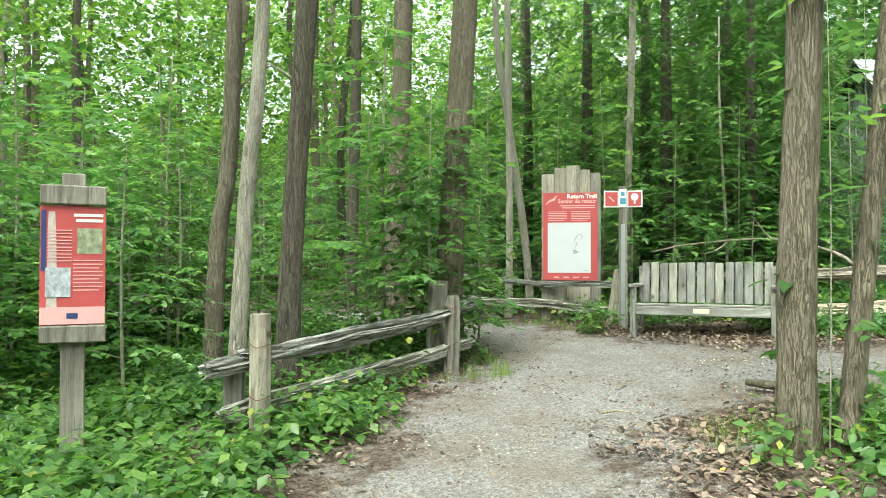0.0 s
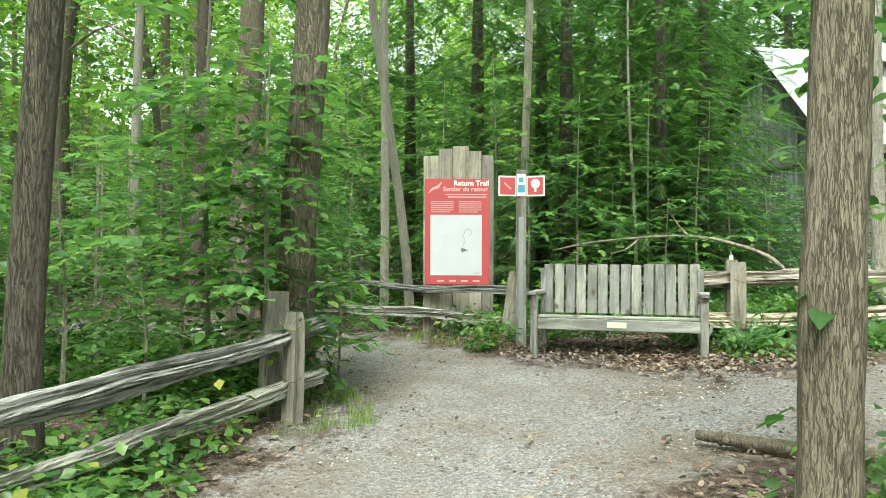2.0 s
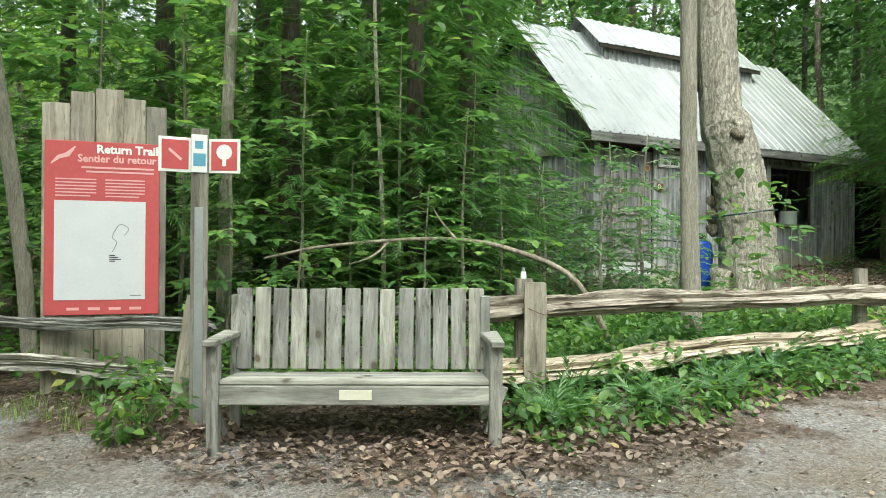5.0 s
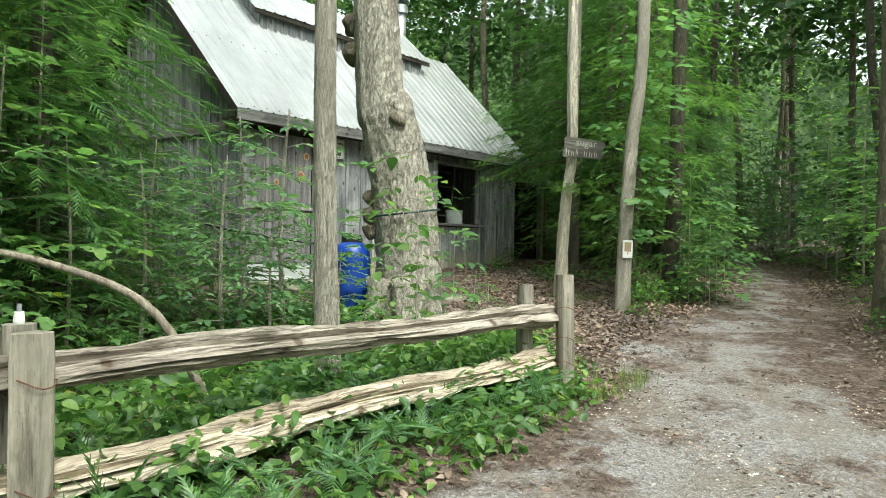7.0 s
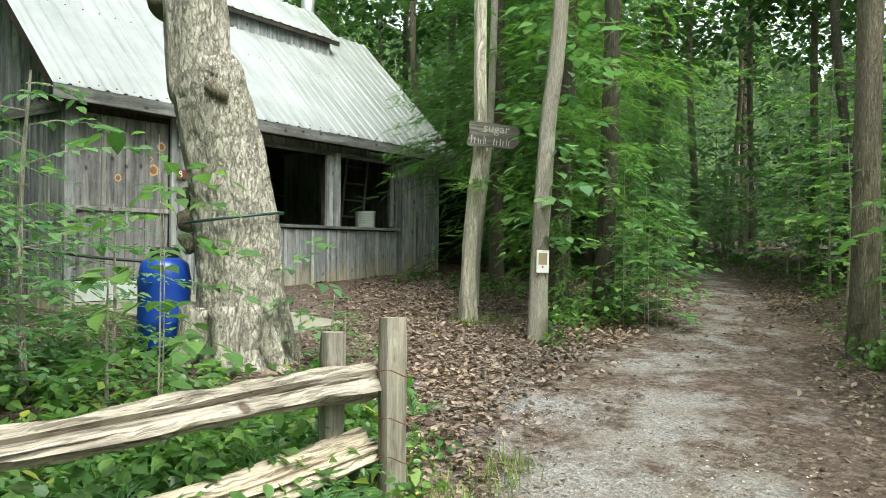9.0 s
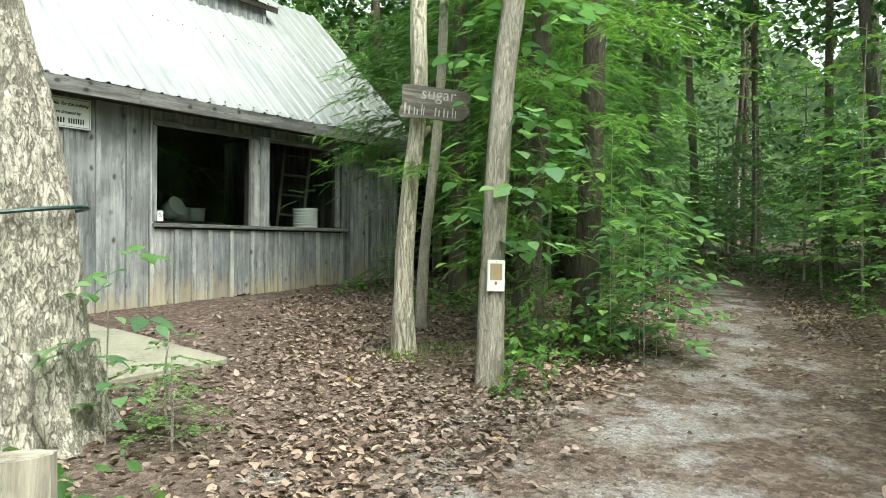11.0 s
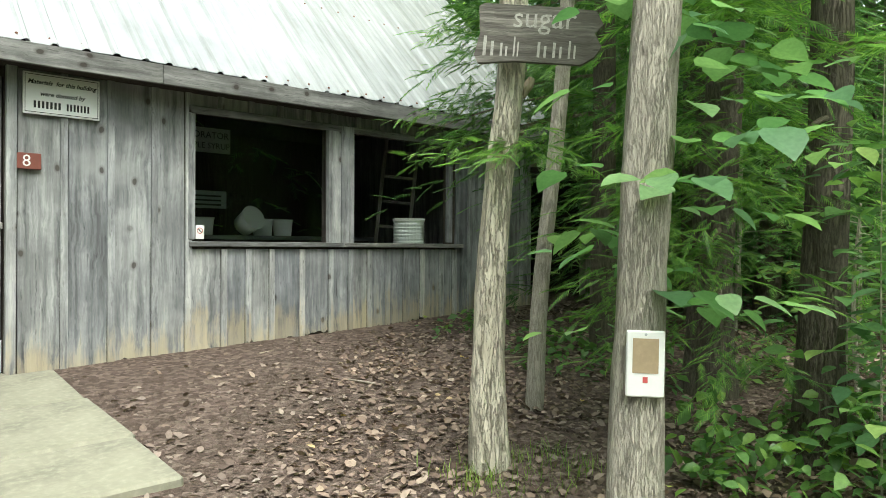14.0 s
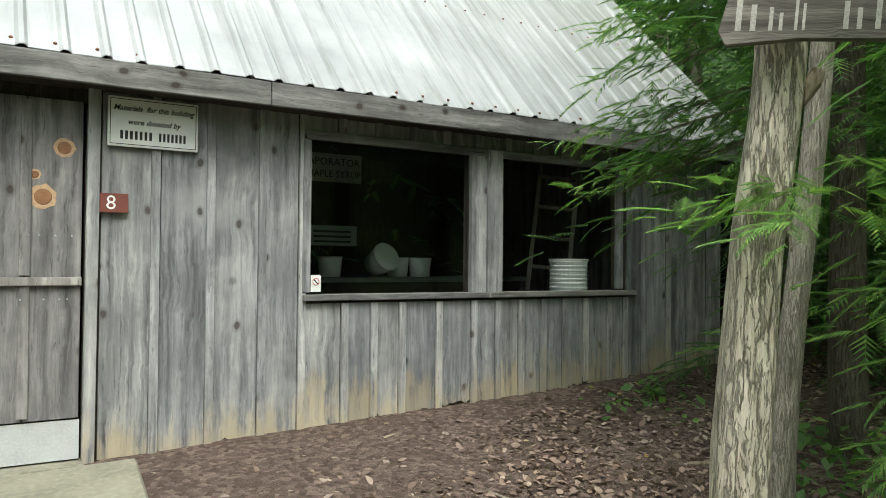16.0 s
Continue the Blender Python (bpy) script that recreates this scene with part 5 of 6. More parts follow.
tree("young_tree", 1.22, 11.6, (0.065, 0.055, 0.05, 0.03), [(0, 0, -0.1), (0.02, 0, 1.2), (0.0, 0.05, 4.2), (-0.1, 0.2, 9)], BARK_SMOOTH, "thin grey trunk behind the trail map", sides=12)
tree("young_tree", 3.3, 12.23, (0.07, 0.06, 0.055, 0.035), [(-0.05, 0, -0.1), (-0.03, 0, 1.8), (0.06, 0.0, 5), (0.2, 0.2, 11)], BARK_SMOOTH, "slim pale trunk in front of the cedars", sides=12)
tree("sapling", 4.55, 11.3, (0.028, 0.022, 0.012), [(0, 0, -0.1), (0.02, 0.1, 1.2), (-0.03, 0.2, 3.0), (0.0, 0.3, 4.6)], BARK_SMOOTH, "thin bare sapling stem behind the bench", sides=8, crown=spray_mesh("crown", rng, crown_centres(0.9, 2.1, 4.4, 16), 0.32, 9, 0.13, LEAF_FRESH, LEAF6))
tree("young_tree", 6.70, 9.55, (0.105, 0.075, 0.072, 0.065, 0.04), [(0.03, -0.02, -0.1), (-0.02, -0.02, 1.2), (-0.03, 0.0, 2.8), (0.02, 0.05, 6), (0.1, 0.2, 11)], BARK_SMOOTH, "slim smooth grey trunk behind the rail fence", sides=18, n=36)


def big_tree():
    x, y = 9.52, 11.27
    t = thing("old_maple", pose(x, y, ground_z(x, y)), "massive old maple with pale cracked bark and burls", "tree")
    pts = lerp_points([(0.05, -0.05, -0.15), (0.04, -0.04, 0.25), (0.02, -0.02, 0.95), (-0.06, 0.04, 1.65), (-0.17, 0.13, 2.3), (-0.26, 0.19, 2.9), (-0.5, 0.4, 9)], 170)
    rad = [float(np.interp(i / 169, (0, 0.055, 0.12, 0.25, 0.45, 0.7, 1.0), (0.60, 0.47, 0.385, 0.35, 0.325, 0.29, 0.2))) for i in range(170)]
    part("trunk", tube(pts, rad, 90, 0.06, 2.2, 0.08, plates=0.05), BARK_PALE, t, smooth=True)
    for i, (bx, by, bz, r) in enumerate(((-0.21, 0.27, 1.20, 0.11), (-0.20, 0.28, 1.02, 0.10), (-0.24, 0.28, 1.38, 0.08), (-0.22, 0.25, 1.85, 0.08), (-0.33, -0.13, 2.20, 0.06), (-0.28, -0.17, 2.16, 0.05), (-0.37, 0.40, 2.95, 0.14), (-0.38, 0.42, 3.25, 0.12))):
        b = bmesh.new()
        bmesh.ops.create_icosphere(b, subdivisions=3, radius=r)
        for v in b.verts:
            v.co *= 1 + 0.35 * noise.noise(v.co * 14 + Vector((i * 3.1, 0, 0)))
        part("burl", moved(b, Matrix.Translation((bx, by, bz))), BARK, t, "knobbly brown burl", smooth=True)
    root = []
    for k in range(7):
        a = k * 0.9 + 0.3
        root.append(tube(lerp_points([(0.30 * math.cos(a), 0.30 * math.sin(a), 0.5), (0.42 * math.cos(a), 0.42 * math.sin(a), 0.15), (0.62 * math.cos(a), 0.62 * math.sin(a), -0.08)], 8), np.linspace(0.15, 0.04, 8).tolist(), 10, 0.2, k))
    for rt in root:
        part("root", rt, BARK_PALE, t, smooth=True)
    c = new("crown", TALL)
    c.parent = t
    strap = [(0.0 + 0.385 * math.cos(i * math.pi / 16), 0.0 + 0.385 * math.sin(i * math.pi / 16), 1.22 + 0.05 * math.sin(i * math.pi / 16 + 2.2)) for i in range(33)]
    part("strap", tube(strap, [0.011] * 33, 7), GREENHOSE, t, "dark green tubing tied round the trunk")


big_tree()


def dead_tree():
    x, y = 12.58, 10.93
    t = thing("dead_tree", pose(x, y, ground_z(x, y)), "bark-stripped dead trunk with a wooden sign", "dead tree")
    pts = [(0.03, 0.06, -0.1), (-0.02, 0.04, 0.6), (0.0, 0.0, 1.4), (0.04, -0.06, 2.1), (0.08, -0.02, 3.2), (0.3, 0.1, 5.5), (0.4, 0.1, 7)]
    part("trunk", trunk_mesh(pts, (0.125, 0.085, 0.074, 0.072, 0.072, 0.065, 0.05), 30, 0.09, 5.1, 0.26, 80), BARK_DEAD, t, smooth=True)
    bark = trunk_mesh([(0.05, 0.09, 0.25), (0.01, 0.06, 0.8), (0.03, 0.03, 1.4)], (0.07, 0.068, 0.055), 20, 0.25, 8.1, 0.4, 24)
    part("bark_remnant", bark, BARK, t, "loose strip of bark", smooth=True)
    part("stub", tube([(0.07, -0.08, 1.87), (0.10, -0.11, 1.92), (0.11, -0.12, 1.95)], [0.032, 0.026, 0.018], 8, 0.2, 3), DEADWOOD, t)


dead_tree()


def sugar_sign():
    s = thing("carved_sign", pose(12.56, 10.66, 3.09, 0, 5, -54), "dark weathered plank sign with carved pale lettering", "sign")
    b = bmesh.new()
    top = [(-0.285, 0.125), (-0.26, 0.14), (0.1, 0.13), (0.25, 0.12), (0.285, 0.06)]
    bot = [(0.25, 0.02), (0.285, -0.04), (0.255, -0.09), (0.20, -0.125), (-0.1, -0.12), (-0.27, -0.135), (-0.29, -0.10), (-0.27, 0.0)]
    outline = top + bot
    r0 = [b.verts.new((px, -0.016, pz)) for px, pz in outline]
    r1 = [b.verts.new((px, 0.016, pz)) for px, pz in outline]
    b.faces.new(r0)
    b.faces.new(r1[::-1])
    for i in range(len(outline)):
        j = (i + 1) % len(outline)
        b.faces.new((r0[i], r1[i], r1[j], r0[j]))
    bmesh.ops.recalc_face_normals(b, faces=b.faces[:])
    board = part("board", b, wood("dark_sign_plank", (0.06, 0.055, 0.05), (0.15, 0.14, 0.125), (0.36, 0.34, 0.31), 0, 16, 0.8), s)
    pale = plain("worn_pale_letters", (0.40, 0.385, 0.35), 0.8, 0, 0.4, 20)
    words("sugar", 0.135, Matrix.Translation((0.02, -0.0165, 0.075)) @ FACE, pale, board)
    for i, (x0, w, h) in enumerate(((-0.25, 0.06, 0.09), (-0.17, 0.04, 0.06), (-0.11, 0.03, 0.09), (0.0, 0.05, 0.07), (0.07, 0.05, 0.07), (0.14, 0.04, 0.08))):
        part("worn_letter", box(x0, -0.0175, -0.10, x0 + w * 0.24, -0.0165, -0.10 + h, 0), pale, board)
        part("worn_letter", box(x0 + w * 0.6, -0.0175, -0.10, x0 + w * 0.82, -0.0165, -0.10 + h * 0.75, 0), pale, board)


sugar_sign()

tree("ironwood_tree", 12.17, 9.88, (0.11, 0.084, 0.08, 0.075, 0.05), [(-0.03, 0.0, -0.1), (-0.01, -0.01, 0.9), (0.02, -0.06, 2.1), (0.12, -0.15, 4.0), (0.5, 0.2, 10)], BARK_SMOOTH, "finely ridged grey trunk carrying a small white card", sides=28, ridge=0.18, n=50, crown=bough_mesh("crown", [row for i in range(42) for row in bough_rows(rng, (0.02 + 0.006 * i, -0.005 * i, 0.9 + 0.072 * i), (-2.3 + (i * 2.4) % 4.2) if i % 4 else 2.2, 0.52 if i % 4 else 0.34, 0.1, 0.12, 0.135, 0.75, i % 2)], ROUND, LEAF_BLUE))
card = thing("trail_card", pose(12.09, 9.80, 1.74, 0, 1, -52), "small white card holder with a faded brown notice", "notice")
part("backing", box(-0.062, -0.006, -0.11, 0.062, 0.02, 0.11, 0.004), WHITE, card)
part("notice", box(-0.042, -0.008, -0.03, 0.042, -0.0062, 0.085, 0), BROWNTAG, card)
part("red_mark", box(-0.008, -0.008, -0.062, 0.008, -0.0062, -0.042, 0), RED, card)
part("screw", moved(lathe([(0.005, 0), (0.003, 0.003)], 8), Matrix.Translation((0, -0.006, 0.098)) @ FACE), GALV, card)

tree("cedar_tree", 13.95, 9.95, (0.16, 0.11, 0.10, 0.09, 0.05), [(-0.02, 0, -0.1), (0.0, 0, 0.6), (0.02, -0.04, 2.0), (0.03, -0.06, 5), (0, 0, 11)], BARK_DARK, "rough brown cedar trunk beside the trail", "cedar tree", sides=20, ridge=0.2, n=36, crown=frond_crown(44, 1.3, 2.6, 7.5))
tree("cedar_tree", 14.75, 10.95, (0.22, 0.14, 0.12, 0.09, 0.05), [(0, 0, -0.1), (0, 0, 0.8), (0, -0.1, 2.5), (0.1, -0.1, 5), (0, 0, 11)], BARK_DARK, "flared brown cedar trunk behind the signs", "cedar tree", sides=20, ridge=0.25, n=36, crown=frond_crown(96, 1.3, 1.15, 7.5))
tree("young_tree", 13.65, 11.55, (0.065, 0.05, 0.045, 0.03), [(-0.06, 0, -0.1), (0, 0, 0.8), (0.12, -0.1, 2.5), (0.2, -0.1, 5), (0.3, 0, 9)], BARK_SMOOTH, "thin grey trunk behind the carved sign", sides=12)
tree("maple_tree", 13.4, 7.15, (0.16, 0.115, 0.11, 0.10, 0.07), [(0, 0, -0.1), (-0.05, 0, 0.8), (0.05, 0, 2.5), (0.05, 0, 6), (0, 0, 13)], BARK, "grey maple trunk on the far side of the trail", crown=YOUNG, sides=20, ridge=0.15, n=36)

# fallen branch behind the bench, and old logs by the maple
br = thing("fallen_branch", pose(0, 0, 0), "bare arched dead branch resting in the bushes", "branch")
part("stem", tube(lerp_points([(3.3, 11.0, 1.52), (3.83, 10.87, 1.63), (4.74, 10.52, 1.70), (5.25, 10.15, 1.60), (5.63, 9.75, 1.32), (5.95, 9.55, 0.55)], 30), np.linspace(0.010, 0.03, 30).tolist(), 8, 0.1, 4), DEADWOOD, br, smooth=True)
part("twig", tube(lerp_points([(4.85, 10.46, 1.69), (4.74, 10.5, 1.82), (4.62, 10.5, 1.98)], 8), np.linspace(0.016, 0.006, 8).tolist(), 6), DEADWOOD, br)
part("twig", tube(lerp_points([(4.3, 10.7, 1.66), (4.1, 10.6, 1.54), (3.9, 10.6, 1.48)], 8), np.linspace(0.012, 0.005, 8).tolist(), 6), DEADWOOD, br)
lg = thing("fallen_log", pose(0, 0, 0), "weathered fallen branch lying beside the maple", "log")
part("log", tube(lerp_points([(2.60, 6.12, 0.36), (2.95, 5.75, 0.35), (3.45, 5.15, 0.34), (4.2, 4.3, 0.33)], 20), np.linspace(0.028, 0.08, 20).tolist(), 12, 0.2, 9, 0.2), BARK, lg, smooth=True)
part("log_limb", tube(lerp_points([(3.3, 5.3, 0.40), (3.2, 4.7, 0.55), (3.0, 4.2, 0.30)], 12), np.linspace(0.06, 0.10, 12).tolist(), 10, 0.2, 3, 0.2), BARK_DARK, lg, smooth=True)


# ---- woods: copies of a few trees ----
def clear_of_place(x, y, margin):
    if trail_gap(x, y) < margin:
        return False
    if WX0 - 1.0 < x < 19.5 and 13.0 < y < WY1 + 1.0:
        return False
    if 8.0 < x < 15.5 and 8.5 < y < 14.5:
        return False
    if -3.6 < x < 6.5 and -3 < y < 10.0:
        return False
    if 3.5 < x < 9.5 and 5 < y < 11.5:
        return False
    # an open line of sight to the shack's gable
    if 5.5 < x < 9.9 and 9 < y < 15.2:
        return False
    return True


def proto_tree(bark, crown, r, h, label, seed):
    t = thing("forest_tree", pose(0, 0, -200), label, "tree", "forest trees")
    rs = random.Random(seed)
    pts = [(0, 0, -0.3)] + [(rs.uniform(-0.15, 0.15) * i, rs.uniform(-0.15, 0.15) * i, h * i / 4) for i in range(1, 5)]
    part("trunk", join(trunk_mesh(pts, (r * 1.3, r, r * 0.9, r * 0.7, r * 0.35), 9, 0.06, seed, 0.1, 14), *limbs(h, 1.6, 5, seed, 0.3)), bark, t, smooth=True)
    c = new("crown", crown)
    c.parent = t
    return t


def proto_cedar(seed, n=2000, h=8.5, r=1.9, low=0.5):
    t = thing("cedar_tree", pose(0, 0, -200), "dense dark green cedar with drooping fronds", "cedar tree", "cedars")
    rows = []
    nb = n // 14
    for i in range(nb):
        k = (i + rng.uniform(0, 0.9)) / nb
        z = low + (h - low) * k
        ln = r * (1.08 - k) ** 0.75 * rng.uniform(0.7, 1.15)
        rows += bough_rows(rng, (0, 0, z), i * 2.4 + rng.normal(0, 0.4), ln, rng.uniform(0.0, 0.3), rng.uniform(0.35, 0.6), 0.30, 0.42, 2 if k < 0.75 else 1)
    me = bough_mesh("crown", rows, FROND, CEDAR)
    part("trunk", trunk_mesh([(0, 0, -0.3), (0.05, 0, h * 0.4), (0, 0, h)], (0.14, 0.10, 0.02), 8, 0.05, seed, 0.1, 10), BARK_DARK, t, smooth=True)
    c = new("crown", me)
    c.parent = t
    return t


def proto_sapling(seed, h, r, n, material, size=0.125, shape=LOBED):
    t = thing("sapling", pose(0, 0, -200), "leafy maple sapling in layered sprays", "sapling", "understorey saplings")
    rows, twigs = [], [trunk_mesh([(0, 0, -0.2), (0.05, 0.03, h * 0.5), (0, 0, h)], (0.025, 0.018, 0.006), 6, 0, seed, 0, 8)]
    for i in range(n):
        k = (i + rng.uniform(0, 0.8)) / n
        z, yaw = h * (0.16 + 0.84 * k), i * 2.4 + rng.normal(0, 0.3)
        ln = r * (1.05 - 0.7 * k ** 2) * rng.uniform(0.65, 1.1)
        spec = ((0.04 * math.sin(k * 3), 0.02, z), yaw, ln, rng.uniform(0.15, 0.5), rng.uniform(0.25, 0.5))
        rows += bough_rows(rng, *spec, size)
        twigs.append(bough_twig(*spec))
    part("stem", twigs[0], BARK_SMOOTH, t)
    tagged(part("twig", join(*twigs[1:]), BARK_SMOOTH, t), kind="stuff")
    c = new("crown", bough_mesh("crown", rows, shape, material))
    c.parent = t
    return t


protos = [proto_tree(BARK, TALL, 0.12, 15, "tall grey-brown forest tree with thin crown", 1), proto_tree(BARK_DARK, TALL2, 0.10, 16, "slim dark forest tree with thin crown", 2), proto_tree(BARK_SMOOTH, TALL2, 0.08, 15, "slim grey forest tree with thin crown", 3)]
cedars = [proto_cedar(11), proto_cedar(12, 1300, 6.5, 1.5, 0.3), proto_cedar(13, 1500, 8.5, 1.6, 2.1)]
saps = [proto_sapling(21, 2.6, 1.0, 16, LEAF_SAP, 0.13), proto_sapling(22, 3.8, 1.25, 22, LEAF_SAP, 0.14), proto_sapling(23, 1.5, 0.75, 13, LEAF_FRESH, 0.10, OVATE), proto_sapling(24, 1.9, 0.85, 19, LEAF_BLUE, 0.085, LEAF6), proto_sapling(25, 3.2, 1.15, 22, LEAF_SAP, 0.12, LEAF6)]
rnd = random.Random(5)


def put(proto, x, y, s=1.0, sink=0.0):
    return copy_thing(proto, Matrix.Translation((x, y, ground_z(x, y) - sink)) @ Matrix.Rotation(rnd.uniform(0, 6.28), 4, "Z") @ Matrix.Scale(s, 4))


# forest all round; denser where the trail looks
taken = []
count = 0
while count < 135:
    a = rnd.uniform(0, 6.283)
    d = 11 + 40 * rnd.random() ** 1.1
    x, y = 5 + d * math.cos(a), 9 + d * math.sin(a)
    if not (clear_of_place(x, y, 1.2) and all((x - u) ** 2 + (y - v) ** 2 > 1.6 for u, v in taken)):
        continue
    if y < 3 and rnd.random() < 0.6:
        continue
    if (1.5 < x < 10 and 9 < y < 25) or (9 < x < 17.5 and 1 < y < 8.5) or (x > 15 and 6 < y < 22 and rnd.random() < 0.5):
        continue
    taken.append((x, y))
    put(rnd.choice(protos), x, y, rnd.uniform(0.8, 1.25))
    count += 1

# cedars behind the bench and round the shack, and along the far trail
for x, y, s, k in ((4.1, 12.9, 1.0, 0), (5.3, 12.2, 0.95, 0), (6.4, 13.0, 0.9, 0), (3.0, 13.9, 1.05, 0), (5.9, 14.6, 1.1, 0), (7.3, 14.4, 0.85, 0), (4.6, 15.6, 1.1, 0), (7.9, 16.8, 1.0, 0), (6.3, 17.5, 1.1, 0), (2.0, 15.2, 0.9, 0),
                   (15.4, 12.3, 0.9, 2), (16.4, 11.9, 0.9, 2), (17.6, 12.7, 1.0, 0), (19.6, 13.6, 1.1, 0), (20.5, 15.2, 1.1, 0), (18.6, 11.9, 0.9, 0), (20.8, 12.9, 1.0, 0), (22.5, 14.4, 1.1, 0), (23.4, 12.8, 1.0, 0), (24.5, 16, 1.1, 0), (21.8, 17.5, 1.2, 0), (19.5, 20.5, 1.3, 0), (16.5, 20.8, 1.3, 0), (13.5, 21.2, 1.3, 0), (10.5, 21.5, 1.3, 0)):
    put(cedars[k], x, y, s)

# understorey saplings
count = 0
while count < 200:
    a = rnd.uniform(-0.35, 2.6)
    d = 6 + 24 * rnd.random() ** 0.9
    x, y = 4 + d * math.cos(a), 6 + d * math.sin(a)
    if not clear_of_place(x, y, 0.9):
        continue
    put(rnd.choice(saps[:2] if rnd.random() < 0.75 else saps[2:]), x, y, rnd.uniform(0.75, 1.25))
    count += 1
count = 0
while count < 34:
    x, y = rnd.uniform(-11, 0.5), rnd.uniform(8.5, 18)
    if trail_gap(x, y) < 0.8 or (x > -4.6 and y < 13.5):
        continue
    put(saps[rnd.choice((0, 0, 1, 2))], x, y, rnd.uniform(0.7, 1.2))
    count += 1
count = 0
while count < 46:
    x, y = rnd.uniform(-6.5, 0.3), rnd.uniform(6.2, 13.5)
    if trail_gap(x, y) < 0.75 or (x > -1.9 and y < 7.9) or (-1.2 < x < 0.2 and 8.9 < y < 11):
        continue
    put(saps[rnd.choice((0, 0, 1, 4, 4, 2))], x, y, rnd.uniform(0.6, 1.05))
    count += 1
# chosen bushes near the trail
for k, x, y, s in ((1, -0.02, 7.92, 0.78), (0, 0.2, 8.4, 0.7), (1, -0.1, 8.7, 0.8), (0, 0.55, 8.9, 0.6), (2, -0.9, 7.6, 0.7), (1, -3.2, 9.2, 1.0), (0, -3.4, 7.2, 0.9), (1, -4.6, 8.2, 1.0), (1, -4.2, 11.6, 1.1), (2, -3.7, 6.0, 0.9), (2, -5.0, 6.6, 1.0), (0, 0.9, 12.9, 0.9), (1, 2.2, 12.7, 0.9), (0, 3.2, 11.9, 0.9), (2, 3.6, 10.9, 0.8), (0, 4.3, 11.5, 0.7), (2, 5.2, 11.0, 0.8), (0, 5.9, 11.4, 0.7), (1, 3.9, 11.7, 0.8), (1, 5.0, 11.9, 0.85), (1, 6.1, 12.2, 0.8), (0, 5.4, 11.2, 0.9), (1, 2.9, 12.6, 1.0), (0, 4.7, 10.7, 0.6), (3, 6.6, 11.6, 0.9), (3, 7.3, 12.5, 1.0), (3, 7.9, 13.4, 1.0), (3, 7.9, 12.0, 0.9), (3, 7.4, 10.9, 0.7), (2, 8.2, 10.9, 0.6), (2, 9.9, 10.4, 0.35), (2, 10.1, 10.7, 0.4), (3, 6.5, 13.6, 1.2), (3, 8.0, 14.4, 1.2), (3, 7.5, 11.5, 1.1), (3, 7.9, 11.3, 1.15), (3, 7.7, 12.2, 0.9), (3, 7.0, 11.0, 0.9), (3, 8.6, 11.5, 0.7),
                (2, 14.2, 9.9, 0.5), (2, 15.6, 10.3, 0.9), (2, 17.4, 10.9, 0.9), (2, 13.9, 6.9, 0.6), (2, 14.4, 6.8, 0.8), (2, 15.8, 7.2, 0.9), (0, 17.5, 7.8, 0.9), (1, 19.0, 8.2, 1.0), (0, 20.5, 8.9, 1.0), (1, 22.0, 9.4, 1.0), (2, 2.5, 4.05, 0.28), (2, 2.9, 4.3, 0.4), (2, 2.9, 3.9, 0.5), (2, 3.3, 4.6, 0.45)):
    put(saps[k], x, y, s)

count = 0
while count < 46:
    x, y = rnd.uniform(17.0, 29), rnd.uniform(6.5, 19)
    if trail_gap(x, y) < 0.7 or (x < 19.5 and y > 12.5):
        continue
    put(saps[rnd.choice((0, 1, 3, 3, 4))], x, y, rnd.uniform(0.9, 1.6))
    count += 1

for p in protos + cedars + saps:
    for o in (*p.children_recursive, p):
        bpy.data.objects.remove(o)

# crowns added to shade the eastern trail and close the woods behind the shack
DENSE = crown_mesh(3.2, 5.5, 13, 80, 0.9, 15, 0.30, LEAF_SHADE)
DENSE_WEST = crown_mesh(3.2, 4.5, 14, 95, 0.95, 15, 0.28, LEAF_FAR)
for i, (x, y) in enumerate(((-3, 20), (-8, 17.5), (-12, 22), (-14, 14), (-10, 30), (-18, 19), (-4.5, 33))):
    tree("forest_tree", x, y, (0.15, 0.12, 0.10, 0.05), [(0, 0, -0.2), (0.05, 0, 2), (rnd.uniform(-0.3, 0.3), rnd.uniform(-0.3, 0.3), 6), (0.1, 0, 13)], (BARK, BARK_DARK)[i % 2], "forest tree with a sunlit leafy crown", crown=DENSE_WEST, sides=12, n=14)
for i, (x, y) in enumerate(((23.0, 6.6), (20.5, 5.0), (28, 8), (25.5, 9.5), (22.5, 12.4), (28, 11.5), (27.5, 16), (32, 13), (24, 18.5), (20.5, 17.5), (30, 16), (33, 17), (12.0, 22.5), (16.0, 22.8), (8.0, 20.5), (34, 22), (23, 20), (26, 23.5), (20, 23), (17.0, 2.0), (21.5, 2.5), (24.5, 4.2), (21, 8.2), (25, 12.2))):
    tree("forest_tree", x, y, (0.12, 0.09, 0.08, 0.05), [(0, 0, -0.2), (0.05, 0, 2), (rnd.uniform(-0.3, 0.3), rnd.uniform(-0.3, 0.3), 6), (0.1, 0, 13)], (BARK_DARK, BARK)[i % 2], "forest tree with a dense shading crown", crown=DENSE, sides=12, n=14)

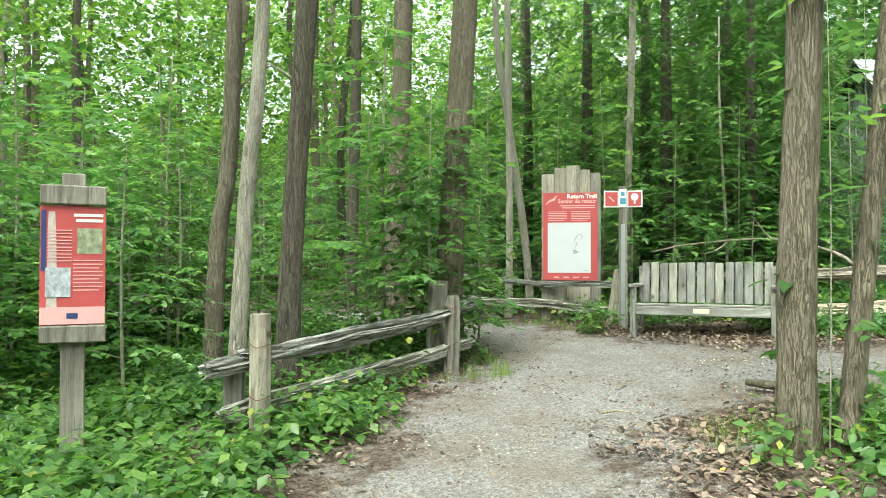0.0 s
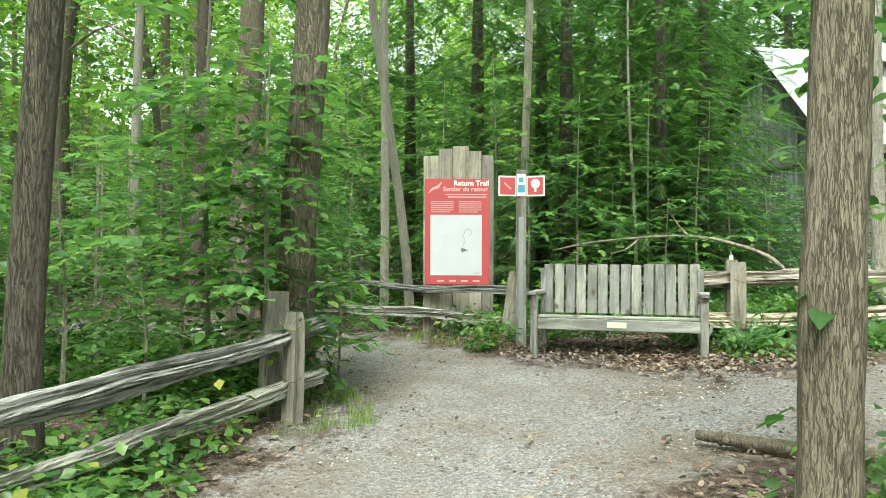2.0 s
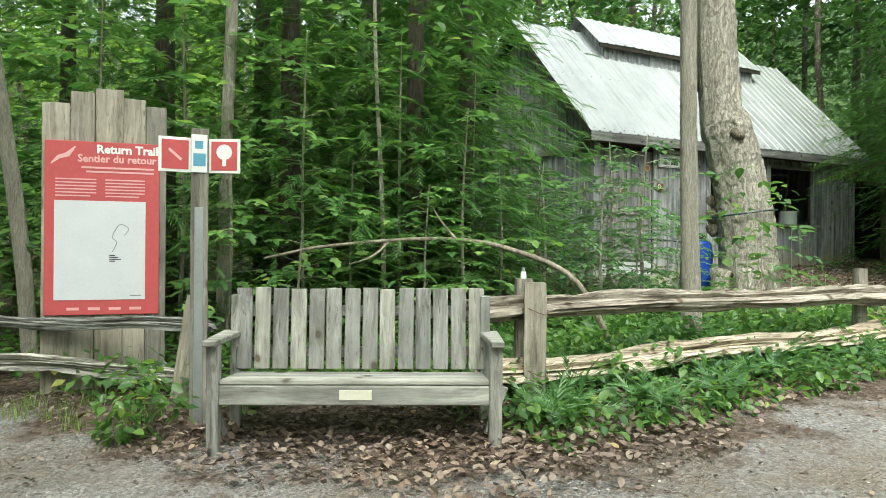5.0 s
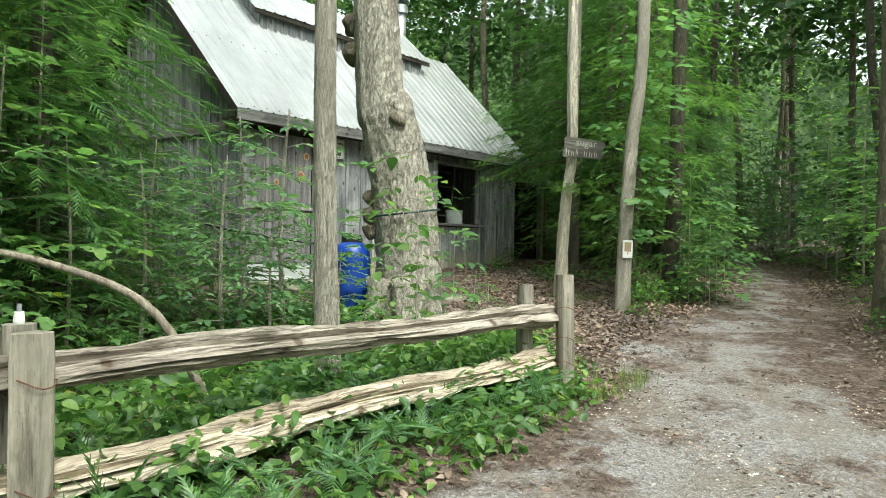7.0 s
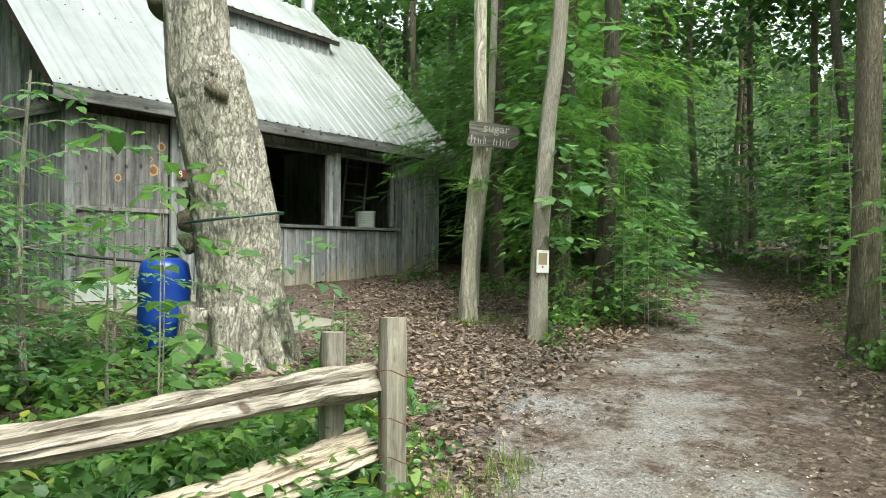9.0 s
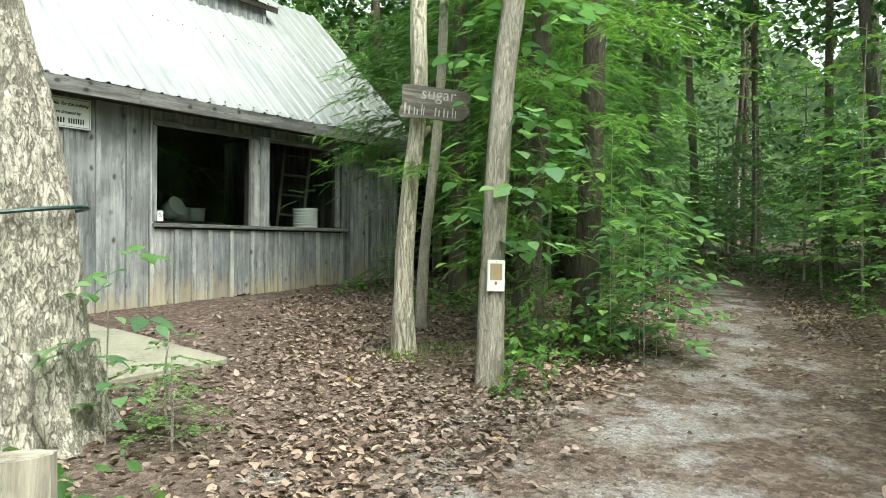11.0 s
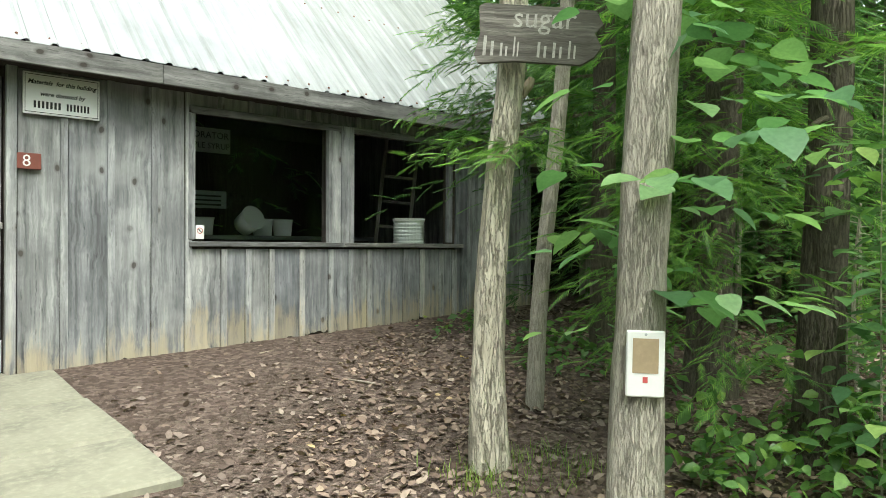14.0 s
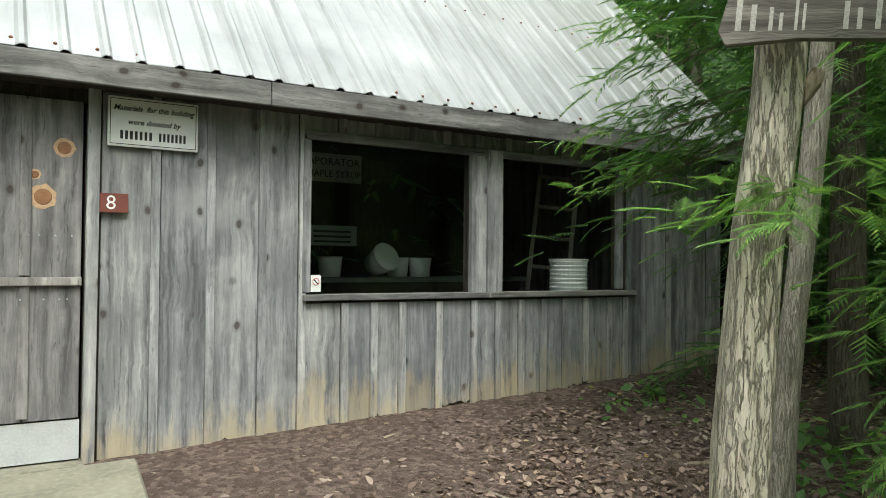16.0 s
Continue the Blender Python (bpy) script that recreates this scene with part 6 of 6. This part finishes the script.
# far edge of the woods: a ragged wall of foliage that closes the distance
def build_backdrop():
    b = bmesh.new()
    n, rings = 240, []
    for i in range(n):
        a = 2 * math.pi * i / n
        r = 64 + 4 * noise.noise((math.cos(a) * 9, math.sin(a) * 9, 0))
        top = 15 + 5 * noise.noise((math.cos(a) * 14, math.sin(a) * 14, 3)) + 4 * noise.noise((math.cos(a) * 40, math.sin(a) * 40, 6))
        top += 7 * max(0, math.cos(1.6 * (a - 0.9)))
        rings.append([b.verts.new((5 + (r + 1.2 * noise.noise((a * 30, k, 2))) * math.cos(a), 9 + r * math.sin(a), -8 + (top + 8) * k / 10)) for k in range(11)])
    for i in range(n):
        p, q = rings[i], rings[(i + 1) % n]
        for k in range(10):
            b.faces.new((p[k], q[k], q[k + 1], p[k + 1]))
    m, t, p = node_material("distant_foliage")
    v = coords(t)
    col = ramp(t, noise_node(t, v, 1.4, 8, 0.75), [(0.35, (0.015, 0.033, 0.014)), (0.5, (0.05, 0.095, 0.032)), (0.65, (0.13, 0.20, 0.065))])
    t.links.new(col, p.inputs["Base Color"])
    p.inputs["Roughness"].default_value = 1.0
    tagged(finish("backdrop", b, m), "distant wall of green woodland closing the view", "backdrop", kind="structure")


build_backdrop()

# far woods: one mass of leaves closing the distance
n = 10400
a = np.concatenate([rng.uniform(0, 2 * np.pi, 7400), rng.uniform(1.3, 2.9, 3000)])
d = 24 + 34 * rng.uniform(0, 1, n) ** 0.8
cx, cy = 5 + d * np.cos(a), 9 + d * np.sin(a)
cz = rng.uniform(0, 1, n) ** np.where((a > 1.2) & (a < 3.0), 0.95, 1.5) * (6 + d * np.where((a > 1.2) & (a < 3.0), 0.34, 0.24)) + 0.3
gz = np.array([ground_z(x, y) for x, y in zip(cx, cy)])
keep = np.array([trail_gap(x, y) > 1.2 for x, y in zip(cx, cy)])
east = (a < 1.05) | (a > 5.9)
stuff("far_woods", spray_mesh("far_woods", rng, np.stack([cx, cy, cz + gz], 1)[keep & ~east], 1.1, 22, 0.34, LEAF_FAR), "distant green woodland foliage", "woods")
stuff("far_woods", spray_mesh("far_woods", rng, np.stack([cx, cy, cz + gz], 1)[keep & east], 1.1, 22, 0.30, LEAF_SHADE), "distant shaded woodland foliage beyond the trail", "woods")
n = 3600
a = rng.uniform(-0.2, 2.7, n)
d = 13 + 20 * rng.uniform(0, 1, n)
cx, cy = 5 + d * np.cos(a), 8 + d * np.sin(a)
cz = rng.uniform(0, 1, n) ** 1.2 * (2.5 + d * 0.33) + 0.2
ok = np.array([clear_of_place(x, y, 1.0 if d2 < 25 else 0.8) for x, y, d2 in zip(cx, cy, d)])
east = a < 0.95
gz = np.array([ground_z(x, y) for x, y in zip(cx, cy)])
stuff("understorey_leaves", spray_mesh("understorey_leaves", rng, np.stack([cx, cy, cz + gz], 1)[ok & ~east], 0.7, 20, 0.19, LEAF_FAR), "sprays of maple leaves between the trunks", "foliage")
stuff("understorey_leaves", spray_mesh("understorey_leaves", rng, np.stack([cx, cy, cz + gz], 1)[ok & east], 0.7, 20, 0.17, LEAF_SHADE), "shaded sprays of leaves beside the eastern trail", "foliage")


# ---- undergrowth, litter, grass ----
def scatter(n, x0, x1, y0, y1, test):
    out = []
    rs = random.Random(int(n + x0 * 7 + y0 * 13))
    for _ in range(n):
        x, y = rs.uniform(x0, x1), rs.uniform(y0, y1)
        if test(x, y):
            out.append((x, y, ground_z(x, y) + 0.03))
    return out


def patchy(x, y, f=0.9, cut=-0.1):
    return noise.noise((x * f, y * f, 9.3)) > cut


def in_shack(x, y):
    return WX0 - 0.1 < x < 18.7 and WY0 - 0.25 < y < WY1


low = scatter(7000, -9, 0.3, 2, 13, lambda x, y: trail_gap(x, y) > 0.35 and patchy(x, y, 0.9, -0.42) and not (-1.6 < x < 0.3 and 4.9 < y < 7.6 and noise.noise((x * 2, y * 2, 1)) < -0.1))
low += scatter(800, -4.2, -0.3, 2.2, 6.5, lambda x, y: trail_gap(x, y) > 0.12 and patchy(x, y, 1.6, -0.25))
low += scatter(900, 4.0, 9.4, 8.75, 12.5, lambda x, y: trail_gap(x, y) > 0.35 and not (x > 8.4 and y < 10.6))
low += scatter(520, -0.4, 4.2, 9.9, 13, lambda x, y: trail_gap(x, y) > 0.45)
low += scatter(1600, -12, 12, 12, 24, lambda x, y: trail_gap(x, y) > 0.5 and not in_shack(x, y) and not (x > 9.4 and y < 15))
low += scatter(900, 14.2, 26, 5.5, 14, lambda x, y: trail_gap(x, y) > 0.35 and not in_shack(x, y) and patchy(x, y, 0.7, 0.05))
low += scatter(500, 1.8, 13, 2.5, 6.2, lambda x, y: trail_gap(x, y) > 0.45)
low += scatter(1500, -7, 8, -8, 2.4, lambda x, y: trail_gap(x, y) > 0.4 and patchy(x, y, 0.9, -0.3))
low += scatter(500, 8, 24, 0, 6, lambda x, y: trail_gap(x, y) > 0.5 and patchy(x, y, 0.8, -0.2))
low = np.array(low)
low[:, 2] += rng.uniform(0.03, 0.22, len(low))
stuff("undergrowth", spray_mesh("undergrowth", rng, low, 0.21, 15, 0.095, LEAF_FRESH, LEAF4, 0.3, 0.2), "low leafy green undergrowth on the forest floor", "undergrowth")

# taller plants along the pale fence and by the posts
tall = np.array(scatter(460, 4.2, 9.0, 8.15, 9.9, lambda x, y: trail_gap(x, y) > 0.06 + 0.2 * noise.noise((x * 2, y * 2, 8))) + scatter(34, 13.0, 14.6, 9.5, 10.3, lambda x, y: True) + scatter(9, 11.85, 12.3, 9.45, 9.75, lambda x, y: True) + scatter(40, 0.0, 0.8, 7.7, 9.2, lambda x, y: trail_gap(x, y) > 0.0) + scatter(90, 2.2, 3.6, 3.4, 4.9, lambda x, y: True) + scatter(60, 12.8, 14.6, 6.4, 7.2, lambda x, y: True) + scatter(12, 2.0, 2.4, 9.5, 10.1, lambda x, y: True))
tall[:, 2] += rng.uniform(0.02, 0.34, len(tall)) * np.where((tall[:, 0] > 4) & (tall[:, 0] < 9.1) & (tall[:, 1] > 8) & (tall[:, 1] < 8.9), 0.35, 1.0)
stuff("fence_plants", spray_mesh("fence_plants", rng, tall, 0.17, 19, 0.08, LEAF_FRESH, LEAF6, 0.35, 0.35, 0.45), "broad-leaved plants along the fences and trunks", "plants")

# feathery ferns along the pale fence
fr = np.repeat(np.array(scatter(115, 4.3, 9.0, 8.2, 9.6, lambda x, y: trail_gap(x, y) > 0.12)), 7, axis=0)
nf = len(fr)
fr[:, 2] += 0.12
stuff("fence_ferns", leaf_data("fence_ferns", fr, rng.uniform(0, 6.28, nf), -0.45 + rng.normal(0, 0.3, nf), rng.normal(0, 0.3, nf), rng.uniform(0.12, 0.27, nf), FROND, LEAF_BLUE), "feathery green ferns along the fence", "ferns")

# fallen sticks on the litter
for x, y, ln, rot in ((13.1, 14.15, 1.5, 12), (14.4, 12.7, 0.8, -35), (12.4, 8.9, 0.45, 70), (13.2, 12.6, 0.5, 100), (15.5, 11.4, 1.1, -20), (1.2, 5.4, 0.25, 10), (1.6, 6.3, 0.3, 60)):
    sk = thing("fallen_stick", pose(x, y, ground_z(x, y) + 0.055, 0, 0, rot), "thin dry stick lying on the ground", "stick", "fallen sticks")
    part("stick", tube(lerp_points([(0, 0, 0), (ln * 0.5, 0.04 * ln, 0.01), (ln, -0.03, 0.0)], 10), np.linspace(0.012, 0.004, 10).tolist(), 6, 0.1, x), DEADWOOD, sk)

# grass tufts
g = np.array(scatter(46, 0.1, 0.7, 7.0, 8.2, lambda x, y: True) + scatter(46, 12.3, 13.0, 10.55, 11.1, lambda x, y: True) + scatter(26, 1.7, 2.2, 4.2, 5.0, lambda x, y: True) + scatter(60, 0.8, 2.6, 9.9, 11.0, lambda x, y: trail_gap(x, y) > -0.1) + scatter(40, 8.0, 9.0, 8.2, 9.0, lambda x, y: True))
k = np.repeat(g, 16, axis=0) + rng.normal(0, 0.05, (len(g) * 16, 3)) * np.array([1, 1, 0])
k[:, 2] -= 0.03
stuff("grass_tufts", leaf_data("grass_tufts", k, rng.uniform(0, 6.28, len(k)), -1.1 + rng.normal(0, 0.3, len(k)), rng.normal(0, 0.2, len(k)), rng.uniform(0.06, 0.16, len(k)), BLADE, GRASS), "tufts of thin green grass at the posts", "grass")

# loose stones on the trail
st = np.array(scatter(16000, -1.6, 10, 0.6, 9.2, lambda x, y: trail_gap(x, y) < 0.1))
OCTA = (np.array([(-0.5, 0, 0), (0, -0.4, 0), (0.5, 0, 0.02), (0, 0.42, 0), (0.05, 0, 0.32)]), [(0, 1, 4), (1, 2, 4), (2, 3, 4), (3, 0, 4)])
st[:, 2] -= 0.035
stuff("gravel_stones", leaf_data("gravel_stones", st, rng.uniform(0, 6.28, len(st)), rng.normal(0, 0.1, len(st)), rng.normal(0, 0.1, len(st)), rng.uniform(0.008, 0.03, len(st)), OCTA, leaf_material("limestone_chips", [(0.0, (0.16, 0.145, 0.13)), (0.5, (0.38, 0.36, 0.33)), (1.0, (0.66, 0.64, 0.60))], 0.0, 0.9)), "loose pale limestone chips on the trail", "gravel")

# leaf litter
lit = scatter(40000, 8.2, 19, 8.2, 14.6, lambda x, y: not in_shack(x, y) and (trail_gap(x, y) > -0.25 or random.random() < 0.08) and not (11.5 < x < 15.2 and y > 14.0 + 0.35 * noise.noise((x * 1.5, y * 1.5, 3)) and random.random() < 0.85))
lit += scatter(22000, -3, 9, 2, 11, lambda x, y: -0.35 < trail_gap(x, y) < 1.6 and (trail_gap(x, y) > 0.05 or random.random() < 0.12))
lit += scatter(14000, 9, 24, 5.5, 12, lambda x, y: -0.5 < trail_gap(x, y) < 1.5 and (trail_gap(x, y) > 0 or random.random() < 0.25))
lit += scatter(9000, -4, 4, -7, 2, lambda x, y: -0.3 < trail_gap(x, y) < 2.2 and (trail_gap(x, y) > 0.05 or random.random() < 0.1))
lit += scatter(2600, 0.95, 2.6, 1.4, 5.2, lambda x, y: noise.noise((x * 1.6, y * 1.6, 6)) > -0.25 + (1.7 - x) * 0.6)
lit += scatter(2600, 2.2, 5.2, 7.6, 9.6, lambda x, y: trail_gap(x, y) > -0.3)
fine = scatter(16000, -1.5, 11, 1.0, 10, lambda x, y: trail_gap(x, y) < 0.1 and (noise.noise((x * 0.8, y * 0.8, 2)) > -0.1 or trail_gap(x, y) > -0.5))
lit += fine
lit = np.array(lit)
lit[:, 2] += np.where(np.arange(len(lit)) < len(lit) - len(fine), rng.uniform(0.0, 0.035, len(lit)), -0.025)
stuff("leaf_litter", leaf_data("leaf_litter", lit, rng.uniform(0, 6.28, len(lit)), rng.normal(0, 0.36, len(lit)), rng.normal(0, 0.36, len(lit)), np.where(np.arange(len(lit)) < len(lit) - len(fine), rng.uniform(0.022, 0.07, len(lit)), rng.uniform(0.012, 0.045, len(lit))), LEAF6, LITTER), "dead brown leaves lying on the ground", "leaf litter")

# cedar branches that hang by the shack's far end and on the dead trunk
def cedar_branch(a, b, nfr, size, spread, mat=CEDAR_LIT):
    a, b = Vector(a), Vector(b)
    t = thing("cedar_branch", Matrix.Translation(a), "drooping green cedar branch with feathery fronds", "branch", "cedar branches")
    d = b - a
    yaw, run = math.atan2(d.y, d.x), math.hypot(d.x, d.y)
    rows = bough_rows(rng, (0, 0, 0), yaw, run, d.z / run + 0.1, 0.12, size * 0.8, 0.4, 4)
    for i in range(nfr // 9):
        u = rng.uniform(0.15, 1.0)
        off = rng.normal(0, spread, 3) * np.array([0.6, 0.6, 0.5])
        rows += bough_rows(rng, np.array(d) * u + off, yaw + rng.normal(0, 0.8), (0.25 + spread) * rng.uniform(0.7, 1.3), 0.05, 0.35, size * 0.7, 0.35, 1)
    c = new("fronds", bough_mesh("fronds", rows, FROND_FINE, mat))
    c.parent = t
    part("twig", tube(lerp_points([(0, 0, 0), d * 0.5 + Vector((0, 0, 0.03)), d + Vector((0, 0, -0.08))], 8), np.linspace(0.018, 0.003, 8).tolist(), 6), BARK, t)


cedar_branch((15.4, 12.3, 3.5), (14.35, 13.4, 3.24), 56, 0.19, 0.08)
cedar_branch((15.4, 12.2, 4.3), (14.75, 13.1, 4.05), 110, 0.22, 0.18)
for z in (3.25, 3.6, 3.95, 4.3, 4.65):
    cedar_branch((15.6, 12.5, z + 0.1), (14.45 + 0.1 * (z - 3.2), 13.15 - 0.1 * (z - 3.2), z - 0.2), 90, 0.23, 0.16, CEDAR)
cedar_branch((15.5, 12.4, 3.35), (14.4, 13.3, 2.95), 90, 0.19, 0.13)
cedar_branch((13.0, 11.15, 2.75), (12.34, 10.66, 2.52), 62, 0.18, 0.08)
cedar_branch((14.2, 10.9, 2.6), (13.2, 10.6, 2.2), 80, 0.19, 0.14)
cedar_branch((14.0, 10.9, 2.0), (13.3, 10.7, 1.75), 46, 0.17, 0.12)
cedar_branch((14.5, 10.8, 3.6), (13.2, 10.0, 3.3), 100, 0.27, 0.2)
for z in (1.55, 1.95, 2.3, 2.65, 3.0, 3.4):
    cedar_branch((14.65, 10.85, z + 0.3), (13.2 + 0.1 * math.sin(z * 9), 10.15 + 0.12 * math.cos(z * 7), z), 50, 0.2, 0.16)
for z in (2.55, 2.9, 3.3, 3.7):
    cedar_branch((13.95, 9.9, z + 0.25), (13.3, 9.55 + 0.3 * math.sin(z * 8), z), 40, 0.2, 0.14)
cedar_branch((14.8, 11.0, 4.6), (13.6, 10.6, 4.4), 100, 0.28, 0.22)
cedar_branch((14.0, 9.8, 4.2), (14.6, 9.2, 3.9), 90, 0.28, 0.25)

# leafy shoots climbing near the trunks
for x, y, z0, z1, r, nn, mat in ((13.45, 9.5, 1.2, 3.0, 0.4, 24, LEAF_SAP), (13.85, 9.4, 1.0, 2.6, 0.45, 24, LEAF_BLUE), (14.2, 9.25, 1.0, 2.2, 0.45, 18, LEAF_SAP), (2.9, 4.9, 1.9, 3.6, 0.42, 18, LEAF_SAP), (3.15, 5.05, 2.4, 3.9, 0.4, 14, LEAF_SAP), (13.55, 9.25, 1.3, 2.2, 0.35, 12, LEAF_BLUE), (14.0, 9.3, 1.2, 1.9, 0.4, 10, LEAF_BLUE), (2.22, 4.12, 2.2, 3.3, 0.2, 7, LEAF), (2.45, 4.3, 0.7, 2.4, 0.32, 12, LEAF), (13.25, 7.0, 1.1, 2.6, 0.35, 12, LEAF_FRESH), (7.6, 9.5, 1.2, 2.4, 0.35, 10, LEAF_FRESH), (-0.05, 7.85, 0.7, 2.7, 0.6, 70, LEAF), (9.75, 10.75, 1.0, 1.9, 0.22, 9, LEAF_BLUE), (7.9, 9.9, 1.2, 2.2, 0.4, 12, LEAF_FRESH)):
    t = thing("leafy_shoot", pose(x, y, ground_z(x, y)), "thin shoot with broad green leaves", "shoot", "leafy shoots")
    cs = np.stack([rng.normal(0, r * 0.6, nn), rng.normal(0, r * 0.6, nn), np.linspace(z0, z1, nn) - ground_z(x, y)], 1)
    part("stem", tube(lerp_points([(0, 0, -0.05), (0.03, 0.02, (z1 - 0.5) / 2), (0, 0, z1 - ground_z(x, y))], 10), np.linspace(0.006, 0.002, 10).tolist(), 5), BARK_SMOOTH, t)
    c = new("leaves", bough_mesh("leaves", [row for i, q in enumerate(cs) for row in bough_rows(rng, (q[0] * 0.15, q[1] * 0.15, q[2]), i * 2.4, r * 1.3 * rng.uniform(0.6, 1.1), 0.25, 0.4, 0.12, 0.7, 1)], OVATE, mat))
    c.parent = t
